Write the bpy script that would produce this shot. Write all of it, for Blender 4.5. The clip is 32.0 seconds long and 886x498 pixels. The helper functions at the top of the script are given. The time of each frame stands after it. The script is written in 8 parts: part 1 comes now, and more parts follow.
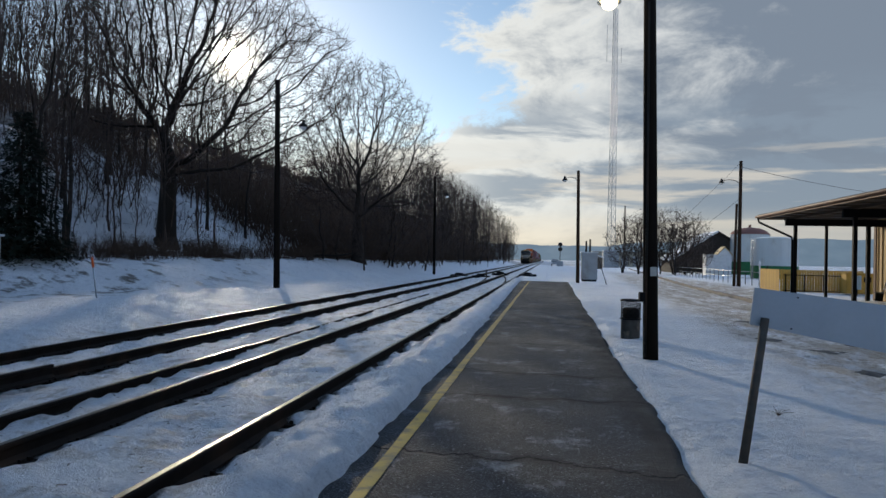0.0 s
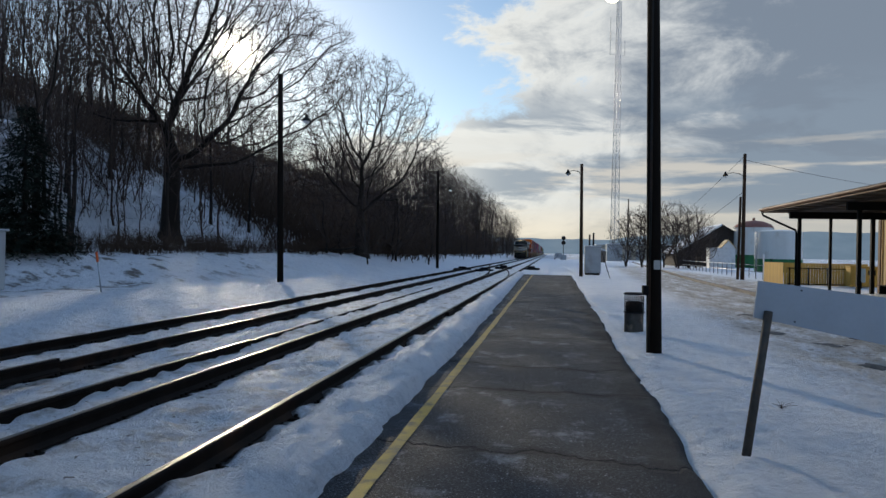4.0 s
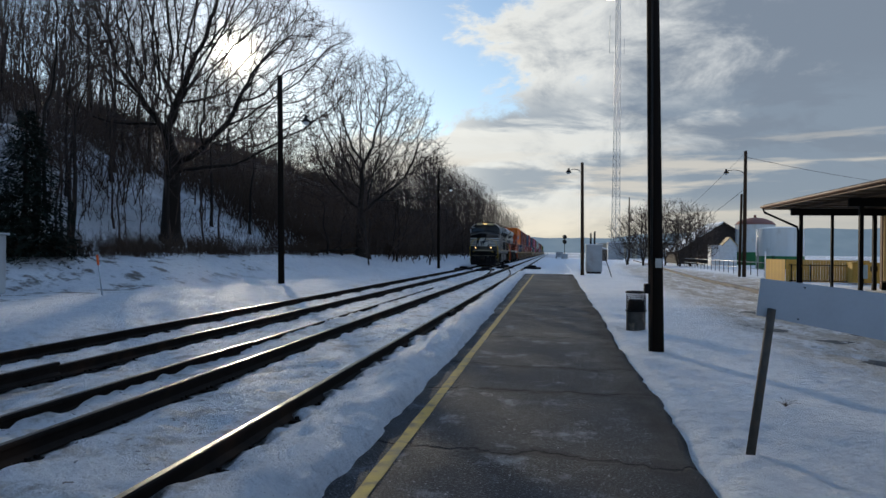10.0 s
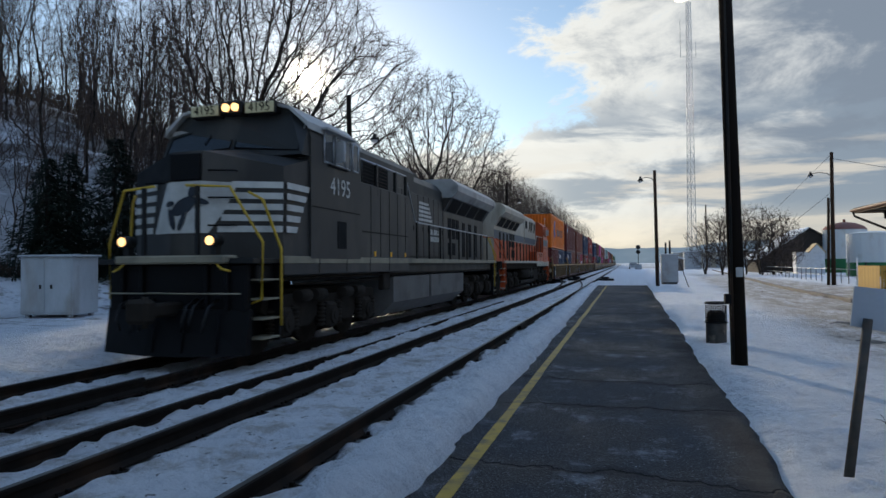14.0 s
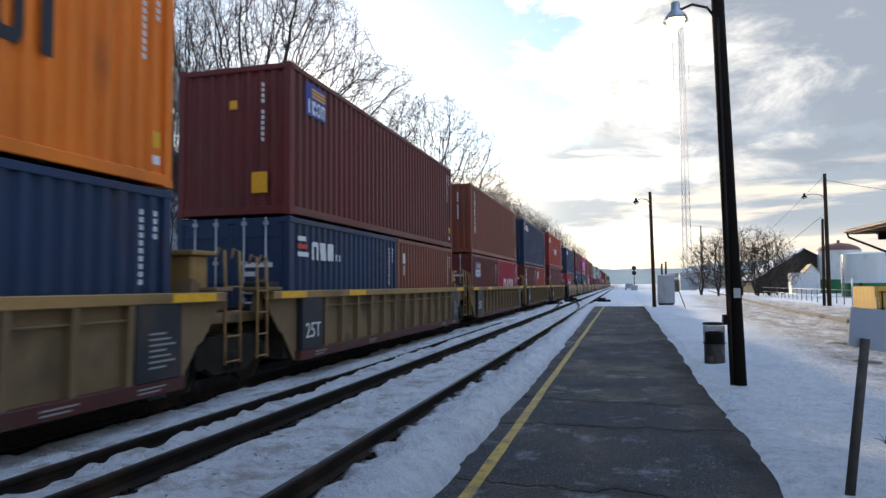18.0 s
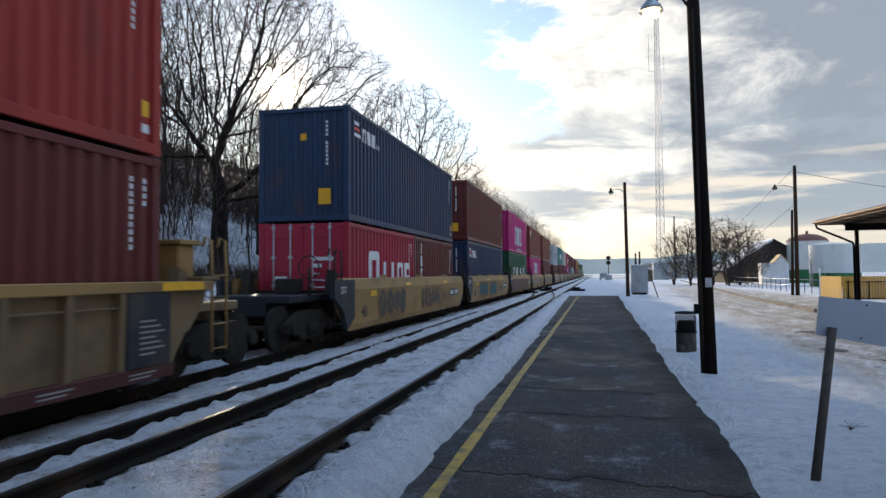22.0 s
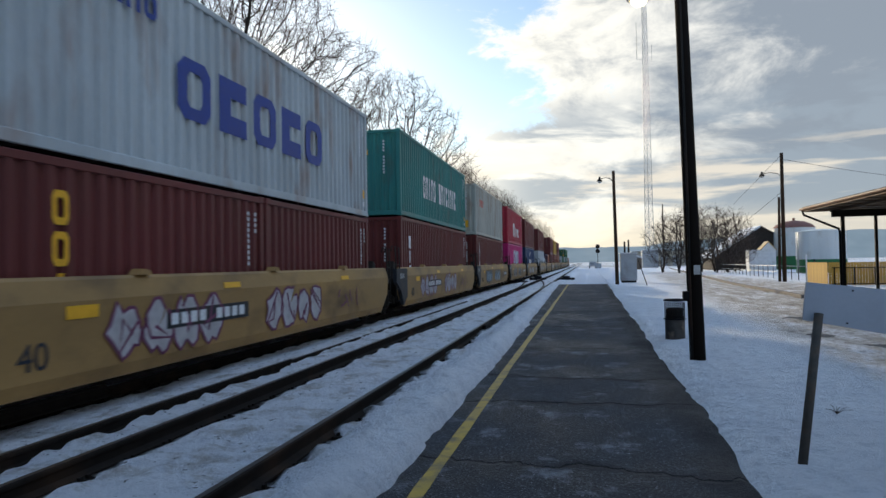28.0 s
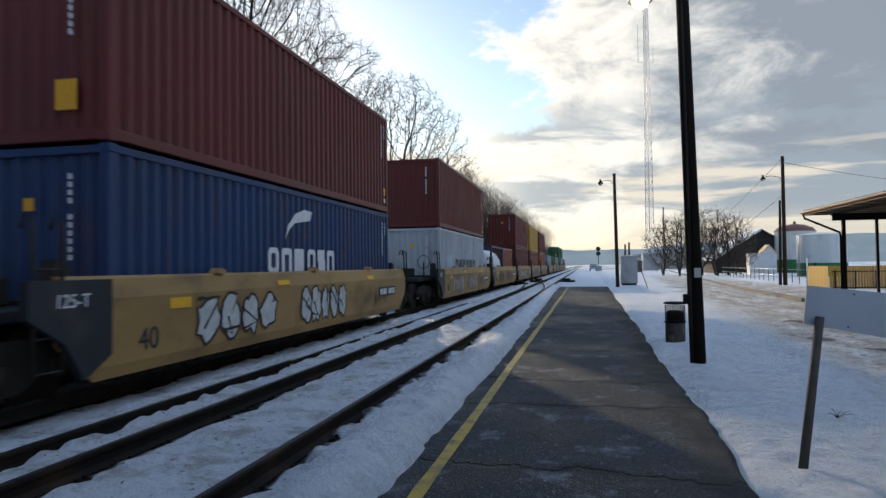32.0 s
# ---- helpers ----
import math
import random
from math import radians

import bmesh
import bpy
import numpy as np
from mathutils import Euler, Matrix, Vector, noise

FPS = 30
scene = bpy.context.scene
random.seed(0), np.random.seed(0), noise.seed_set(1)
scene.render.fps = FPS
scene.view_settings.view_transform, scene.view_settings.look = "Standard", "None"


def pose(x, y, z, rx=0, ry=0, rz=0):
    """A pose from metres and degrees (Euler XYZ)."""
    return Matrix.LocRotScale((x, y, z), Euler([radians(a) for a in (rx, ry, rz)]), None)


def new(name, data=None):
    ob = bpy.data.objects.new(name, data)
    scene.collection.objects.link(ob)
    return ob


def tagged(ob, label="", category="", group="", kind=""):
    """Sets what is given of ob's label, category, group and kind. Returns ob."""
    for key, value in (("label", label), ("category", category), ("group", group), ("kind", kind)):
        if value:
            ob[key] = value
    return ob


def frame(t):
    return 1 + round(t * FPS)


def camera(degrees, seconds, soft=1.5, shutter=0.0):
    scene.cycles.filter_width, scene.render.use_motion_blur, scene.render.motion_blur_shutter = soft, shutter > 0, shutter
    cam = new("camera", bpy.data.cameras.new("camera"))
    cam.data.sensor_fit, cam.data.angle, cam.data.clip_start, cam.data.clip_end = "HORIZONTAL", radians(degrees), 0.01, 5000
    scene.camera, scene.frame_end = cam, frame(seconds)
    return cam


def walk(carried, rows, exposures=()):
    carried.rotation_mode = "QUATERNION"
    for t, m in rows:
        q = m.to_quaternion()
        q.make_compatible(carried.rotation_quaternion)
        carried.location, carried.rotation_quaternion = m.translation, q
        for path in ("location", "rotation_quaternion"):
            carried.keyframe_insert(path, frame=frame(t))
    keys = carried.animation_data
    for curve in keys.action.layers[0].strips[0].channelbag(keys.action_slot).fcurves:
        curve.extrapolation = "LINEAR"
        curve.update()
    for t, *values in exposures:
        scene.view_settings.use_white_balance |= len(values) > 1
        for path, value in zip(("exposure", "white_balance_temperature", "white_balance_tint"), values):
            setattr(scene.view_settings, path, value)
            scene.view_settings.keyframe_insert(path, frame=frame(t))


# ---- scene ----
cam = camera(67.84, 32.0, soft=1.5, shutter=0.15)
PATH = [
    (0, pose(0.001, -0.001, 1.651, 90.71, -1.34, 8.94)),
    (0.5, pose(-0.001, -0.010, 1.652, 90.66, -1.27, 8.99)),
    (1, pose(-0.000, -0.009, 1.651, 90.58, -1.18, 8.98)),
    (1.5, pose(-0.003, -0.021, 1.652, 90.54, -1.28, 9.03)),
    (2, pose(-0.000, -0.013, 1.651, 90.47, -1.24, 9.08)),
    (2.5, pose(-0.001, -0.009, 1.653, 90.42, -1.23, 9.13)),
    (3, pose(-0.001, -0.014, 1.651, 90.35, -1.17, 9.19)),
    (3.5, pose(-0.001, -0.014, 1.651, 90.24, -1.25, 9.20)),
    (5.5, pose(-0.001, -0.005, 1.651, 90.12, -1.06, 9.32)),
    (6, pose(0.000, -0.001, 1.651, 90.14, -1.02, 9.32)),
    (6.5, pose(0.000, -0.005, 1.650, 90.15, -0.81, 9.32)),
    (7, pose(0.001, -0.006, 1.652, 90.04, -0.47, 9.38)),
    (7.5, pose(-0.000, -0.003, 1.652, 89.94, -0.60, 9.42)),
    (8, pose(0.000, -0.009, 1.651, 89.01, -1.58, 9.29)),
    (8.5, pose(-0.001, 0.001, 1.653, 89.05, -1.79, 9.39)),
    (9, pose(0.000, 0.005, 1.652, 89.87, -0.54, 9.63)),
    (9.5, pose(0.001, 0.004, 1.652, 90.18, 0.10, 9.53)),
    (10, pose(0.002, 0.025, 1.652, 90.16, -0.71, 9.32)),
    (10.5, pose(0.005, 0.038, 1.652, 90.62, -0.68, 9.18)),
    (11, pose(0.003, 0.029, 1.652, 90.79, -0.61, 9.29)),
    (11.5, pose(0.004, 0.030, 1.652, 90.92, -0.43, 9.57)),
    (12, pose(0.004, 0.023, 1.653, 90.96, -0.44, 9.73)),
    (12.5, pose(0.005, 0.031, 1.653, 90.96, -0.31, 10.13)),
    (13, pose(0.006, 0.040, 1.651, 90.94, -0.24, 10.95)),
    (13.5, pose(0.006, 0.062, 1.652, 90.99, 0.02, 12.24)),
    (14, pose(0.009, 0.092, 1.650, 91.33, 0.42, 15.38)),
    (14.5, pose(0.008, 0.074, 1.652, 91.71, 0.55, 18.92)),
    (15.5, pose(-0.020, 0.000, 1.652, 92.95, 0.55, 21.30)),
    (16.5, pose(-0.043, -0.063, 1.653, 93.57, 1.00, 19.70)),
    (17, pose(-0.043, -0.070, 1.655, 93.69, 0.87, 18.71)),
    (17.5, pose(-0.045, -0.075, 1.654, 93.63, 0.59, 15.51)),
    (18, pose(-0.040, -0.038, 1.654, 93.17, 0.50, 15.03)),
    (18.5, pose(-0.040, -0.043, 1.652, 93.17, 0.67, 14.27)),
    (19, pose(-0.039, -0.029, 1.653, 92.98, 0.63, 13.95)),
    (19.5, pose(-0.037, -0.021, 1.652, 92.82, 0.56, 13.77)),
    (20, pose(-0.038, -0.024, 1.653, 92.77, 0.52, 13.50)),
    (20.5, pose(-0.037, -0.028, 1.653, 92.63, 0.52, 13.01)),
    (21, pose(-0.035, -0.010, 1.651, 92.51, 0.52, 12.84)),
    (21.5, pose(-0.032, 0.011, 1.650, 92.39, 0.40, 12.85)),
    (22, pose(-0.032, 0.006, 1.651, 92.23, 0.41, 12.96)),
    (22.5, pose(-0.037, -0.019, 1.651, 91.90, 0.86, 12.41)),
    (23, pose(-0.035, -0.003, 1.651, 91.71, 0.35, 12.13)),
    (23.5, pose(-0.032, 0.011, 1.649, 91.40, 0.50, 12.17)),
    (24, pose(-0.034, 0.012, 1.650, 91.48, 0.37, 12.12)),
    (24.5, pose(-0.035, -0.007, 1.652, 91.73, 0.66, 11.77)),
    (25, pose(-0.028, 0.037, 1.650, 91.75, 1.01, 11.98)),
    (25.5, pose(-0.034, 0.005, 1.651, 91.65, 1.11, 12.20)),
    (27.5, pose(-0.033, 0.001, 1.651, 91.46, 1.14, 12.10)),
    (28, pose(-0.033, 0.010, 1.650, 91.35, 0.98, 12.09)),
    (28.5, pose(-0.032, 0.020, 1.649, 91.22, 1.00, 12.09)),
    (29, pose(-0.032, 0.025, 1.649, 91.18, 0.91, 12.10)),
    (29.5, pose(-0.032, 0.026, 1.648, 91.21, 0.98, 12.09)),
    (30, pose(-0.031, 0.026, 1.649, 91.30, 0.92, 12.06)),
    (30.5, pose(-0.031, 0.025, 1.649, 91.35, 0.97, 12.03)),
    (31, pose(-0.031, 0.027, 1.651, 91.37, 0.99, 12.08)),
    (31.5, pose(-0.030, 0.031, 1.649, 91.37, 0.87, 12.13)),
    (32, pose(-0.030, 0.031, 1.648, 91.51, 0.71, 12.13)),
]
EXPOSURES = [(0, 0.02, 6050, 8), (12, 0.03, 6050, 8), (14.5, 0.25, 6200, 8), (16.2, 1.02, 6750, 11), (18, 0.87, 6650, 11), (21, 0.72, 6600, 10), (24, 0.54, 6550, 10), (28, 0.48, 6450, 8), (32, 0.48, 6550, 9)]
walk(cam, PATH, EXPOSURES)

# ---- world, sun ----
SUN = Vector((-0.437, 0.858, 0.2705)).normalized()


def make_world():
    w = bpy.data.worlds.new("winter_sky")
    scene.world = w
    w.use_nodes = True
    nt = w.node_tree
    nt.nodes.clear()
    N = nt.nodes.new
    L = nt.links.new

    def math_(op, a, b=None, c=None, clamp=False):
        n = N("ShaderNodeMath")
        n.operation = op
        n.use_clamp = clamp
        for k, v in enumerate((a, b, c)):
            if v is None:
                continue
            if isinstance(v, (int, float)):
                n.inputs[k].default_value = v
            else:
                L(v, n.inputs[k])
        return n.outputs[0]

    def mix(f, a, b):
        n = N("ShaderNodeMix")
        n.data_type = "RGBA"
        for k, v in ((0, f), (6, a), (7, b)):
            if isinstance(v, (int, float)):
                n.inputs[k].default_value = v
            elif isinstance(v, tuple):
                n.inputs[k].default_value = (*v, 1)
            else:
                L(v, n.inputs[k])
        return n.outputs[2]

    def ramp(v, lo, hi):
        n = N("ShaderNodeMapRange")
        n.interpolation_type = "SMOOTHSTEP"
        L(v, n.inputs[0])
        n.inputs[1].default_value, n.inputs[2].default_value = lo, hi
        return n.outputs[0]

    tc = N("ShaderNodeTexCoord")
    sky = N("ShaderNodeTexSky")
    sky.sky_type = "NISHITA"
    sky.sun_disc = False
    sky.sun_elevation = math.asin(SUN.z)
    sky.sun_rotation = math.atan2(SUN.x, SUN.y)
    sky.air_density, sky.dust_density, sky.ozone_density = 1.0, 0.15, 1.1
    skys = N("ShaderNodeVectorMath")
    skys.operation = "SCALE"
    L(sky.outputs[0], skys.inputs[0])
    skys.inputs[3].default_value = SKY_STRENGTH
    sep = N("ShaderNodeSeparateXYZ")
    L(tc.outputs["Generated"], sep.inputs[0])
    x, y, z = sep.outputs
    zc = math_("MAXIMUM", z, 0.0)
    # azimuth and height of the direction, as slopes
    az = math_("DIVIDE", x, math_("MAXIMUM", y, 0.2))
    el = math_("DIVIDE", zc, math_("MAXIMUM", math_("SQRT", math_("ADD", math_("MULTIPLY", x, x), math_("MULTIPLY", y, y))), 0.2))

    def cloud(su, sv, detail, rough, dist, off):
        comb = N("ShaderNodeCombineXYZ")
        L(math_("ADD", math_("MULTIPLY", az, su), off), comb.inputs[0])
        L(math_("MULTIPLY", el, sv), comb.inputs[1])
        n = N("ShaderNodeTexNoise")
        n.inputs["Scale"].default_value = 1.0
        n.inputs["Detail"].default_value = detail
        n.inputs["Roughness"].default_value = rough
        n.inputs["Distortion"].default_value = dist
        L(comb.outputs[0], n.inputs["Vector"])
        return n.outputs["Fac"]

    puffs = math_("SUBTRACT", cloud(7.5, 14.0, 9, 0.64, 0.35, 3.7), 0.5)
    shelves = cloud(4.2, 15.0, 7, 0.58, 0.5, 11.3)
    streaks = cloud(3.2, 30.0, 7, 0.60, 0.2, 23.1)
    # the bank begins just west of the line and reaches further west low down
    edge = math_("ADD", math_("ADD", az, 0.11), math_("MULTIPLY", ramp(el, 0.23, 0.10), 0.42))
    ahead = math_("MULTIPLY", ramp(y, 0.1, 0.5), ramp(el, 0.70, 0.45))
    dens = ramp(math_("ADD", edge, math_("MULTIPLY", puffs, 0.75)), -0.03, 0.09)
    depth = math_("ADD", math_("SUBTRACT", az, -0.10), math_("MULTIPLY", puffs, 0.95))
    thick = ramp(depth, 0.04, 0.40)
    dot = N("ShaderNodeVectorMath")
    dot.operation = "DOT_PRODUCT"
    L(tc.outputs["Generated"], dot.inputs[0])
    dot.inputs[1].default_value = SUN
    d = math_("MAXIMUM", dot.outputs["Value"], 0.0)
    near = math_("POWER", d, 7.0)
    lit = mix(near, (0.68, 0.67, 0.645), (1.0, 0.93, 0.79))
    shade = mix(ramp(el, 0.16, 0.0), (0.215, 0.245, 0.29), (0.31, 0.33, 0.36))
    ccol = mix(thick, lit, shade)
    # dim blue-grey shelves in the lower half of the bank
    shelf = math_("MULTIPLY", math_("MULTIPLY", ramp(shelves, 0.43, 0.55), ramp(az, -0.20, -0.06)), math_("MULTIPLY", ahead, ramp(el, 0.27, 0.19)))
    ccol = mix(math_("MULTIPLY", shelf, 0.80), ccol, (0.245, 0.285, 0.335))
    # long lit breaks low in the bank
    streak = math_("MULTIPLY", math_("MULTIPLY", ramp(streaks, 0.47, 0.60), math_("MULTIPLY", ramp(el, 0.19, 0.12), ramp(el, 0.035, 0.07))), ahead)
    ccol = mix(math_("MULTIPLY", streak, 0.70), ccol, (0.76, 0.66, 0.53))
    gaps = math_("MULTIPLY", math_("MULTIPLY", ramp(shelves, 0.47, 0.36), ramp(az, 0.22, 0.02)), ahead)
    ccol = mix(math_("MULTIPLY", gaps, 0.62), ccol, (0.80, 0.75, 0.66))
    # overhead, out of view, a brighter blue is added to light the snow
    ccol = mix(math_("MULTIPLY", ramp(z, 0.50, 0.76), 0.92), ccol, (0.47, 0.72, 1.18))
    horizon = ramp(z, 0.085, 0.03)
    ccol = mix(math_("MULTIPLY", horizon, math_("MULTIPLY", math_("POWER", d, 2.0), 0.9)), ccol, (0.90, 0.76, 0.56))
    col = mix(math_("MULTIPLY", dens, 0.96), skys.outputs[0], ccol)
    glow = math_("ADD", math_("MULTIPLY", math_("POWER", d, 3200.0), 9.0), math_("MULTIPLY", math_("POWER", d, 70.0), 0.22))
    disc = math_("MULTIPLY", ramp(d, math.cos(radians(0.85)), math.cos(radians(0.25))), 90.0)
    g = N("ShaderNodeVectorMath")
    g.operation = "SCALE"
    g.inputs[0].default_value = (1.0, 0.88, 0.68)
    L(math_("ADD", glow, disc), g.inputs[3])
    add = N("ShaderNodeVectorMath")
    add.operation = "ADD"
    L(col, add.inputs[0])
    L(g.outputs[0], add.inputs[1])
    bg = N("ShaderNodeBackground")
    L(add.outputs[0], bg.inputs[0])
    bg.inputs[1].default_value = 1.0
    out = N("ShaderNodeOutputWorld")
    L(bg.outputs[0], out.inputs[0])


SKY_STRENGTH = 0.125
make_world()
sun = bpy.data.lights.new("sun", "SUN")
sun.energy, sun.angle, sun.color = 2.9, radians(1.0), (1.0, 0.82, 0.58)
sun_ob = new("sun", sun)
sun_ob.matrix_basis = Matrix.Translation((0, 0, 60)) @ (-SUN).to_track_quat("-Z", "Y").to_matrix().to_4x4()

# ---- building helpers ----
class Mesh:
    """Collects vertices and faces, then becomes a mesh."""

    def __init__(self):
        self.v, self.f, self.smooth = [], [], []

    def add(self, verts, faces, smooth=False):
        o = len(self.v)
        self.v.extend(verts)
        self.f.extend([tuple(o + i for i in f) for f in faces])
        self.smooth.extend([smooth] * len(faces))
        return self

    def box(self, x0, x1, y0, y1, z0, z1, bevel=0.0, m=None):
        if bevel <= 0:
            vs = [(x, y, z) for x in (x0, x1) for y in (y0, y1) for z in (z0, z1)]
            fs = [(0, 1, 3, 2), (4, 6, 7, 5), (0, 4, 5, 1), (2, 3, 7, 6), (0, 2, 6, 4), (1, 5, 7, 3)]
        else:
            b = min(bevel, (x1 - x0) * .45, (y1 - y0) * .45, (z1 - z0) * .45)
            vs, idx = [], {}
            for sx in (0, 1):
                for sy in (0, 1):
                    for sz in (0, 1):
                        X, Y, Z = (x0, x1)[sx], (y0, y1)[sy], (z0, z1)[sz]
                        dx, dy, dz = (b, -b)[sx], (b, -b)[sy], (b, -b)[sz]
                        for k, p in enumerate(((X, Y + dy, Z + dz), (X + dx, Y, Z + dz), (X + dx, Y + dy, Z))):
                            idx[sx, sy, sz, k] = len(vs)
                            vs.append(p)
            g = lambda key: idx[key]
            fs = []
            for s in (0, 1):
                q = [(0, 0), (0, 1), (1, 1), (1, 0)]
                for k, mk in ((0, lambda a, c: (s, a, c)), (1, lambda a, c: (a, s, c)), (2, lambda a, c: (a, c, s))):
                    r = [g((*mk(*ab), k)) for ab in q]
                    flip = (k == 1) != (s == 1)
                    fs.append(tuple(r if flip else r[::-1]))
                for t in (0, 1):
                    fs.append((g((s, t, 0, 0)), g((s, t, 1, 0)), g((s, t, 1, 1)), g((s, t, 0, 1))))
                    fs.append((g((s, 0, t, 0)), g((s, 1, t, 0)), g((s, 1, t, 2)), g((s, 0, t, 2))))
                    fs.append((g((0, s, t, 1)), g((1, s, t, 1)), g((1, s, t, 2)), g((0, s, t, 2))))
                    for w in (0, 1):
                        fs.append((g((s, t, w, 0)), g((s, t, w, 1)), g((s, t, w, 2))))
        if m is not None:
            vs = [tuple(m @ Vector(p)) for p in vs]
        return self.add(vs, fs)

    def tube(self, pts, radii, n=8, caps=True, smooth=True):
        pts = [Vector(p) for p in pts]
        if isinstance(radii, (int, float)):
            radii = [radii] * len(pts)
        vs, ref = [], None
        for i, p in enumerate(pts):
            t = (pts[min(i + 1, len(pts) - 1)] - pts[max(i - 1, 0)])
            t = t.normalized() if t.length > 1e-9 else Vector((0, 0, 1))
            if ref is None:
                ref = Vector((0, 0, 1)) if abs(t.z) < 0.9 else Vector((1, 0, 0))
            a = t.cross(ref)
            if a.length < 1e-6:
                a = t.cross(Vector((0, 1, 0)))
            a.normalize()
            b = a.cross(t)
            for k in range(n):
                c, s = math.cos(6.28319 * k / n), math.sin(6.28319 * k / n)
                vs.append(tuple(p + radii[i] * (c * a + s * b)))
        fs = []
        for i in range(len(pts) - 1):
            for k in range(n):
                fs.append((i * n + k, i * n + (k + 1) % n, (i + 1) * n + (k + 1) % n, (i + 1) * n + k))
        self.add(vs, fs, smooth)
        if caps and n > 2:
            o = len(self.v) - len(vs)
            self.f.append(tuple(o + k for k in range(n))[::-1])
            self.f.append(tuple(o + (len(pts) - 1) * n + k for k in range(n)))
            self.smooth.extend([False, False])
        return self

    def prism(self, outline, axis, a, b):
        """An outline of 2D points pushed along an axis from a to b."""
        n = len(outline)
        def place(p, c):
            return {"x": (c, p[0], p[1]), "y": (p[0], c, p[1]), "z": (p[0], p[1], c)}[axis]
        vs = [place(p, a) for p in outline] + [place(p, b) for p in outline]
        fs = [(k, (k + 1) % n, n + (k + 1) % n, n + k) for k in range(n)]
        fs += [tuple(range(n))[::-1], tuple(range(n, 2 * n))]
        return self.add(vs, fs)

    def grid(self, rows, smooth=False):
        n = len(rows[0])
        vs = [p for r in rows for p in r]
        fs = [(i * n + k, i * n + k + 1, (i + 1) * n + k + 1, (i + 1) * n + k) for i in range(len(rows) - 1) for k in range(n - 1)]
        return self.add(vs, fs, smooth)

    def make(self, name, fix=True):
        me = bpy.data.meshes.new(name)
        me.from_pydata(self.v, [], self.f)
        me.polygons.foreach_set("use_smooth", self.smooth)
        if fix:
            bm = bmesh.new()
            bm.from_mesh(me)
            bmesh.ops.recalc_face_normals(bm, faces=bm.faces)
            bm.to_mesh(me)
            bm.free()
        me.update()
        return me


def part(name, mesh, material, parent=None, label="", at=None):
    """One mesh object under a thing or a part."""
    me = mesh.make(name) if isinstance(mesh, Mesh) else mesh
    if not me.materials:
        me.materials.append(material)
    ob = new(name, me)
    if parent is not None:
        ob.parent = parent
    if at is not None:
        ob.matrix_basis = at
    if label:
        ob["label"] = label
    return ob


def thing(name, at=None, label="", category="", group="", kind=""):
    ob = new(name)
    ob.empty_display_size = 0.3
    if at is not None:
        ob.matrix_basis = at
    return tagged(ob, label, category, group, kind)


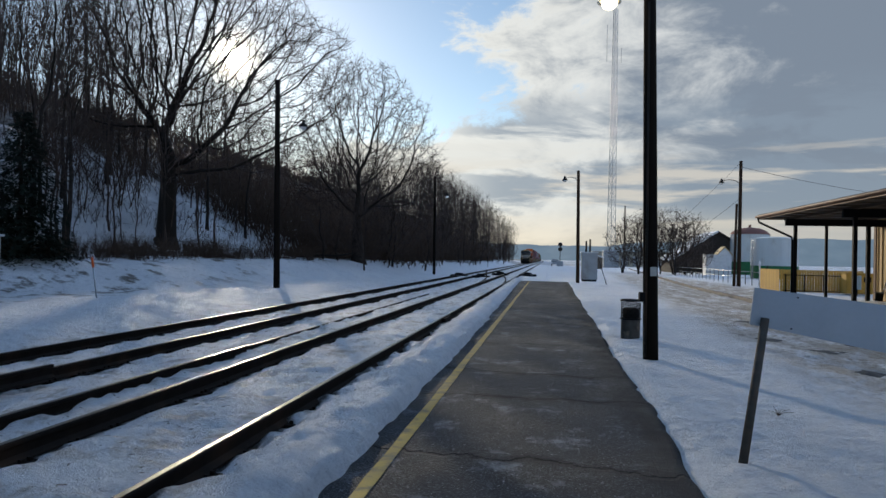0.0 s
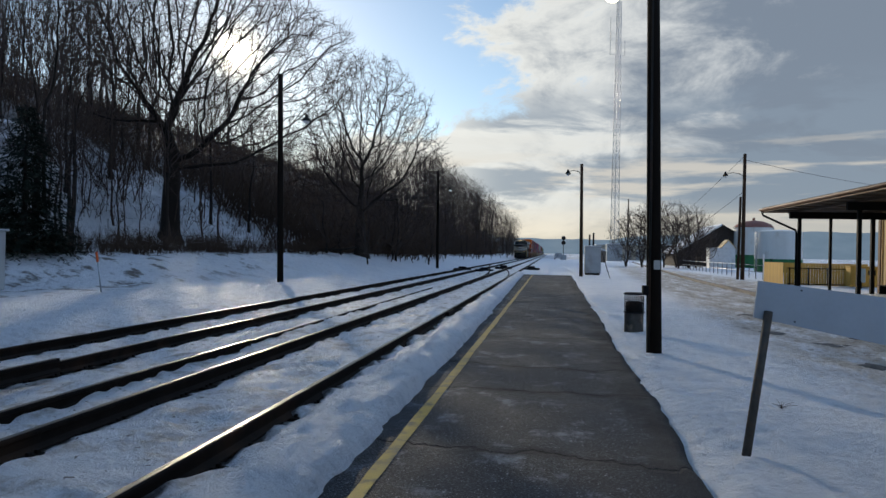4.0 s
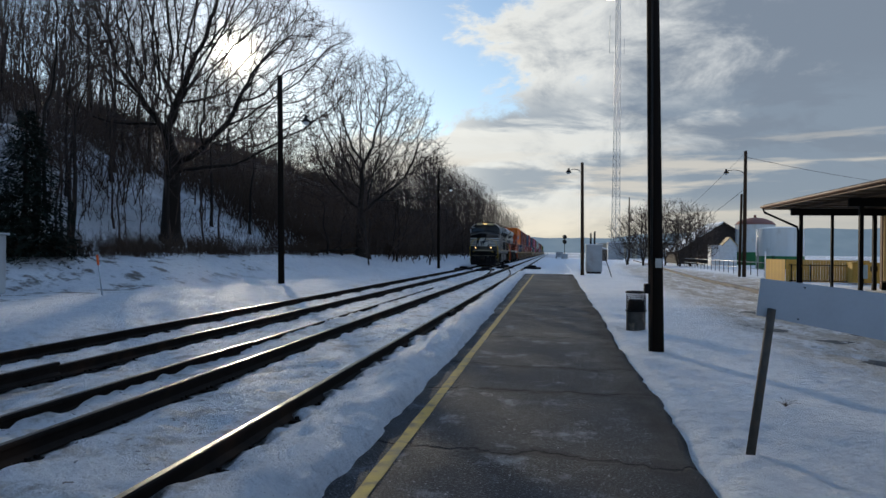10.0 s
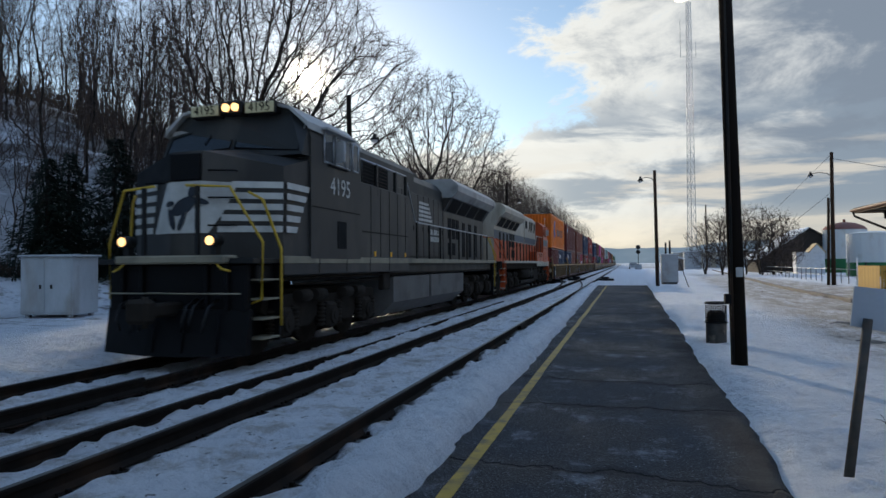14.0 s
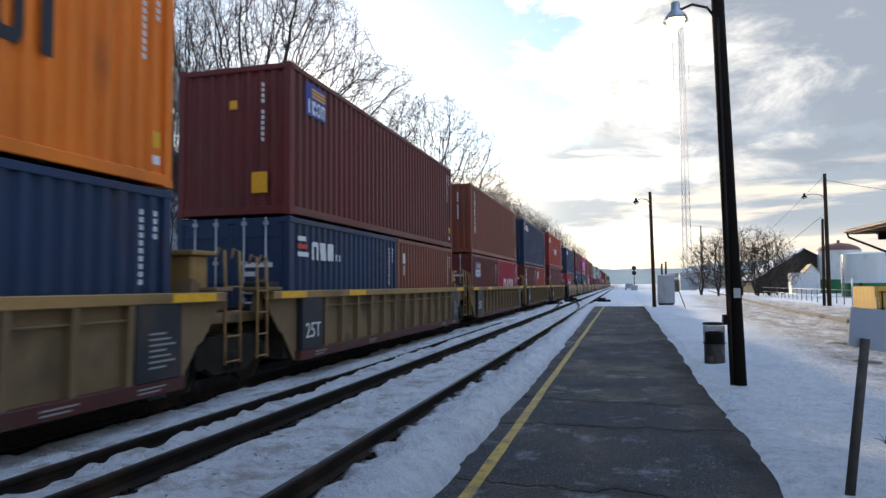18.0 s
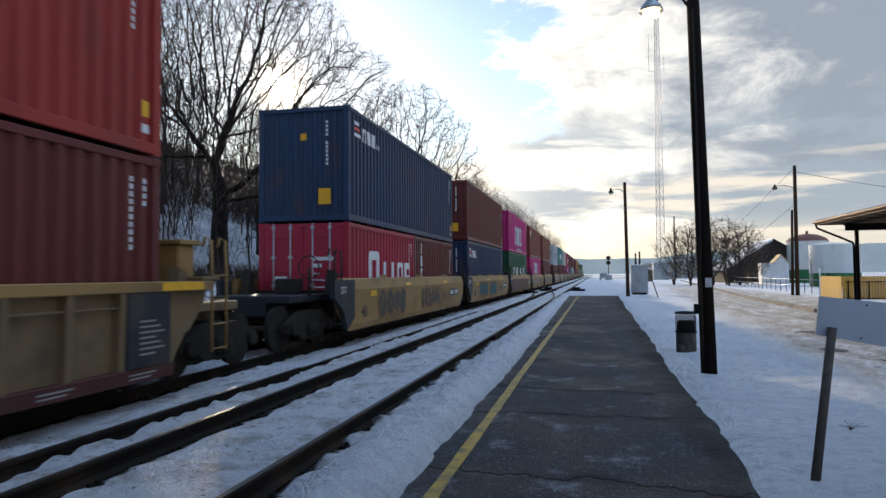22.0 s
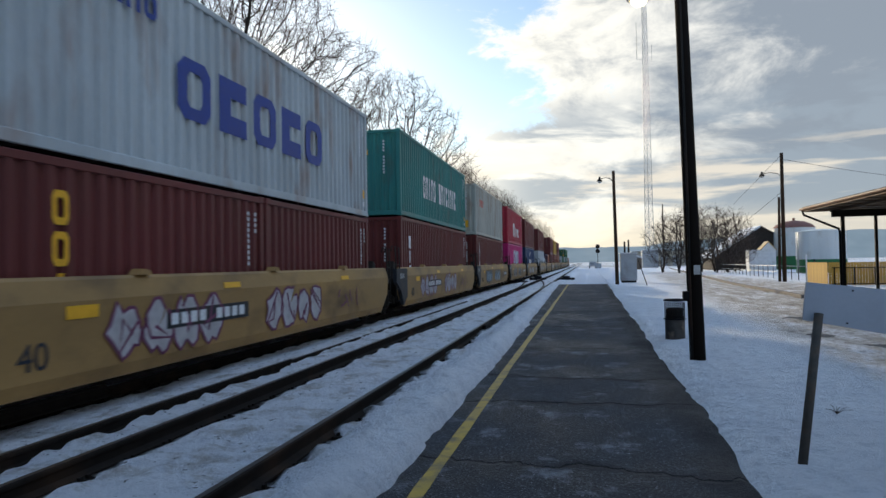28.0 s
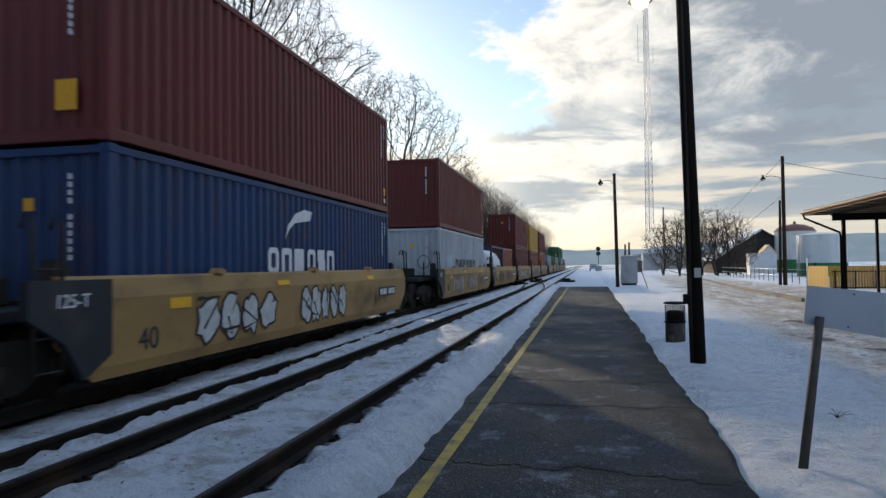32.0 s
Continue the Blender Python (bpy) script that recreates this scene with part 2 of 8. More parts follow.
# ---- materials ----
def material(name, color, rough=0.6, metal=0.0, var=0.25, scale=3.0, fine=40.0, bump=0.0, bump_scale=30.0, dirt=None, dirt_amt=0.0,
             dirt_scale=1.2, stretch=(1, 1, 1), emit=0.0, spec=0.3, rand=0.0, rough_var=0.1):
    m = bpy.data.materials.new(name)
    m.use_nodes = True
    nt = m.node_tree
    b = nt.nodes["Principled BSDF"]
    N, L = nt.nodes.new, nt.links.new
    tc = N("ShaderNodeTexCoord")
    mp = N("ShaderNodeMapping")
    mp.inputs[3].default_value = stretch
    L(tc.outputs["Object"], mp.inputs[0])

    def noise_(s, detail=4.0, off=0.0):
        n = N("ShaderNodeTexNoise")
        n.inputs["Scale"].default_value = s
        n.inputs["Detail"].default_value = detail
        if off:
            m2 = N("ShaderNodeMapping")
            m2.inputs[1].default_value = (off, off * 1.7, off * .6)
            L(mp.outputs[0], m2.inputs[0])
            L(m2.outputs[0], n.inputs["Vector"])
        else:
            L(mp.outputs[0], n.inputs["Vector"])
        return n.outputs["Fac"]

    def mixc(f, a, c, mode="MIX"):
        n = N("ShaderNodeMix")
        n.data_type, n.blend_type = "RGBA", mode
        for k, v in ((0, f), (6, a), (7, c)):
            if isinstance(v, (int, float)):
                n.inputs[k].default_value = v
            elif isinstance(v, tuple):
                n.inputs[k].default_value = (*v, 1)
            else:
                L(v, n.inputs[k])
        return n.outputs[2]

    def rng(v, a, c, d, e):
        n = N("ShaderNodeMapRange")
        L(v, n.inputs[0])
        for k, q in enumerate((a, c, d, e)):
            n.inputs[k + 1].default_value = q
        return n.outputs[0]

    big, small = noise_(scale), noise_(fine, 2.0)
    dark = tuple(c * (1 - var) for c in color)
    light = tuple(min(1, c * (1 + var * .7)) for c in color)
    col = mixc(rng(big, .3, .7, 0, 1), dark, light)
    col = mixc(rng(small, .3, .7, 0, var * .9), col, tuple(c * .6 for c in color))
    if rand:
        oi = N("ShaderNodeObjectInfo")
        hv = N("ShaderNodeHueSaturation")
        L(col, hv.inputs["Color"])
        L(rng(oi.outputs["Random"], 0, 1, 1 - rand, 1 + rand), hv.inputs["Value"])
        col = hv.outputs[0]
    if dirt is not None and dirt_amt > 0:
        dn = noise_(dirt_scale, 7.0, 3.3)
        col = mixc(rng(dn, .62 - .3 * dirt_amt, .80 - .2 * dirt_amt, 0, min(1, .4 + dirt_amt)), col, dirt)
    L(col, b.inputs["Base Color"])
    L(rng(big, .2, .8, max(.02, rough - rough_var), min(1, rough + rough_var)), b.inputs["Roughness"])
    b.inputs["Metallic"].default_value = metal
    b.inputs["Specular IOR Level"].default_value = spec
    if bump > 0:
        bn = N("ShaderNodeBump")
        bn.inputs["Strength"].default_value = 1.0
        bn.inputs["Distance"].default_value = bump
        L(noise_(bump_scale, 5.0, 1.1), bn.inputs["Height"])
        L(bn.outputs[0], b.inputs["Normal"])
    if emit:
        b.inputs["Emission Color"].default_value = (*color, 1)
        b.inputs["Emission Strength"].default_value = emit
    return m


M = {}
M["steel_dark"] = material("dark_steel", (0.020, 0.019, 0.018), .7, .1, .35, 4, 50, .001, 60, (0.075, .042, .026), .3, spec=.15)
M["rail"] = material("rusty_rail_steel", (0.014, 0.011, 0.009), .85, 0, .4, 5, 60, .001, 80, (.05, .028, .016), .3, spec=.08)
M["rail_head"] = material("polished_rail_head", (0.13, 0.125, 0.12), .34, 1.0, .2, 6, 60, stretch=(1, .05, 1))
M["black"] = material("black_paint", (0.006, 0.006, 0.007), .6, 0, .3, 3, 40, spec=.12)
M["pole"] = material("creosoted_wood_pole", (0.013, 0.010, 0.008), .9, 0, .4, 6, 30, .004, 25, stretch=(1, 1, .08), spec=.08)
M["galv"] = material("galvanised_steel", (0.42, 0.44, 0.46), .45, .7, .2, 5, 50)
M["white_paint"] = material("white_paint", (0.72, 0.73, 0.74), .5, 0, .12, 2, 30, dirt=(.35, .32, .28), dirt_amt=.15)
M["grey_paint"] = material("grey_paint", (0.40, 0.42, 0.44), .55, 0, .15, 2, 30, dirt=(.2, .16, .12), dirt_amt=.2)
M["yellow"] = material("yellow_paint", (0.75, 0.42, 0.03), .5, 0, .2, 5, 40)
M["glass"] = material("dark_glass", (0.02, 0.025, 0.03), .06, 0, .1, 3, 30, spec=.8, rough_var=.02)
M["lamp"] = material("lit_lamp_glass", (1.0, 0.78, 0.45), .4, emit=6.0)
M["headlight"] = material("lit_headlight", (1.0, 0.56, 0.20), .4, emit=2.2)

# ---- ground, tracks, platform ----
RNG = np.random.RandomState(4)
LATTICE = RNG.rand(256, 256)


def vnoise(x, y, s):
    """Smooth value noise, 0 to 1, with cells of s metres."""
    x, y = np.asarray(x, float) / s, np.asarray(y, float) / s
    i, j = np.floor(x).astype(int), np.floor(y).astype(int)
    u, v = x - i, y - j
    u, v = u * u * (3 - 2 * u), v * v * (3 - 2 * v)
    a = LATTICE[i % 256, j % 256] * (1 - u) + LATTICE[(i + 1) % 256, j % 256] * u
    b = LATTICE[i % 256, (j + 1) % 256] * (1 - u) + LATTICE[(i + 1) % 256, (j + 1) % 256] * u
    return a * (1 - v) + b * v


def fbm(x, y, s, n=4):
    return sum(vnoise(x + 17.3 * k, y - 9.1 * k, s / 2 ** k) / 2 ** k for k in range(n)) / (2 - 2 ** (1 - n))


def step(a, b, x):
    t = np.clip((x - a) / (b - a), 0, 1)
    return t * t * (3 - 2 * t)


T1, T2, Z1, Z2 = -3.25, -7.14, 0.175, 0.085   # track centres and rail heads
PLAT_END = 50.5


def plat_left(y):
    return -1.47 + 0.1 * (fbm(np.full_like(y, 3.0), y, 1.1) - .5) + .05 * (vnoise(y * 0, y, .25) - .5) - 0.012 * np.clip(y - 12, 0, 40)


def plat_right(y):
    return 1.14 + 0.009 * y + 0.22 * (fbm(np.full_like(y, 9.0), y, 2.4) - .5) + .07 * (vnoise(y * 0 + 5, y, .3) - .5)


def hill_toe(y):
    return -18.2 + 5.4 * step(13, 27, y) + 2.9 * step(27, 44, y) + .6 * step(60, 140, y)


def hill(x, y):
    d = np.maximum(hill_toe(y) - x, 0)
    h = 1.15 * step(0, 4.6, d) + .05 * np.clip(d - 4.6, 0, 7) + .52 * np.maximum(d - 10, 0) * (1 - .2 * step(25, 80, d))
    h = (26 - 5 * np.log1p(np.exp(np.clip((26 - h) / 5, -30, 30)))) * step(420, 230, y)
    h = np.maximum(h, 0)
    return h + .7 * (fbm(x, y, 7) - .5) * step(1, 12, d) + .25 * (fbm(x, y, 2.2) - .5) * step(.5, 5, d)


def ground_z(x, y):
    x, y = np.asarray(x, float), np.asarray(y, float)
    z = np.zeros_like(x) + 0.02
    rough = step(120, 20, np.abs(y)) 
    # between and beside the rails
    z = np.where(x < -2.0, Z1 - 0.15, z)
    z = np.where(x < -5.2, Z1 - 0.15 + (Z2 - Z1) * step(-5.2, -5.9, x), z)
    z = np.where(x < -8.6, (Z2 - .15) + .2 * step(-8.6, -10.5, x), z)
    for c, zr in ((T1, Z1), (T2, Z2)):
        ins = np.exp(-((x - c) / .62) ** 6)
        z += ins * (.015 + .03 * (np.cos((y + .2 * vnoise(x, y, 1)) * 6.2832 / .53) * .5) * step(8, 14, y) * .6)
        for r in (-.752, .752):
            z -= .05 * np.exp(-((x - c - r) / .11) ** 2)
    z += rough * (x < -2.1) * (x > -12) * (.10 * (fbm(x, y, .75, 4) - .5) + .07 * (vnoise(x, y, .15) - .5) + .04 * (fbm(x + 40, y, 2.5, 2) - .5))
    # bank of cleared snow along the platform
    pl, pr = plat_left(y), plat_right(y)
    on = step(PLAT_END + .3, PLAT_END - .1, y)
    bank = .15 * np.exp(-((x - (pl - .36)) / .33) ** 2) * (.75 + .6 * fbm(x, y, .7))
    lump = .14 * (fbm(x, y, .5) - .45) + .075 * (vnoise(x, y, .15) - .5) + .02 * (vnoise(x + 9, y, .08) - .5)
    left = step(-2.35, -1.75, x) * (x < 0)
    z = np.where((x > -2.35) & (x < 0), (Z1 - .15) * (1 - left) + .05 * left, z)
    z += np.where((x > -2.6) & (x < 0), (bank + lump * rough) * (.3 + .7 * on), 0)
    right = (x > 0)
    drift = .075 * step(0, .25, x - pr) * (1 - .5 * step(.6, 2.6, x - pr))
    z += np.where(right, -.065 + drift + rough * (.08 * (fbm(x, y, .9) - .5) + .05 * (vnoise(x, y, .16) - .5) + .06 * (fbm(x, y + 30, 2.6, 2) - .5)) * (.4 + .6 * step(0, .3, x - pr)), 0)
    # packed slush of the yard, with ruts
    yard = step(4.2, 5.6, x - .055 * y) * (x > 0) * step(90, 40, y)
    z += yard * .05 * (fbm(x * 1.4, y * .5, .6) - .5) * rough
    inside = step(pl - .06, pl + .03, x) * step(pr + .05, pr - .04, x) * on * step(-8, -6, y)
    z = z * (1 - inside) - .07 * inside
    return z + hill(x, y)


def steps_between(marks):
    out = []
    for a, b, d in marks:
        out.extend(np.arange(a, b, d))
    out.append(marks[-1][1])
    return np.array(out)


def make_ground():
    xs = steps_between([(-2200, -400, 300), (-400, -120, 28), (-120, -40, 4), (-40, -14, 1.0), (-14, -8.6, .3), (-8.6, -2.4, .085), (-2.4, 2.4, .05), (2.4, 6, .1),
                        (6, 14, .25), (14, 40, 1.5), (40, 200, 16), (200, 600, 80), (600, 2200, 400)])
    ys = steps_between([(-90, -12, 13), (-12, 2, 1), (2, 13, .07), (13, 26, .14), (26, 60, .4), (60, 120, 1.5), (120, 420, 12), (420, 1000, 80), (1000, 4200, 400)])
    X, Y = np.meshgrid(xs, ys)
    Z = ground_z(X, Y)
    nx, ny = len(xs), len(ys)
    me = bpy.data.meshes.new("ground")
    co = np.stack([X, Y, Z], -1).reshape(-1, 3)
    i, k = np.meshgrid(np.arange(ny - 1), np.arange(nx - 1), indexing="ij")
    a = (i * nx + k).ravel()
    q = np.stack([a, a + 1, a + nx + 1, a + nx], -1)
    me.vertices.add(len(co))
    me.vertices.foreach_set("co", co.ravel())
    me.loops.add(q.size)
    me.loops.foreach_set("vertex_index", q.ravel())
    me.polygons.add(len(q))
    me.polygons.foreach_set("loop_start", np.arange(0, q.size, 4))
    me.polygons.foreach_set("loop_total", np.full(len(q), 4))
    me.polygons.foreach_set("use_smooth", np.ones(len(q), bool))
    me.update(calc_edges=True)
    me.materials.append(snow_material())
    tagged(new("ground", me), "old trodden snow over ground, blue in the shade", "snow ground", kind="structure")


def snow_material():
    m = bpy.data.materials.new("old_snow")
    m.use_nodes = True
    nt = m.node_tree
    b = nt.nodes["Principled BSDF"]
    N, L = nt.nodes.new, nt.links.new
    tc = N("ShaderNodeTexCoord")
    sep = N("ShaderNodeSeparateXYZ")
    L(tc.outputs["Object"], sep.inputs[0])

    def nz(s, detail, off=0.0, rough=.55):
        n = N("ShaderNodeTexNoise")
        n.inputs["Scale"].default_value = s
        n.inputs["Detail"].default_value = detail
        n.inputs["Roughness"].default_value = rough
        mp = N("ShaderNodeMapping")
        mp.inputs[1].default_value = (off, off * 2, 0)
        L(tc.outputs["Object"], mp.inputs[0])
        L(mp.outputs[0], n.inputs["Vector"])
        return n.outputs["Fac"]

    def rng(v, a, c, d=0.0, e=1.0, smooth=True):
        n = N("ShaderNodeMapRange")
        if smooth:
            n.interpolation_type = "SMOOTHSTEP"
        L(v, n.inputs[0])
        for k, q in enumerate((a, c, d, e)):
            n.inputs[k + 1].default_value = q
        return n.outputs[0]

    def mt(op, a, c):
        n = N("ShaderNodeMath")
        n.operation = op
        for k, v in enumerate((a, c)):
            if isinstance(v, (int, float)):
                n.inputs[k].default_value = v
            else:
                L(v, n.inputs[k])
        return n.outputs[0]

    def mix(f, a, c):
        n = N("ShaderNodeMix")
        n.data_type = "RGBA"
        for k, v in ((0, f), (6, a), (7, c)):
            if isinstance(v, (int, float)):
                n.inputs[k].default_value = v
            elif isinstance(v, tuple):
                n.inputs[k].default_value = (*v, 1)
            else:
                L(v, n.inputs[k])
        return n.outputs[2]

    x, y, z = sep.outputs
    col = mix(rng(nz(.6, 5), .35, .7), (.93, .94, .96), (.84, .86, .90))
    # grit thrown between and beside the rails
    tracks = mt("MULTIPLY", rng(x, -10.0, -8.6), rng(x, -1.7, -2.4))
    grit = mt("MULTIPLY", tracks, rng(nz(1.9, 8, 3.0, .74), .47, .66, 0, .85))
    col = mix(grit, col, (.42, .38, .33))
    # cinders along the foot of each rail
    for c, zr in ((T1, Z1), (T2, Z2)):
        for r in (-.752, .752):
            foot = mt("ABSOLUTE", mt("SUBTRACT", x, c + r), 0.0)
            foot = mt("ADD", foot, mt("MULTIPLY", mt("SUBTRACT", nz(3.4, 6, 21.0, .7), .5), .30))
            col = mix(rng(foot, .17, .08, 0, .93), col, (.028, .024, .02))
    specks = mt("MULTIPLY", tracks, rng(nz(13, 4, 5.0), .64, .70, 0, .9))
    col = mix(specks, col, (.08, .07, .06))
    # yard: slush and frozen mud
    yx = mt("SUBTRACT", x, mt("MULTIPLY", y, .055))
    yard = mt("MULTIPLY", mt("MULTIPLY", rng(yx, 2.6, 4.4), rng(x, 15.5, 12.5)), mt("MULTIPLY", rng(y, 110, 60), rng(y, 4, 12)))
    mp = N("ShaderNodeMapping")
    mp.inputs[3].default_value = (1.0, .28, 1)
    mp.inputs[2].default_value = (0, 0, radians(-3))
    L(tc.outputs["Object"], mp.inputs[0])
    yn = N("ShaderNodeTexNoise")
    yn.inputs["Scale"].default_value = 1.5
    yn.inputs["Detail"].default_value = 8
    yn.inputs["Roughness"].default_value = .68
    L(mp.outputs[0], yn.inputs["Vector"])
    mud = mt("MULTIPLY", yard, rng(yn.outputs["Fac"], .34, .58, 0, .9))
    col = mix(mud, col, (.38, .33, .26))
    ruts = mt("MULTIPLY", yard, rng(nz(6, 6, 31.0, .7), .50, .60, 0, .7))
    col = mix(ruts, col, (.24, .20, .155))
    bare = mt("MULTIPLY", yard, rng(yn.outputs["Fac"], .60, .68, 0, .9))
    col = mix(bare, col, (.09, .075, .055))
    # leaf litter and earth on the wooded slope
    wood = mt("MULTIPLY", rng(mt("ADD", x, mt("MULTIPLY", nz(.2, 4, 17.0), 14.0)), -12, -32), rng(mt("ADD", nz(.35, 7, 7.0, .7), rng(y, 36, 70, 0, .22)), .36, .56, 0, .92))
    col = mix(wood, col, (.075, .055, .04))
    fringe = mt("MULTIPLY", mt("MULTIPLY", rng(x, -13.0, -15.5), rng(x, -24, -18)), rng(nz(.9, 6, 9.0, .7), .52, .62, 0, .9))
    col = mix(fringe, col, (.10, .075, .05))
    far = mt("MULTIPLY", rng(y, 130, 260), rng(nz(.03, 5, 2.0), .40, .60, 0, .8))
    col = mix(far, col, (.16, .15, .13))
    # crusted lumps, old footprints and blown grit in the top of the snow
    crust = rng(nz(5.5, 9, 11.0, .74), .49, .64, 0, .42)
    col = mix(crust, col, (.56, .59, .64))
    dust = mt("MULTIPLY", rng(nz(38, 3, 13.0), .66, .72, 0, .55), rng(nz(1.1, 4, 15.0), .42, .6))
    col = mix(dust, col, (.16, .14, .12))
    L(col, b.inputs["Base Color"])
    b.inputs["Roughness"].default_value = .62
    b.inputs["Specular IOR Level"].default_value = .35
    b.inputs["Subsurface Weight"].default_value = 0.0
    bn = N("ShaderNodeBump")
    bn.inputs["Distance"].default_value = .16
    h = mt("ADD", mt("ADD", nz(15, 8, 1.0, .72), mt("MULTIPLY", nz(3.2, 5, 2.0), 1.6)), mt("MULTIPLY", nz(55, 3, 4.0), .35))
    L(h, bn.inputs["Height"])
    L(bn.outputs[0], b.inputs["Normal"])
    return m


make_ground()


CROSS_CRACKS = [(5.45, -.06), (7.9, .05), (9.6, -.08), (13.0, .06), (17.2, -.05), (22.5, .04), (29.0, .0), (37.0, .05)]


def make_platform():
    m = bpy.data.materials.new("wet_asphalt")
    m.use_nodes = True
    nt = m.node_tree
    b = nt.nodes["Principled BSDF"]
    N, L = nt.nodes.new, nt.links.new
    tc = N("ShaderNodeTexCoord")

    def nz(s, detail, sc=(1, 1, 1), rough=.6):
        n = N("ShaderNodeTexNoise")
        n.inputs["Scale"].default_value = s
        n.inputs["Detail"].default_value = detail
        n.inputs["Roughness"].default_value = rough
        mp = N("ShaderNodeMapping")
        mp.inputs[3].default_value = sc
        L(tc.outputs["Object"], mp.inputs[0])
        L(mp.outputs[0], n.inputs["Vector"])
        return n.outputs["Fac"]

    def rng(v, a, c, d=0.0, e=1.0):
        n = N("ShaderNodeMapRange")
        n.interpolation_type = "SMOOTHSTEP"
        L(v, n.inputs[0])
        for k, q in enumerate((a, c, d, e)):
            n.inputs[k + 1].default_value = q
        return n.outputs[0]

    def mix(f, a, c):
        n = N("ShaderNodeMix")
        n.data_type = "RGBA"
        for k, v in ((0, f), (6, a), (7, c)):
            if isinstance(v, tuple):
                n.inputs[k].default_value = (*v, 1)
            else:
                L(v, n.inputs[k])
        return n.outputs[2]

    def mt(op, p, q=0.0):
        n = N("ShaderNodeMath")
        n.operation = op
        for k, v in enumerate((p, q)):
            if isinstance(v, (int, float)):
                n.inputs[k].default_value = v
            else:
                L(v, n.inputs[k])
        return n.outputs[0]

    sep = N("ShaderNodeSeparateXYZ")
    L(tc.outputs["Object"], sep.inputs[0])
    x, y, z = sep.outputs
    wet = nz(.6, 7, (.8, .7, 1), .66)
    frost = nz(1.7, 10, (.9, .75, 1), .76)
    col = mix(rng(wet, .40, .60), (.005, .005, .006), (.026, .029, .033))
    col = mix(rng(frost, .53, .66, 0, .85), col, (.135, .15, .17))
    # stones worn bare, pale against the tar
    stones = nz(52, 2)
    col = mix(rng(stones, .56, .62, 0, .6), col, (.11, .118, .13))
    col = mix(rng(nz(30, 3), .64, .68, 0, .85), col, (.23, .245, .265))
    # wandering cross cracks, tarred and wet round about
    wob = mt("ADD", mt("MULTIPLY", mt("SUBTRACT", nz(1.3, 6, (1, .25, 1), .6), .5), .95), mt("MULTIPLY", mt("SUBTRACT", nz(9, 3), .5), .06))
    crack = None
    for cy, sl in CROSS_CRACKS:
        dd = mt("SUBTRACT", mt("SUBTRACT", mt("SUBTRACT", y, cy), mt("MULTIPLY", x, sl)), wob)
        near = mt("ABSOLUTE", dd)
        crack = near if crack is None else mt("MINIMUM", crack, near)
    ragged = mt("ADD", crack, mt("MULTIPLY", mt("SUBTRACT", nz(3.5, 6), .5), .34))
    col = mix(rng(ragged, .0, .17, .85, 0), col, (.008, .008, .009))
    gap = rng(crack, .014, .040, 1, 0)
    col = mix(gap, col, (.003, .003, .003))
    # meltwater keeps the eastern edge dark
    edge = mt("SUBTRACT", mt("SUBTRACT", x, mt("MULTIPLY", y, .009)), mt("MULTIPLY", mt("SUBTRACT", nz(.9, 6), .5), 1.1))
    col = mix(rng(edge, .62, .98, 0, .85), col, (.007, .007, .008))
    L(col, b.inputs["Base Color"])
    L(rng(wet, .36, .62, .60, .9), b.inputs["Roughness"])
    b.inputs["Specular IOR Level"].default_value = .25
    bn = N("ShaderNodeBump")
    bn.inputs["Distance"].default_value = .02
    L(mt("SUBTRACT", mt("ADD", stones, mt("MULTIPLY", nz(18, 4), .6)), mt("MULTIPLY", gap, 1.4)), bn.inputs["Height"])
    L(bn.outputs[0], b.inputs["Normal"])
    ys = steps_between([(-14, 2, 1), (2, 16, .12), (16, PLAT_END, .5)])
    xs = np.linspace(-1.95, 1.95, 64)
    g = Mesh()
    rows = []
    for yv in ys:
        r = []
        for xv in xs:
            zz = .006 * (float(vnoise(xv, yv, .9)) - .5) + .004 * (float(vnoise(xv, yv, .3)) - .5)
            # the tarmac runs out under the drift
            pr = float(plat_right(np.array([yv]))[0])
            zz -= .22 * float(step(pr - .03, pr + .14, xv))
            xx = xv - (.45 * step(14, 50, yv) if xv < -1.3 else 0)
            r.append((float(xx), float(yv), zz))
        rows.append(r)
    g.grid(rows, True)
    e = len(rows[0])
    for side in (0, e - 1):
        g.grid([[(x, y, z) for x, y, z in (row[side] for row in rows)], [(x, y, -.3) for x, y, z in (row[side] for row in rows)]])
    g.grid([[p for p in rows[-1]], [(x, y, -.3) for x, y, z in rows[-1]]])
    top = part("platform", g, m)
    tagged(top, "long narrow asphalt station platform, damp and cracked", "platform", kind="structure")
    line = Mesh()
    r2 = []
    for yv in np.arange(-6, PLAT_END - .2, .25):
        w = .055 + .012 * (float(vnoise(1, yv, .4)) - .5)
        c = -1.235 + .02 * (float(vnoise(4, yv, 1.5)) - .5)
        z0 = .004 + .006 * (float(vnoise(c, yv, .9)) - .5) + .004 * (float(vnoise(c, yv, .3)) - .5)
        r2.append([(c - w, float(yv), z0 + .003), (c + w, float(yv), z0 + .003)])
    line.grid(r2)
    ym = material("worn_yellow_line", (.36, .23, .03), .6, 0, .3, 6, 60, .002, 60, (.05, .045, .04), .5, 5)
    part("safety_line", line, ym, top, "worn yellow painted safety line")


make_platform()


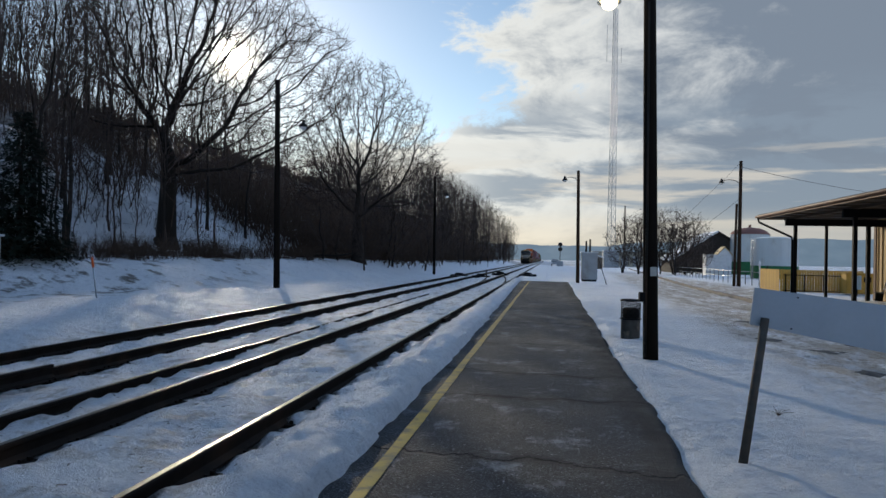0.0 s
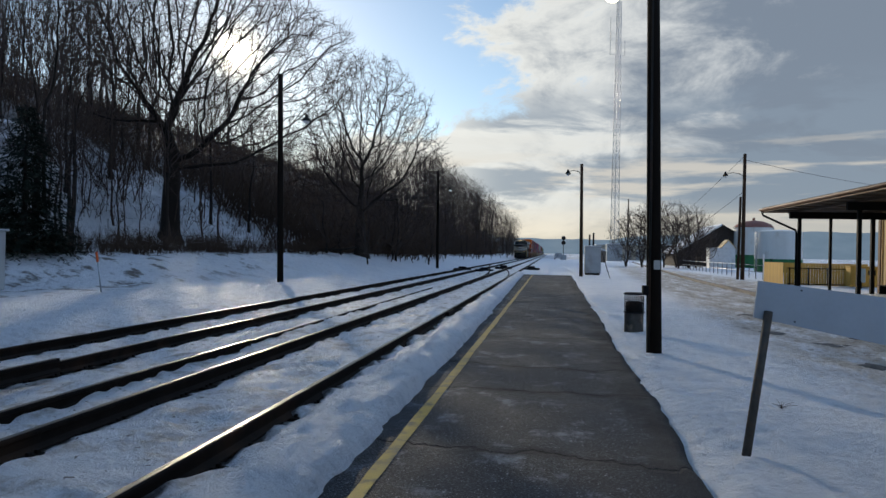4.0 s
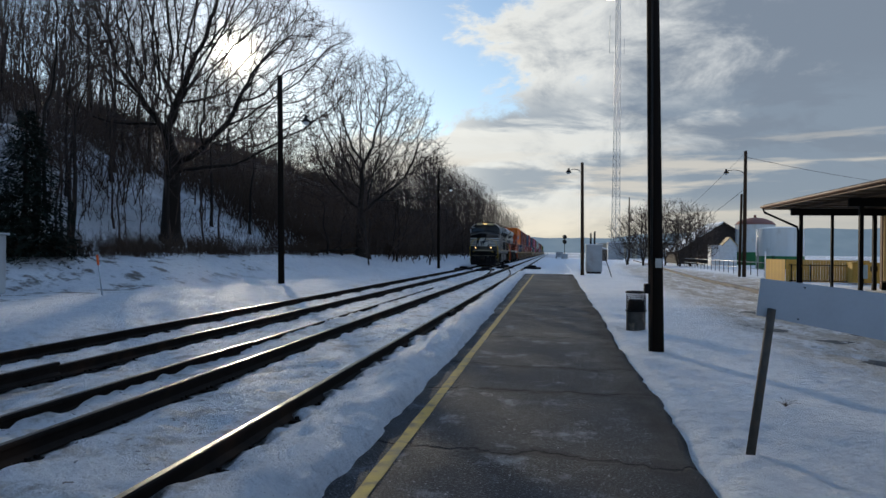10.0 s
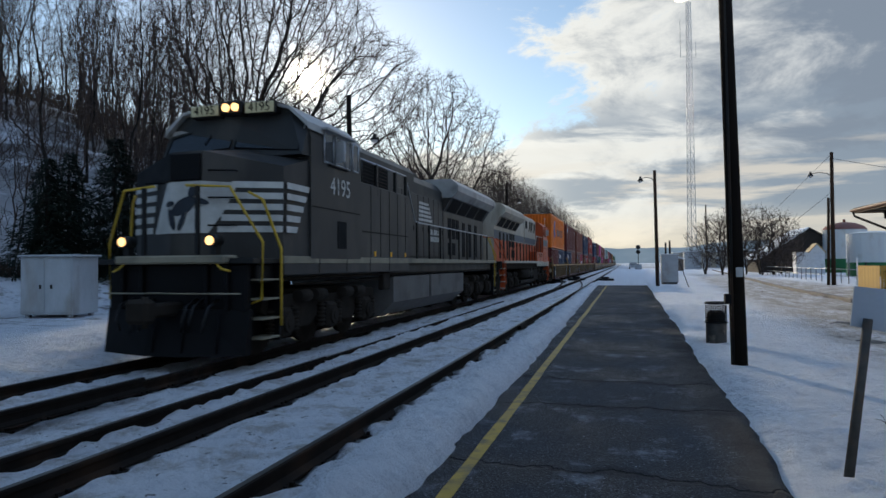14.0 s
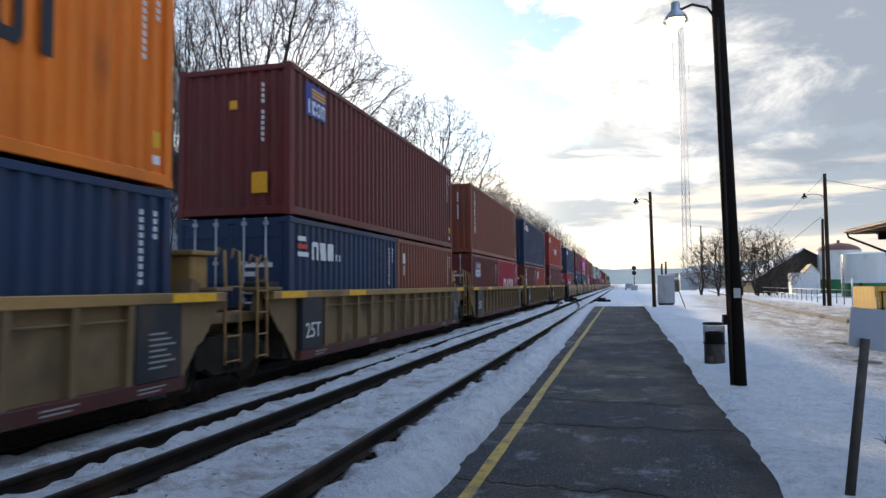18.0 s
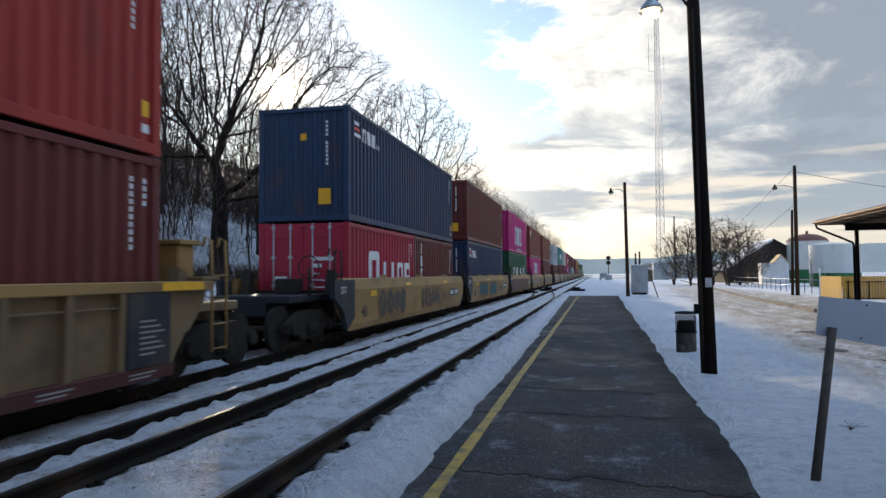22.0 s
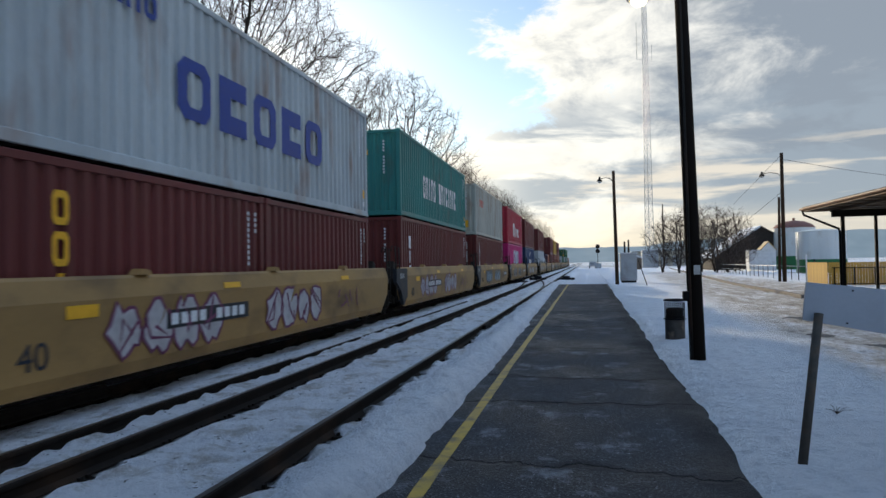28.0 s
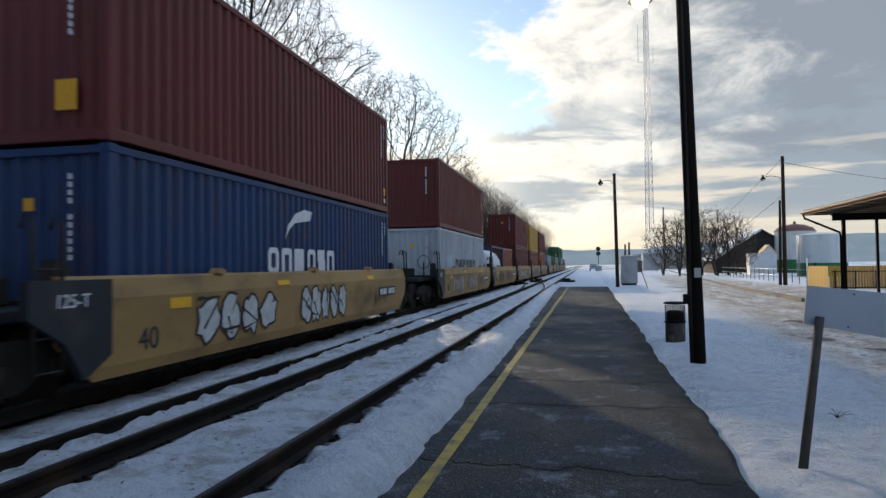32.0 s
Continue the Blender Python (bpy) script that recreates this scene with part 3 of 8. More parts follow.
def rail_profile(c, z):
    return [(c - .07, z - .165), (c + .07, z - .165), (c + .07, z - .15), (c + .012, z - .12), (c + .012, z - .045), (c + .036, z - .035), (c + .036, z - .008),
            (c + .026, z), (c - .026, z), (c - .036, z - .008), (c - .036, z - .035), (c - .012, z - .045), (c - .012, z - .12), (c - .07, z - .15)]


def make_track(name, c, z, label):
    tr = thing(name, None, label, "railway track", "railway tracks", "structure")
    for s in (-1, 1):
        x = c + s * .752
        g = Mesh().prism(rail_profile(x, z), "y", -60, 900)
        r = part("rail", g, M["rail"], tr)
        h = Mesh().prism([(x - .024, z + .001), (x + .024, z + .001), (x + .024, z + .003), (x - .024, z + .003)], "y", -60, 900)
        part("rail_head", h, M["rail_head"], r, "polished steel running surface")
    wood = material("weathered_sleeper_wood", (.085, .07, .055), .9, 0, .4, 4, 30, .006, 20, rand=.3)
    tie = Mesh().box(-1.3, 1.3, -.11, .11, -.16, 0, .012).make("sleeper")
    rs = random.Random(3)
    for k in range(150):
        y = -4 + .53 * k
        part("sleeper", tie, wood, tr, at=pose(c + rs.uniform(-.04, .04), y, z - .20 + rs.uniform(-.012, .006), 0, 0, rs.uniform(-.8, .8)))
    plate = Mesh().box(-.18, .18, -.09, .09, -.02, .01, .004)
    for q in (-.12, .12):
        plate.box(q - .015, q + .015, -.06, -.03, .01, .04)
        plate.box(q - .015, q + .015, .03, .06, .01, .04)
    pm = plate.make("tie_plate")
    for k in range(60):
        for s in (-1, 1):
            part("tie_plate", pm, M["rail"], tr, at=pose(c + s * .752, -4 + .53 * k, z - .165))
    return tr


make_track("railway_track", T1, Z1, "snow-covered siding track with rusty rails beside the platform")
make_track("railway_track", T2, Z2, "main line track with rusty snow-edged steel rails")

# ---- trees ----
M["bark"] = material("grey_brown_bark", (.026, .020, .016), .9, 0, .4, 3, 25, .01, 18, stretch=(1, 1, .25), rand=.25)
M["twig"] = material("bare_twigs", (.058, .040, .032), .85, 0, .3, 3, 25, rand=.25)
M["needles"] = material("dark_spruce_needles", (.008, .018, .010), .8, 0, .4, 5, 40, rand=.2)
M["brush"] = material("dry_winter_brush", (.080, .055, .040), .9, 0, .4, 4, 30, spec=.1)


def colonize(seed, goals, stem, reach, kill, stride, lift=.12, jitter=.21, rounds=140):
    """Grow a skeleton from a stem towards goal points; gives nodes and each node's parent."""
    rs = np.random.RandomState(seed)
    nodes = [np.array(p, float) for p in stem]
    par = [max(k - 1, -1) for k in range(len(stem))]
    goals = np.asarray(goals, float)
    dist = np.full(len(goals), 1e9)
    who = np.zeros(len(goals), int)
    fresh = list(range(len(stem) // 2, len(stem)))
    last = {}
    for _ in range(rounds):
        if not fresh or len(goals) == 0:
            break
        q = np.array([nodes[i] for i in fresh])
        dd = np.linalg.norm(goals[:, None] - q[None], axis=2)
        k = dd.argmin(1)
        m = dd[np.arange(len(goals)), k]
        closer = m < dist
        dist = np.where(closer, m, dist)
        who = np.where(closer, np.array(fresh)[k], who)
        keep = dist > kill
        goals, dist, who = goals[keep], dist[keep], who[keep]
        pull = {}
        for i, g in zip(who[dist < reach], goals[dist < reach]):
            v = g - nodes[i]
            pull.setdefault(i, []).append(v / np.linalg.norm(v))
        fresh = []
        for i, vs in pull.items():
            v = np.mean(vs, 0)
            back = nodes[i] - nodes[par[i]] if par[i] >= 0 else np.array((0, 0, 1.0))
            v = v + .45 * back / max(np.linalg.norm(back), 1e-6) + rs.normal(0, jitter, 3) * (1, 1, .8) + np.array((0, 0, lift))
            v /= max(np.linalg.norm(v), 1e-6)
            p = nodes[i] + v * stride
            if i in last and np.linalg.norm(p - last[i]) < stride * .35:
                continue
            last[i] = p
            par.append(i)
            nodes.append(p)
            fresh.append(len(nodes) - 1)
    return np.array(nodes), par


def limbs(nodes, par, base_r, tip_r, stem_n):
    """Pipe-model thickness, and the chains of nodes that make up trunk, limbs and twigs."""
    n = len(nodes)
    tips = np.zeros(n)
    kids = [[] for _ in range(n)]
    for i in range(n - 1, 0, -1):
        if not kids[i]:
            tips[i] = 1
        tips[par[i]] += tips[i]
        kids[par[i]].append(i)
    e = max(2.2, math.log(max(tips[0], 2)) / math.log(base_r / tip_r))
    rad = tip_r * np.maximum(tips, 1) ** (1 / e)
    for i in range(stem_n):
        f = i / max(stem_n - 1, 1)
        rad[i] = max(rad[i], base_r * (1 - f) + max(rad[stem_n - 1], base_r * .62) * f)
    chains, todo = [], [(0, None)]
    while todo:
        i, root = todo.pop()
        c = [root, i] if root is not None else [i]
        while kids[i]:
            ks = sorted(kids[i], key=lambda k: -tips[k])
            todo.extend((k, i) for k in ks[1:])
            i = ks[0]
            c.append(i)
        if len(c) > 1:
            chains.append(c)
    return rad, chains, tips


def spike(g, p, q, r, bend=None):
    """A twig: a three-sided spike, with one bend if given."""
    p, q = Vector(p), Vector(q)
    d = (q - p).normalized()
    a = d.cross(Vector((.31, .77, .56))).normalized() * r
    b = d.cross(a)
    ring = [a, -.5 * a + .87 * b, -.5 * a - .87 * b]
    vs = [tuple(p + w) for w in ring]
    fs = []
    if bend is not None:
        vs += [tuple(Vector(bend) + w * .7) for w in ring]
        fs = [(k, (k + 1) % 3, 3 + (k + 1) % 3, 3 + k) for k in range(3)]
    o = len(vs) - 3
    vs.append(tuple(q))
    g.add(vs, fs + [(o + k, o + (k + 1) % 3, o + 3) for k in range(3)])


def grown_tree(seed, goals, stem, base_r, tip_r=.008, reach=4.0, kill=.7, stride=.4, twigs=3, twig_len=.7, lift=.12, clear=None, flare=1.4):
    """Trunk mesh and crown mesh of one bare tree."""
    nodes, par = colonize(seed, goals, stem, reach, kill, stride, lift)
    for _ in range(1):
        sm = nodes.copy()
        for i in range(len(stem), len(nodes)):
            sm[i] = .6 * nodes[i] + .4 * nodes[par[i]] * .5 + .4 * .5 * nodes[i]
        nodes = sm
    rad, chains, tips = limbs(nodes, par, base_r, tip_r, len(stem))
    a, b = Mesh(), Mesh()
    rs = random.Random(seed)

    def free(p):
        if clear is None:
            return True
        v = Vector(p) - clear[0]
        return (v - clear[1] * v.dot(clear[1])).length > clear[2]

    for c in chains:
        r = [float(rad[i]) for i in c]
        if len(c) > 1 and c[0] == par[c[1]] and c[0] != 0:
            r[0] = min(r[0], r[1] * 1.25)
        big = r[1]
        sides = 9 if big > .22 else 6 if big > .09 else 4 if big > .035 else 3
        if big < .05 and not free(nodes[c[len(c) // 2]]):
            continue
        pts = [tuple(nodes[i]) for i in c]
        r[-1] = tip_r * .6
        (a if big > .05 else b).tube(pts, r, sides, False, sides > 3)
    for i in range(1, len(nodes)):
        if tips[i] > 5:
            continue
        p = nodes[i]
        d = nodes[i] - nodes[par[i]]
        d = Vector(d) / max(float(np.linalg.norm(d)), 1e-6)
        for k in range(twigs if tips[i] < 2 else max(1, twigs - 1)):
            w = Vector((rs.gauss(0, 1), rs.gauss(0, 1), rs.gauss(0, .8))).normalized()
            v = (d * .8 + w * 1.1 + Vector((0, 0, .12))).normalized()
            l = twig_len * rs.uniform(.45, 1.25)
            m = Vector(p) + v * l * .5
            q = m + (v + Vector((rs.gauss(0, .2), rs.gauss(0, .2), .18))).normalized() * l * .5
            if free(q) and free(m):
                spike(b, p, q, tip_r * .85, m)
    if flare:
        a.tube([tuple(np.array(stem[0]) + (0, 0, -.4)), tuple(np.array(stem[0]) + (0, 0, .15)), tuple(np.array(stem[0]) + (0, 0, .8))], [base_r * 1.55, base_r * flare, base_r * 1.0], 9, False)
    return a.make("trunk", False), b.make("crown", False)


def crown_goals(seed, n, lobes, shell=.55):
    """Points spread through ellipsoids (x, y, z, rx, ry, rz), more of them towards the outside."""
    rs = np.random.RandomState(seed)
    vol = np.array([l[3] * l[4] * l[5] for l in lobes])
    out = []
    for l, k in zip(lobes, (n * vol / vol.sum()).astype(int)):
        v = rs.normal(size=(k, 3))
        v /= np.linalg.norm(v, axis=1)[:, None]
        r = rs.rand(k) ** (1 / 3 * shell)
        out.append(v * r[:, None] * np.array(l[3:]) + np.array(l[:3]))
    return np.concatenate(out)


def straight_stem(h, n, lean=(0, 0), wander=.04, seed=0):
    rs = np.random.RandomState(seed)
    pts, p = [], np.array((0, 0, -.3))
    for k in range(n + 1):
        pts.append(p.copy())
        p = p + np.array((lean[0] + rs.normal(0, wander), lean[1] + rs.normal(0, wander), 1)) * (h / n)
    return pts


def joined(name, pieces, mat, label, cat):
    """Many transformed copies of small templates as one mesh, past counting."""
    vs, fs, o = [], [], 0
    for (tv, tf), m in pieces:
        m = np.array(m)
        v = tv @ m[:3, :3].T + m[:3, 3]
        vs.append(v)
        fs.append(tf + o)
        o += len(tv)
    vs, fs = np.concatenate(vs), np.concatenate(fs)
    me = bpy.data.meshes.new(name)
    me.vertices.add(len(vs))
    me.vertices.foreach_set("co", vs.ravel())
    me.loops.add(fs.size)
    me.loops.foreach_set("vertex_index", fs.ravel())
    me.polygons.add(len(fs))
    me.polygons.foreach_set("loop_start", np.arange(0, fs.size, 3))
    me.polygons.foreach_set("loop_total", np.full(len(fs), 3))
    me.update(calc_edges=True)
    me.materials.append(mat)
    return tagged(new(name, me), label, cat, kind="stuff")


def template(meshes):
    """Vertices and triangles of one or two meshes as arrays."""
    vs, fs, o = [], [], 0
    for me in meshes:
        vs.extend(tuple(v.co) for v in me.vertices)
        for p in me.polygons:
            q = list(p.vertices)
            fs.extend((o + q[0], o + q[k], o + q[k + 1]) for k in range(1, len(q) - 1))
        o = len(vs)
    return np.array(vs), np.array(fs)


def tree(meshes, x, y, scale, turn, label, group="", z=None, tilt=0.0, name="tree", cat="tree"):
    th = thing(name, None, label, cat, group)
    part("trunk", meshes[0], M["bark"], th)
    part("crown", meshes[1], M["twig"], th, "bare fine branches")
    zz = float(ground_z(x, y)) if z is None else z
    th.matrix_basis = pose(x, y, zz - .05, tilt, tilt * .6, turn) @ Matrix.Scale(scale, 4)
    return th


def skyline(px, x, y):
    """How tall the wood stands there: it falls off towards the far end."""
    top = float(np.interp(px, [535, 600, 760, 820, 900, 930], [215, 250, 270, 318, 378, 405]))
    return max(.5, 1.65 + (453 - top) / 1166 * math.hypot(x, y) - float(ground_z(x, y)))


def old_oak():
    """The massive tree on the bank: a fan of rising limbs and two low side limbs."""
    x, y = -22.0, 35.5
    z = float(ground_z(x, y)) - .05
    clear = (Vector((-.02, 0, 1.65)) - Vector((x, y, z)), SUN, .30)
    lobes = [(1.0, 0, 13.2, 7.4, 6.0, 5.6), (.5, 0, 17.5, 5.6, 5.0, 3.6), (-3.2, 0, 9.2, 3.8, 4.0, 3.0), (6.8, 0, 9.6, 4.8, 4.5, 4.0), (5.6, -1.0, 5.2, 3.8, 3.6, 1.8), (-4.6, 0, 6.6, 2.6, 3.0, 1.3)]
    goals = crown_goals(5, 6500, lobes, .8)
    stem = straight_stem(5.4, 10, (.02, 0), .02, 3)
    return grown_tree(41, goals, stem, .62, .0115, 4.0, .40, .36, 3, 1.0, .08, clear), x, y, z


def round_maple():
    """The broad tree beside the tracks: a short trunk, crooked limbs and a rounded crown."""
    lobes = [(0, 0, 9.2, 4.9, 4.6, 5.6), (-2.8, 0, 6.0, 3.0, 3.2, 2.6), (3.4, 0, 6.4, 3.2, 3.2, 3.0), (.4, 0, 12.4, 3.0, 2.8, 2.3), (-2.6, 0, 9.6, 2.6, 2.6, 2.6), (3.0, 0, 9.8, 2.8, 2.8, 2.6)]
    goals = crown_goals(8, 3200, lobes, .8)
    stem = straight_stem(3.2, 7, (-.03, 0), .03, 4)
    return grown_tree(52, goals, stem, .50, .0125, 3.6, .42, .34, 3, .7, .06)


def make_trees():
    big, bx, by, bz = old_oak()
    tree(big, bx, by, 1.0, 0, "massive bare old tree with many spreading limbs on the snowy bank", "bare trees on the bank", z=bz + .05)
    tree(round_maple(), -13.6, 46.5, 1.0, 0, "broad bare tree with crooked limbs beside the tracks", "bare trees on the bank")
    sizes = ((16, .15, .02), (18, .18, .05), (14, .12, -.03), (19, .20, 0), (13, .11, .06), (17, .16, -.05))
    near_kinds, far_kinds = [], []
    for k, (h, r, ln) in enumerate(sizes):
        cx = ln * h * .7
        lobes = [(cx, 0, h * .72, 2.3 + .02 * h, 2.3, h * .28), (cx * .7 + .4, .3, h * .44, 1.9, 1.9, h * .20)]
        stem = straight_stem(h * .30, 8, (ln, 0), .05, 60 + k)
        near_kinds.append(grown_tree(70 + k, crown_goals(20 + k, 470, lobes, .85), stem, r, .0105, 4.0, .48, .45, 2, .9, .2))
        far_kinds.append(grown_tree(80 + k, crown_goals(30 + k, 230, lobes, .85), stem, r, .012, 5.0, .75, .7, 2, 1.2, .2, flare=0))
    rs = random.Random(77)
    placed = [(-22, 35.5), (-13.6, 46.5)]
    n, tries = 0, 0
    while n < 260 and tries < 9000:
        tries += 1
        y = 9 + 240 * rs.random() ** 1.5
        toe = float(hill_toe(y))
        x = toe - 6.5 - 66 * rs.random() ** 1.15
        if y > 75:
            x = toe - 2.5 - 26 * rs.random() ** 1.3
        if x < -1.35 * y - 4:
            continue
        gap = 1.6 if y < 80 else 2.2
        if any((x - a) ** 2 + (y - b) ** 2 < gap ** 2 for a, b in placed):
            continue
        if math.hypot(x + 22, y - 35.5) < 4.0 or math.hypot(x + 13.6, y - 46.5) < 4.5:
            continue
        if x > -19 and y < 44:
            continue
        px = 784 + 1166 * math.tan(math.atan2(x, y) + .156)
        placed.append((x, y))
        sc = rs.uniform(.72, 1.08) * (1 if y < 75 else .72 + .1 * rs.random())
        kk = rs.randrange(6)
        if px > 540:
            sc = min(1.5, skyline(px, x, y) / sizes[kk][0]) * rs.uniform(.78, 1.04)
            if sc < .2:
                continue
        if abs(px - 421) < 7 and y < 120:
            sc = min(sc, (1.3 + .281 * math.hypot(x, y) - float(ground_z(x, y))) / sizes[kk][0])
            if sc < .25:
                continue
        kind = near_kinds if math.hypot(x, y) < 62 else far_kinds
        tree(kind[kk], x, y, sc, rs.uniform(0, 360), "slender bare forest tree on the snowy hillside", "bare forest trees", tilt=rs.uniform(-4, 4))
        n += 1
    # the thick of the wood behind, past counting
    rs = random.Random(31)
    saplings = []
    for k in range(4):
        h = 8.0
        lobes = [(0, 0, h * .62, 1.3, 1.3, h * .36)]
        saplings.append(template(grown_tree(90 + k, crown_goals(40 + k, 95, lobes, .8), straight_stem(h * .22, 4, (rs.gauss(0, .04), 0), .05, k), .06, .010, 4.0, .6, .55, 2, .7, .2, flare=0)))
    pieces = []
    while len(pieces) < 780:
        y = 8 + 235 * rs.random() ** 1.35
        x = float(hill_toe(y)) - (8 if y < 70 else 3) - 50 * rs.random() ** 1.1
        if x < -1.4 * y - 6 or (x > -20 and y < 50):
            continue
        px = 784 + 1166 * math.tan(math.atan2(x, y) + .156)
        h = rs.uniform(4.5, 12) * (1 if y < 90 else .8)
        if px > 540:
            h = min(h * 1.3, skyline(px, x, y))
        if abs(px - 421) < 6:
            h = min(h, (1.3 + .281 * math.hypot(x, y) - float(ground_z(x, y))))
        h = max(h, 1.2)
        pieces.append((rs.choice(saplings), pose(x, y, float(ground_z(x, y)) - .1, rs.gauss(0, 4), rs.gauss(0, 4), rs.uniform(0, 360)) @ Matrix.Scale(h / 8.0, 4)))
    joined("woodland", pieces, M["twig"], "dense leafless saplings and thin trees on the hillside", "woodland")
    # brushwood: clumps of fine stems, thick on the upper slope and along the foot
    clumps = []
    for k in range(5):
        g = Mesh()
        for j in range(26):
            a, l = rs.uniform(0, 6.2832), rs.uniform(.8, 2.0)
            o = Vector((rs.gauss(0, .35), rs.gauss(0, .35), -.1))
            v = Vector((math.cos(a) * rs.uniform(.1, .7), math.sin(a) * rs.uniform(.1, .7), 1)).normalized()
            m = o + v * l * .55
            q = m + (v + Vector((rs.gauss(0, .35), rs.gauss(0, .35), -.05))).normalized() * l * .45
            spike(g, o, q, .013, m)
            for w in range(3):
                f = o.lerp(m, rs.uniform(.3, 1))
                e = f + (v + Vector((rs.gauss(0, .7), rs.gauss(0, .7), rs.gauss(0, .3)))).normalized() * rs.uniform(.25, .7)
                spike(g, f, e, .008)
        clumps.append(template([g.make("clump", False)]))
    pieces = []
    tries = 0
    while len(pieces) < 1000 and tries < 9000:
        tries += 1
        y = 10 + 190 * rs.random() ** 1.4
        d = rs.choice((4.5 + 3 * rs.random(), 10 + 55 * rs.random() ** .8))
        x = float(hill_toe(y)) - d
        if x < -1.35 * y - 4 or math.hypot(x + 22, y - 35.5) < 1.2:
            continue
        if d > 9 and d < 26 and y < 60 and rs.random() < .75:
            continue
        px = 784 + 1166 * math.tan(math.atan2(x, y) + .156)
        if px > 900:
            continue
        sc = rs.uniform(.4, .9) if d < 9 else rs.uniform(.9, 2.6)
        pieces.append((rs.choice(clumps), pose(x, y, float(ground_z(x, y)), rs.gauss(0, 5), rs.gauss(0, 5), rs.uniform(0, 360)) @ Matrix.Scale(sc, 4)))
    # a deep thicket behind the broad tree and along the line
    for k in range(460):
        y = 48 + 110 * rs.random() ** 1.2
        x = float(hill_toe(y)) - 3.5 - 20 * rs.random() ** 1.1
        if math.hypot(x + 13.6, y - 46.5) < 2.5:
            continue
        px = 784 + 1166 * math.tan(math.atan2(x, y) + .156)
        sc = min(rs.uniform(1.6, 3.6), max(.5, .45 * skyline(px, x, y))) if px > 480 else rs.uniform(1.6, 3.6)
        pieces.append((rs.choice(clumps), pose(x, y, float(ground_z(x, y)), rs.gauss(0, 5), rs.gauss(0, 5), rs.uniform(0, 360)) @ Matrix.Scale(sc, 4)))
    joined("brushwood", pieces, M["brush"], "tangled leafless brushwood on the snowy slope", "brushwood")
    # shrubs and small trees over the far side of the yard
    bushes = [grown_tree(300 + k, crown_goals(310 + k, 300, [(0, 0, 2.2, 1.75, 1.75, 1.85)], .8), straight_stem(.5, 3, (0, 0), .05, k), .07, .009, 3.0, .26, .24, 2, .5, .25, flare=0) for k in range(3)]
    for k, (x, y, s) in enumerate(((12.2, 92, 2.0), (14.0, 94, 2.3), (15.6, 95, 2.2), (11.2, 100, 1.9), (17.5, 96, 2.3), (19.2, 97, 2.2), (16.6, 90, 1.7), (20.6, 99, 1.9), (21.8, 101, 1.6), (13.0, 97, 2.2), (10.6, 96, 1.3), (18.4, 92, 1.8))):
        tree(bushes[k % 3], x, y, s, 60 * k, "leafless bushy tree beside the yard fence", "bare bushes by the yard", z=0.0, name="bush", cat="bush")
    rs = random.Random(5)
    for k in range(46):
        y = 42 + 190 * rs.random() ** 1.2
        x = float(hill_toe(y)) - 1.0 - 5.5 * rs.random()
        if math.hypot(x + 13.8, y - 46.5) < 2:
            continue
        tree(bushes[k % 3], x, y, rs.uniform(.8, 1.9), rs.uniform(0, 360), "leafless thorny shrub at the foot of the bank", "bare shrubs on the bank", name="shrub", cat="shrub")
    # spruces
    for x, y, h in ((-19.6, 22.0, 5.8), (-22.2, 22.3, 5.2), (-20.5, 19.6, 4.6)):
        spruce(x, y, h)
    # undergrowth on the slope: stalks and fallen twigs
    g = Mesh()
    rs = random.Random(9)
    for k in range(15000):
        y = 12 + 110 * rs.random() ** 1.5
        x = float(hill_toe(y)) - 4.5 - 30 * rs.random() ** 1.25
        if float(vnoise(x, y, 2.2)) < .45 + .2 * rs.random():
            continue
        if x < -1.35 * y - 4:
            continue
        z = float(ground_z(x, y)) - .05
        h = rs.uniform(.25, 1.1)
        a, b = rs.gauss(0, .45), rs.gauss(0, .45)
        g.tube([(x, y, z), (x + a * h * .5, y + b * h * .5, z + h * .7), (x + a * h * 1.3, y + b * h * 1.3, z + h * rs.uniform(.6, 1.1))], [.018, .013, .006], 3, False, False)
    me = g.make("undergrowth", False)
    me.materials.append(M["brush"])
    tagged(new("undergrowth", me), "dry brown stalks and brambles over the snowy slope", "undergrowth", kind="stuff")
    for x, y, l, t, r in ((-21, 30, 4, 150, .1), (-17.6, 35.2, 4.2, 170, .09), (-16.2, 42, 3.5, 10, .1), (-24, 27, 4, 110, .1)):
        z = float(ground_z(x, y)) + r * .6
        g = Mesh().tube([(0, 0, 0), (l * .35, .1, .12), (l * .7, -.05, .1), (l, .05, .3)], [r, r * .9, r * .7, r * .45], 7)
        g.tube([(l * .5, 0, .1), (l * .65, .5, .5)], [r * .4, r * .2], 5)
        lg = part("fallen_log", g, M["bark"], None, at=pose(x, y, z, 0, 0, t))
        tagged(lg, "fallen grey tree trunk lying in the snow", "log", "fallen logs")


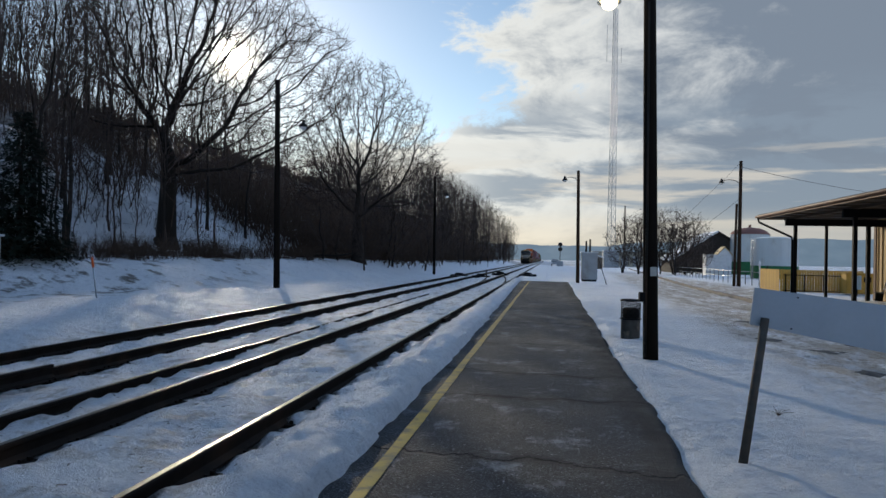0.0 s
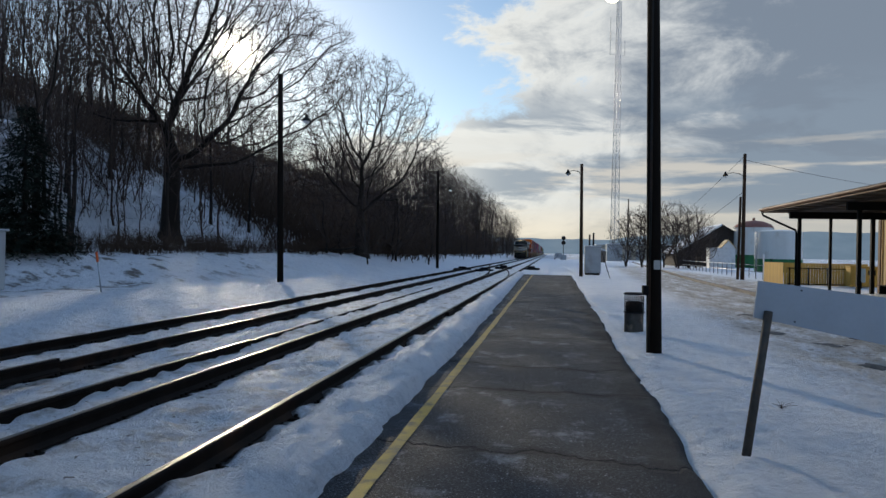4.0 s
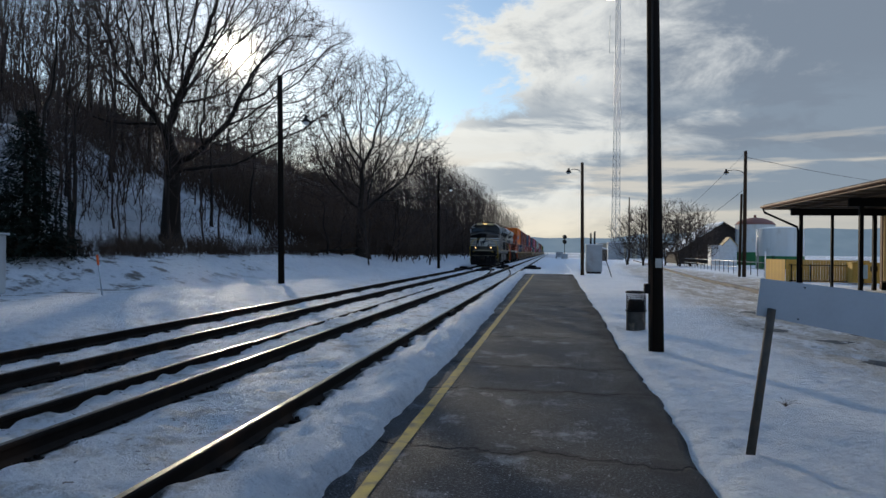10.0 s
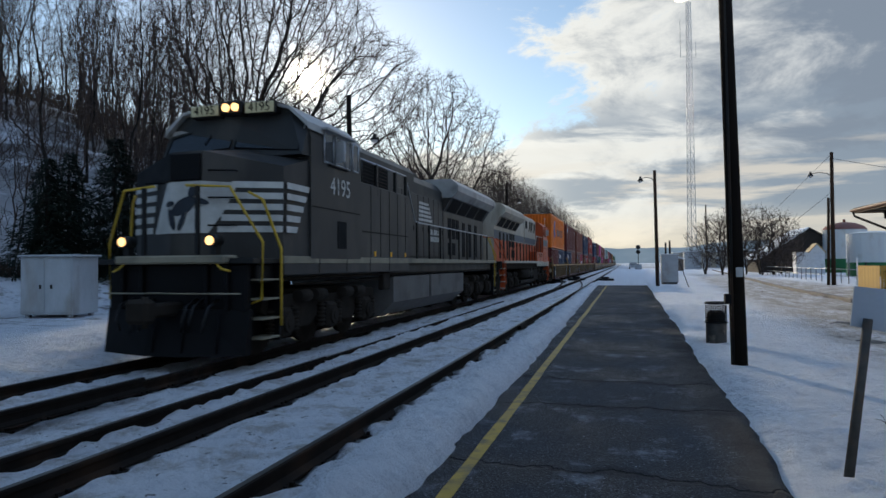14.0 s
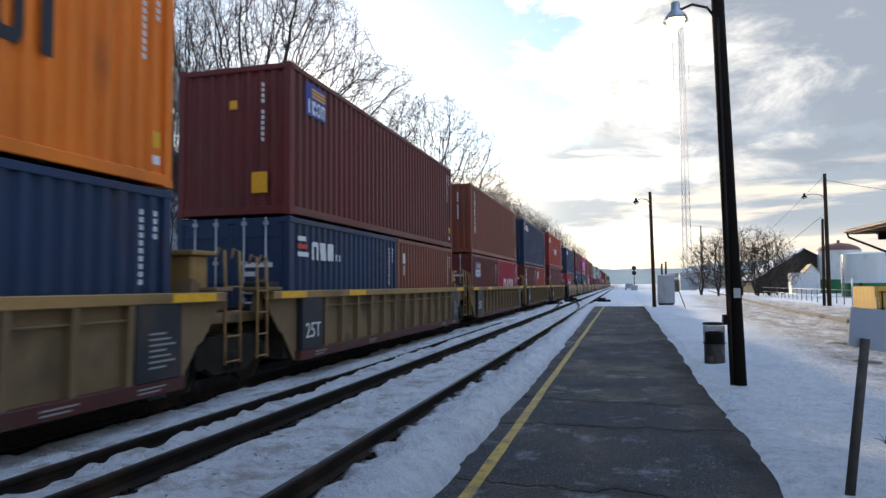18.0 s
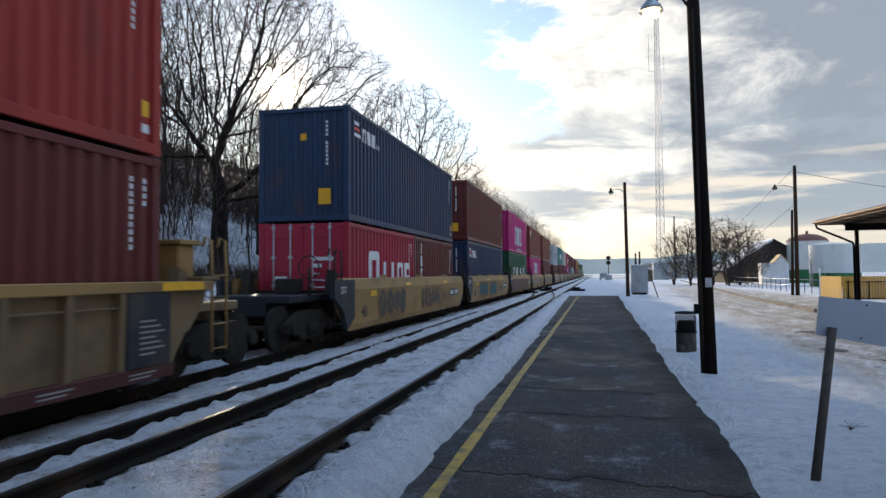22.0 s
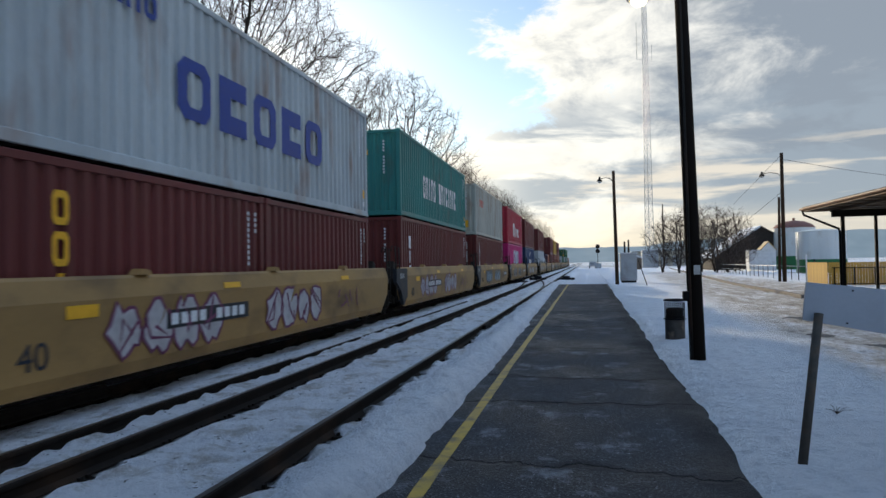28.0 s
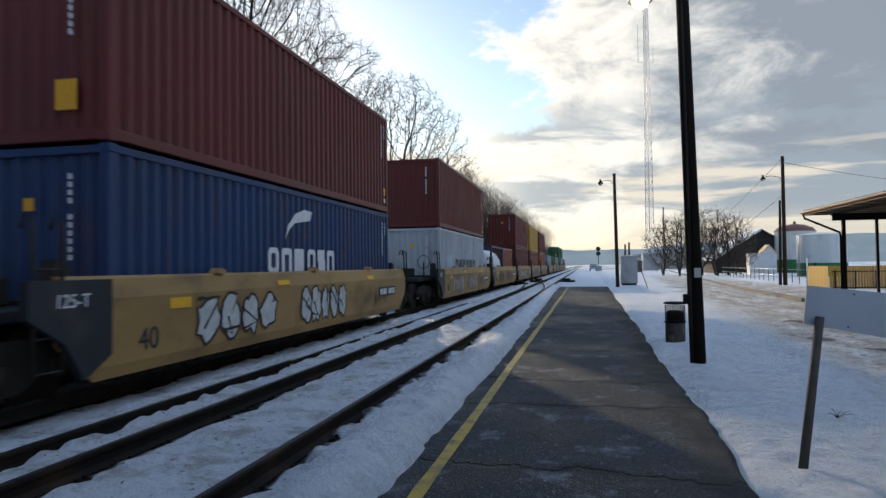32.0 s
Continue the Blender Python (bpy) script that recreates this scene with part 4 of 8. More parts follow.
def spruce(x, y, h):
    rs = random.Random(int(x * 100))
    th = thing("spruce", pose(x, y, float(ground_z(x, y)) - .05, 0, 0, rs.uniform(0, 360)), "dark green spruce with drooping branches in the snow", "conifer", "spruces by the track")
    part("trunk", Mesh().tube([(0, 0, 0), (0, 0, h * .5), (0, 0, h)], [.11, .07, .01], 7), M["bark"], th)
    g = Mesh()
    z = .25
    while z < h - .1:
        R = (h - z) * .42 + .12
        n = int(8 + R * 7)
        for k in range(n):
            a = rs.uniform(0, 6.2832)
            r = R * rs.uniform(.75, 1.1)
            ca, sa = math.cos(a), math.sin(a)
            for q in range(int(5 + r * 9)):
                f = rs.uniform(.12, 1)
                bx, by, bz = ca * r * f, sa * r * f, z - .28 * r * f * f + rs.gauss(0, .03)
                w = rs.uniform(.05, .12) * (1.3 - .6 * f)
                l = rs.uniform(.10, .22)
                t = a + rs.choice((-1, 1)) * rs.uniform(.4, 1.1)
                ct, st = math.cos(t), math.sin(t)
                dz = rs.uniform(-.10, .03)
                g.add([(bx, by, bz), (bx + ct * l - st * w * .4, by + st * l + ct * w * .4, bz + dz), (bx + ct * l * 1.35, by + st * l * 1.35, bz + dz * 1.6), (bx + ct * l + st * w * .4, by + st * l - ct * w * .4, bz + dz + .02)], [(0, 1, 2, 3)])
        z += .14
    part("crown", g.make("crown", False), M["needles"], th)


make_trees()

# ---- the train ----
TRAIN = []   # thing, x, distance behind the first container's front, z, turn
PAINT = {
    "orange": (.78, .19, .015), "maroon": (.125, .024, .022), "brown": (.20, .055, .032), "navy": (.015, .036, .085), "blue": (.014, .042, .115),
    "red": (.33, .035, .026), "crimson": (.36, .018, .045), "pink": (.50, .02, .17), "green": (.015, .095, .045), "teal": (.035, .20, .18),
    "grey": (.42, .46, .47), "pale": (.43, .43, .37), "lightgrey": (.42, .45, .47), "ochre": (.45, .27, .05), "rust": (.26, .085, .045), "steel": (.30, .33, .34),
}
for k_, c_ in PAINT.items():
    M["box_" + k_] = material("painted_corrugated_steel_" + k_, c_, .5, 0, .2, 1.1, 26, .0016, 9, (.10, .045, .025) if k_ not in ("grey", "pale") else (.22, .10, .04),
                              .30 if k_ in ("grey", "pale") else .16, 1.6, (1, 1, .35))
M["mark_white"] = material("white_stencil_paint", (.66, .67, .67), .5, 0, .15, 6, 50)
M["mark_faded"] = material("faded_stencil_paint", (.27, .27, .26), .6, 0, .25, 9, 50)
M["mark_blue"] = material("blue_stencil_paint", (.02, .05, .25), .5, 0, .15, 6, 50)
M["mark_dark"] = material("dark_stencil_paint", (.02, .025, .035), .5, 0, .15, 6, 50)
M["mark_yellow"] = material("yellow_sticker", (.74, .38, .02), .45, 0, .12, 6, 50)
M["mark_red"] = material("red_stencil_paint", (.55, .05, .03), .5, 0, .15, 6, 50)
M["mark_pale"] = material("pale_blue_stencil_paint", (.34, .46, .52), .5, 0, .15, 6, 50)
M["lug"] = material("grimy_cast_steel", (.035, .029, .024), .75, 0, .35, 5, 40, spec=.15)
M["tan"] = material("faded_tan_wagon_paint", (.33, .195, .068), .6, 0, .22, .9, 20, .001, 20, (.09, .055, .03), .38, 1.3, (1, .5, 1))
M["tan_old"] = material("dusty_brown_wagon_paint", (.185, .125, .062), .65, 0, .25, .9, 20, .001, 20, (.06, .042, .028), .42, 1.2)
M["end_dark"] = material("dark_blue_grey_wagon_paint", (.020, .024, .030), .55, 0, .25, 2, 30, dirt=(.07, .05, .035), dirt_amt=.3)
M["grime"] = material("brake_dust_grime", (.030, .025, .020), .9, 0, .4, 3, 40, .002, 40, spec=.1)
MESHES = {}


def corrugated(L, z0, z1, pitch, depth):
    """Vertical ribs along y from 0 to L; the outer face lies at x = 0."""
    n = max(2, int(round(L / pitch)))
    p = L / n
    ys, xs = [0.0], [0.0]
    for k in range(n):
        for f, d in ((.30, 0), (.46, -depth), (.84, -depth), (1.0, 0)):
            ys.append((k + f) * p)
            xs.append(d)
    return ys, xs


def container_meshes(L, H, doors):
    key = (L, H, doors)
    if key in MESHES:
        return MESHES[key]
    out = {}
    ys, xs = corrugated(L - .24, 0, 0, .278, .055)
    for s, nm in ((1, "side_panel"), (-1, "side_panel_far")):
        g = Mesh()
        g.grid([[(s * (1.205 + d), .12 + y, .15) for y, d in zip(ys, xs)], [(s * (1.205 + d), .12 + y, H - .1) for y, d in zip(ys, xs)]])
        out[nm] = g.make("side_panel")
    fr = Mesh()
    for s in (-1, 1):
        fr.box(min(s * 1.16, s * 1.219), max(s * 1.16, s * 1.219), .1, L - .1, .02, .17, .01)
        fr.box(min(s * 1.15, s * 1.217), max(s * 1.15, s * 1.217), .1, L - .1, H - .12, H - .015, .01)
        for y in (0, L - .16):
            fr.box(min(s * 1.06, s * 1.214), max(s * 1.06, s * 1.214), y + .004, y + .156, .1, H - .1, .02)
    for y in (0.01, L - .13):
        fr.box(-1.1, 1.1, y, y + .12, .02, .17, .01)
        fr.box(-1.1, 1.1, y, y + .12, H - .13, H - .02, .01)
    out["frame"] = fr.make("frame")
    g = Mesh()
    ys2, xs2 = corrugated(2.12, 0, 0, .25, .045)
    g.grid([[(-1.06 + y, .045 - d, .16) for y, d in zip(ys2, xs2)], [(-1.06 + y, .045 - d, H - .12) for y, d in zip(ys2, xs2)]])
    out["end_panel"] = g.make("end_panel")
    g = Mesh()
    ys3, xs3 = corrugated(L - .2, 0, 0, .55, .02)
    g.grid([[(-1.16, .1 + y, H - .03 + d) for y, d in zip(ys3, xs3)], [(1.16, .1 + y, H - .03 + d) for y, d in zip(ys3, xs3)]])
    out["roof"] = g.make("roof")
    g = Mesh().box(-1.15, 1.15, .1, L - .1, .06, .12)
    for k in range(int(L / 1.2)):
        g.box(-1.14, 1.14, .5 + 1.2 * k, .58 + 1.2 * k, -.0, .06)
    out["floor"] = g.make("floor")
    c = Mesh().box(-.081, .081, -.089, .089, 0, .118, .012)
    out["corner_casting"] = c.make("corner_casting")
    d = Mesh().box(-.525, .525, -.03, .03, 0, H - .3, .01)
    for zz in (.12, .12 + (H - .5) / 2, H - .55):
        d.box(-.45, .45, -.045, -.03, zz, zz + .32, .008)
    out["door"] = d.make("door")
    b = Mesh().tube([(0, 0, -.06), (0, 0, H - .2)], .019, 6)
    for zz in (.05, .8, 1.5, H - .35):
        b.box(-.05, .05, -.02, .04, zz, zz + .07)
    b.box(-.02, .26, -.03, .0, .95, .99)
    out["locking_bar"] = b.make("locking_bar")
    MESHES[key] = out
    return out


def clone(me, mat):
    key = (me.name, mat.name)
    if key not in MESHES:
        m2 = me.copy()
        m2.materials.clear()
        m2.materials.append(mat)
        MESHES[key] = m2
    return MESHES[key]


BAR_MESH = Mesh().box(-.5, .5, -.5, .5, -.5, .5).make("mark")


def mark(parent, name, y0, y1, z0, z1, mat, face="side", x=1.2065, t=.004):
    """A flat painted bar on a side (along y) or on the front end (along x)."""
    me = clone(BAR_MESH, mat)
    ob = new(name, me)
    ob.parent = parent
    if face == "side":
        ob.matrix_basis = Matrix.Translation((x, (y0 + y1) / 2, (z0 + z1) / 2)) @ Matrix.Diagonal((t, y1 - y0, z1 - z0, 1))
    else:
        ob.matrix_basis = Matrix.Translation(((y0 + y1) / 2, x, (z0 + z1) / 2)) @ Matrix.Diagonal((y1 - y0, t, z1 - z0, 1))
    return ob


def ring_glyph():
    g = Mesh()
    out = [(.18, 0), (.82, 0), (1, .18), (1, .82), (.82, 1), (.18, 1), (0, .82), (0, .18)]
    inn = [(.5 + (a - .5) * .45, .5 + (b - .5) * .58) for a, b in out]
    for x in (-.5, .5):
        g.grid([[(x, a * .62, b) for a, b in out + out[:1]], [(x, a * .62, b) for a, b in inn + inn[:1]]])
    return g


OUTLINES = {"i": [(.3, 0), (.7, 0), (.7, 1), (.3, 1)], "n": [(0, 0), (.28, 0), (.28, .74), (.72, .74), (.72, 0), (1, 0), (1, .9), (.88, 1), (.12, 1), (0, .9)],
            "b": [(0, .06), (.06, 0), (.94, 0), (1, .06), (1, .94), (.94, 1), (.06, 1), (0, .94)], "e": [(0, 0), (1, 0), (1, .34), (.4, .34), (.4, .66), (1, .66), (1, 1), (0, 1)],
            "s": [(.1, 0), (1, 0), (1, .56), (.9, .56), (.9, 1), (0, 1), (0, .44), (.1, .44)]}


def glyph(ch):
    key = "glyph_" + ch
    if key not in MESHES:
        MESHES[key] = (ring_glyph() if ch == "o" else Mesh().prism([(a * .62, b) for a, b in OUTLINES[ch]], "x", -.5, .5)).make("emblem")
    return MESHES[key]


def emblem(parent, word, y, z, size, mat, x=1.207, name="emblem", face="side", widen=1.0, vertical=False):
    if vertical:
        for k, ch in enumerate(word):
            emblem(parent, ch, y, z - k * size * 1.2, size, mat, x, name, face, widen)
        return
    for k, ch in enumerate(word):
        ob = new(name, clone(glyph(ch), mat))
        ob.parent = parent
        ob.matrix_basis = Matrix.Translation((x, y + k * .8 * size * widen, z)) @ Matrix.Diagonal((.005, size * widen, size, 1))


def lettering(parent, text, y, z, size, mat, x, name="lettering", face="side", align="LEFT"):
    cu = bpy.data.curves.new(name, "FONT")
    cu.body, cu.size, cu.extrude, cu.align_x = text, size, .003, align
    tmp = bpy.data.objects.new(name, cu)
    me = tmp.to_mesh().copy()
    tmp.to_mesh_clear()
    bpy.data.objects.remove(tmp)
    bpy.data.curves.remove(cu)
    me.materials.clear()
    me.materials.append(mat)
    ob = new(name, me)
    ob.parent = parent
    if face == "side":
        ob.matrix_basis = Matrix.Translation((x, y, z)) @ Matrix.Rotation(radians(90), 4, "Z") @ Matrix.Rotation(radians(90), 4, "X")
    else:
        ob.matrix_basis = Matrix.Translation((y, x, z)) @ Matrix.Rotation(radians(90), 4, "X")
    return ob


def container(color, L, H, s, z, label, doors=False, extra=None, rs=None):
    th = thing("shipping_container", None, label, "shipping container", "containers on the train")
    mat = M["box_" + color]
    me = container_meshes(L, H, doors)
    part("side_panel", clone(me["side_panel"], mat), mat, th)
    part("side_panel", clone(me["side_panel_far"], mat), mat, th)
    part("frame", clone(me["frame"], mat), mat, th)
    part("roof", clone(me["roof"], mat), mat, th)
    part("floor", clone(me["floor"], M["lug"]), M["lug"], th)
    for y, front in ((0, True), (L, False)):
        if front == doors:
            for sx in (-1, 1):
                d = part("door", clone(me["door"], mat), mat, th, at=pose(sx * .53, .05 if front else L - .05, .16, 0, 0, 0 if front else 180))
                for bx in (-.26, .2):
                    part("locking_bar", clone(me["locking_bar"], M["galv"]), M["galv"], d, "galvanised locking bar", at=pose(bx, -.06, .03))
        else:
            part("end_panel", clone(me["end_panel"], mat), mat, th, at=pose(0, 0, 0) if front else pose(0, L, 0, 0, 0, 180))
    for sx in (-1, 1):
        for y in (.089, L - .089):
            for zz in (0.0, H - .118):
                part("corner_casting", clone(me["corner_casting"], mat), mat, th, at=pose(sx * 1.142, y, zz))
    # stencilled codes: column of small bars on the end and on the side
    rs = rs or random.Random(int(s * 10) + int(z * 7))
    ex = -.012 if doors else -.006
    col = M["mark_white"]
    if doors:
        for k, w in enumerate((.62, .26, .2, .34, .34)):
            zz = H - .95 - .17 * k
            mark(th, "code_bar", .25, .25 + w, zz, zz + (.09 if k < 2 else .035), col, "end", ex)
        mark(th, "sticker", -.75, -.42, 1.0, 1.25, M["mark_white"], "end", ex)
    else:
        for k in range(11):
            if k in (4,):
                continue
            zz = H - .45 - .105 * k
            mark(th, "code_bar", .62, .68, zz, zz + .07, col, "end", ex)
        if rs.random() < .6:
            mark(th, "sticker", -.06, .1, H - .85, H - .68, M["mark_yellow"], "end", ex)
        if rs.random() < .5:
            mark(th, "sticker", .42, .75, .42, .82, M["mark_yellow"], "end", ex)
    for k in range(10):
        zz = H - .38 - .1 * k
        mark(th, "code_bar", L - .62, L - .56, zz, zz + .068, col)
    for k in range(4):
        zz = H - .38 - .1 * k
        mark(th, "code_bar", L - .36, L - .30, zz, zz + .068, col)
    mark(th, "sticker", L - .4, L - .26, .5, .72, M["mark_yellow"])
    mark(th, "sticker", L - .4, L - .26, .28, .40, M["mark_white"])
    if extra:
        extra(th, L, H)
    TRAIN.append((th, T2, s, Z2 + z, 0))
    return th


def wheelset(parent, y, r=.46, z=None):
    g = Mesh()
    prof = [(-.79, r + .03), (-.755, r + .03), (-.745, r), (-.66, r - .005), (-.66, r - .07), (-.70, r - .1), (-.70, .12), (-.64, .1), (-.64, .08)]
    n = 20
    for s in (-1, 1):
        rings = [[(s * -x, rr * math.cos(6.2832 * k / n), rr * math.sin(6.2832 * k / n)) for k in range(n + 1)] for x, rr in prof]
        g.grid(rings, False)
        g.add([(s * .79, (r + .03) * math.cos(6.2832 * k / n), (r + .03) * math.sin(6.2832 * k / n)) for k in range(n)], [tuple(range(n))])
    g.tube([(-.95, 0, 0), (.95, 0, 0)], .075, 10)
    key = ("wheelset", r)
    if key not in MESHES:
        MESHES[key] = g.make("wheelset")
    return part("wheelset", clone(MESHES[key], M["grime"]), M["grime"], parent, at=pose(0, y, r if z is None else z))


def truck(parent, y, name="bogie"):
    """A two-axle freight bogie at y."""
    if "truck" not in MESHES:
        g = Mesh()
        for s in (-1, 1):
            x0, x1 = sorted((s * .93, s * 1.07))
            g.prism([(-1.15, .40), (-1.15, .56), (-.55, .80), (.55, .80), (1.15, .56), (1.15, .40), (.75, .40), (.45, .22), (-.45, .22), (-.75, .40)], "x", x0, x1)
            for q in (-.92, .92):
                g.tube([(s * 1.05, q, .46), (s * 1.16, q, .46)], .12, 10)
            for q in (-.16, 0, .16):
                g.tube([(s * 1.1, q, .28), (s * 1.1, q, .56)], .06, 8)
        g.box(-1.0, 1.0, -.2, .2, .5, .82, .03)
        MESHES["truck"] = g.make("bogie")
    t = part(name, clone(MESHES["truck"], M["grime"]), M["grime"], parent, at=pose(0, y, 0))
    return [wheelset(t, q) for q in (-.92, .92)]


def ladder(parent, x, y, z0, z1, mat, w=.4, top=.5):
    g = Mesh()
    for s in (-1, 1):
        g.tube([(x, y + s * w / 2, z0), (x, y + s * w / 2, z1), (x - .02, y + s * w / 2, z1 + top), (x - .12, y + s * w / 2, z1 + top + .05), (x - .16, y + s * w / 2, z1 + top - .1)], .022, 6)
    n = int((z1 - z0) / .32)
    for k in range(n + 1):
        z = z0 + .04 + (z1 - z0 - .08) * k / max(n, 1)
        g.tube([(x, y - w / 2, z), (x, y + w / 2, z)], .014, 5)
    return part("ladder", g, mat, parent)


WHEELS = []


def well_car(kind, s, first, last, pitch, label, art=0):
    th = thing("well_car", None, label, "well car", "well cars of the train")
    A, B = -1.62, pitch - 1.62 if not last else 13.9
    body = M["tan_old"] if kind == "ribbed" else M["tan"]
    key = ("well", kind, first, last)
    g = Mesh()
    if kind == "ribbed":
        for sd in (-1, 1):
            a, b = sorted((sd * 1.30, sd * 1.335))
            g.prism([(-.45, .75), (-.45, 1.38), (12.6, 1.38), (12.6, .75), (12.2, .24), (-.05, .24)], "x", a, b)
        part("side_plate", g, body, th)
        for sd in (-1, 1):
            a, b = sorted((sd * 1.26, sd * 1.47))
            part("top_chord", Mesh().box(a, b, -1.0, 13.1, 1.36, 1.50, .012), M["tan"], th)
            a, b = sorted((sd * 1.30, sd * 1.45))
            part("bottom_chord", Mesh().box(a, b, .0, 12.2, .22, .40, .01), M["maroon_sill"], th, "dull maroon bottom sill with stencils")
            rib = Mesh().prism([(sd * 1.33, .40), (sd * 1.33, 1.36), (sd * 1.455, 1.36), (sd * 1.43, .40)], "y", -.05, .05).make("rib")
            for k in range(13):
                part("rib", rib, body, th, at=pose(0, 1.1 + k * .84, 0))
            a, b = sorted((sd * 1.335, sd * 1.46))
            for q in (.05, 11.25):
                part("end_panel", Mesh().box(a, b, q, q + .85, .40, 1.36, .01), M["end_dark"], th, "dark blue-grey painted end panel")
            a, b = sorted((sd * 1.38, sd * 1.40))
            part("pipe", Mesh().tube([(sd * 1.40, 1, 1.18), (sd * 1.40, 11.2, 1.18)], .02, 6), body, th)
            if sd > 0:
                for q in (-.75, 2.2, 11.9):
                    part("reflector", Mesh().box(1.471, 1.475, q, q + .95, 1.375, 1.49), M["mark_yellow"], th, "orange-yellow reflective strip")
        for sd in (-1, 1):
            a, b = sorted((sd * 1.30, sd * 1.335))
            for q, e in ((-.45, -1), (12.6, 1)):
                part("gusset_plate", Mesh().prism([(q, .75), (q, 1.36), (q + .55 * e, 1.36), (q + .42 * e, 1.12), (q + .12 * e, .80)], "x", a, b), body, th)
                part("step_ledge", Mesh().box(min(sd * .95, sd * 1.46), max(sd * .95, sd * 1.46), min(q + .25 * e, q + .7 * e), max(q + .25 * e, q + .7 * e), 1.51, 1.57, .01), body, th)
        part("end_locker", Mesh().box(-1.05, 1.05, 12.85, 13.25, 1.14, 2.05, .03).box(-1.12, 1.12, 12.78, 13.32, 2.05, 2.12, .01), M["tan"], th, "tan steel end locker behind the ladder")
        part("brake_valve", Mesh().box(.35, .75, 13.25, 13.48, 1.2, 1.55, .04).tube([(.55, 13.36, 1.55), (.55, 13.36, 1.9)], .06, 8), M["lug"], th)
        part("hose_tray", Mesh().box(.9, 1.35, -1.05, -.6, 1.50, 1.66, .02), M["lug"], th)
        if first:
            part("end_locker", Mesh().box(-1.18, 1.18, -2.35, -1.75, 1.14, 1.98, .03).box(-1.22, 1.22, -2.4, -1.7, 1.98, 2.05, .01), M["tan_old"], th, "dusty brown end locker above the bogie")
            part("end_skirt", Mesh().box(1.22, 1.26, -2.3, -.5, .82, 1.14, .01), M["tan_old"], th)
        lettering(th, "25T", .17, .62, .40, M["mark_white"], 1.463)
        lettering(th, "40", 6.1, .72, .36, M["mark_dark"], 1.338)
        for k in range(7):
            mark(th, "stencil_bar", 11.47, 11.78 + .09 * (k % 3), .98 - .07 * k, 1.005 - .07 * k, M["mark_faded"], x=1.463)
        for q in (.6, 3.4, 9.9, 11.3):
            mark(th, "stencil_bar", q, q + .5, .32, .34, M["mark_faded"], x=1.452)
            mark(th, "stencil_bar", q, q + .4, .27, .29, M["mark_faded"], x=1.452)
    else:
        for sd in (-1, 1):
            prof = [(1.32, .30), (1.40, .24), (1.45, .40), (1.47, 1.22), (1.40, 1.46), (1.36, 1.50), (1.30, 1.50), (1.30, .30)]
            ends = {0: (-.95, -.35), 1: (13.15, 12.55)}
            rows = []
            for yy, cut in ((-1.0, .60), (-.98, .42), (-.5, 0), (12.7, 0), (13.16, .42), (13.18, .60)):
                rows.append([(sd * x, yy, max(z, .24 + cut * 1.15)) for x, z in prof + prof[:1]])
            g = Mesh().grid(rows)
            n0 = len(prof)
            g.add(rows[0][:n0], [tuple(range(n0))])
            g.add(rows[-1][:n0], [tuple(range(n0))])
            part("side_plate", g, M["tan"], th)
            lug = Mesh().prism([(-.14, 1.5), (.14, 1.5), (.10, 1.56), (-.06, 1.58)], "x", min(sd * 1.28, sd * 1.44), max(sd * 1.28, sd * 1.44)).make("lug")
            for q in (2.3, 6.1, 9.8):
                part("lug", lug, M["tan"], th, at=pose(0, q, 0))
            a, b = sorted((sd * 1.36, sd * 1.474))
            e = Mesh().prism([(-1.5, 1.05), (-1.5, 1.46), (-.25, 1.46), (-.25, .55), (-.7, .30), (-1.0, .75)], "x", a, b)
            part("end_block", e, M["end_dark"], th, "black painted end block")
            for q in (.9, 4.2, 9.4):
                part("reflector", Mesh().box(min(sd * 1.472, sd * 1.476), max(sd * 1.472, sd * 1.476), q, q + .5, 1.02, 1.17) if q < 1 else Mesh().prism([(sd * 1.455, 1.33), (sd * 1.476, 1.25), (sd * 1.480, 1.25), (sd * 1.459, 1.34)], "y", q, q + .5), M["mark_yellow"], th, "orange-yellow reflective strip")
        lettering(th, "125-T" if not first else "25T", -1.15, 1.15, .22, M["mark_white"], 1.476)
        lettering(th, "40", .25, .52, .42, M["mark_dark"], 1.462)
        graffiti(th, art)
        part("code_plate", Mesh().box(1.474, 1.479, 2.7 if art == 4 else 10.4, 4.95 if art == 4 else 12.0, .74, 1.0), M["end_dark"], th)
        for k in range(9):
            if k != 4:
                q = (2.8 + .23 * k) if art == 4 else (10.5 + .16 * k)
                mark(th, "code_bar", q, q + (.16 if art == 4 else .11), .79, .95, M["mark_white"], x=1.4805)
    if "wellbits" not in MESHES:
        MESHES["wellbits"] = (Mesh().box(-1.26, 1.26, -.15, .15, .28, 1.2).make("bulkhead"), Mesh().box(-1.3, 1.3, 0, .3, .24, .295).make("cross_beam"))
    for y0 in (-.16, 12.36):
        part("bulkhead", clone(MESHES["wellbits"][0], M["grime"]), M["grime"], th, at=pose(0, y0, 0))
    for k in range(6):
        part("cross_beam", clone(MESHES["wellbits"][1], M["grime"]), M["grime"], th, at=pose(0, .3 + 2.3 * k, 0))
    for y0, y1, end in ((A if not first else -2.6, -.3, 0), (12.5, B if not last else 14.8, 1)):
        dk = Mesh().box(-.9, .9, y0 + .03, y1, .98, 1.14, .02)
        dk.box(-.35, .35, y0 + .03, y1, .70, 1.0, .02)
        part("end_deck", dk, body if kind == "ribbed" else M["end_dark"], th)
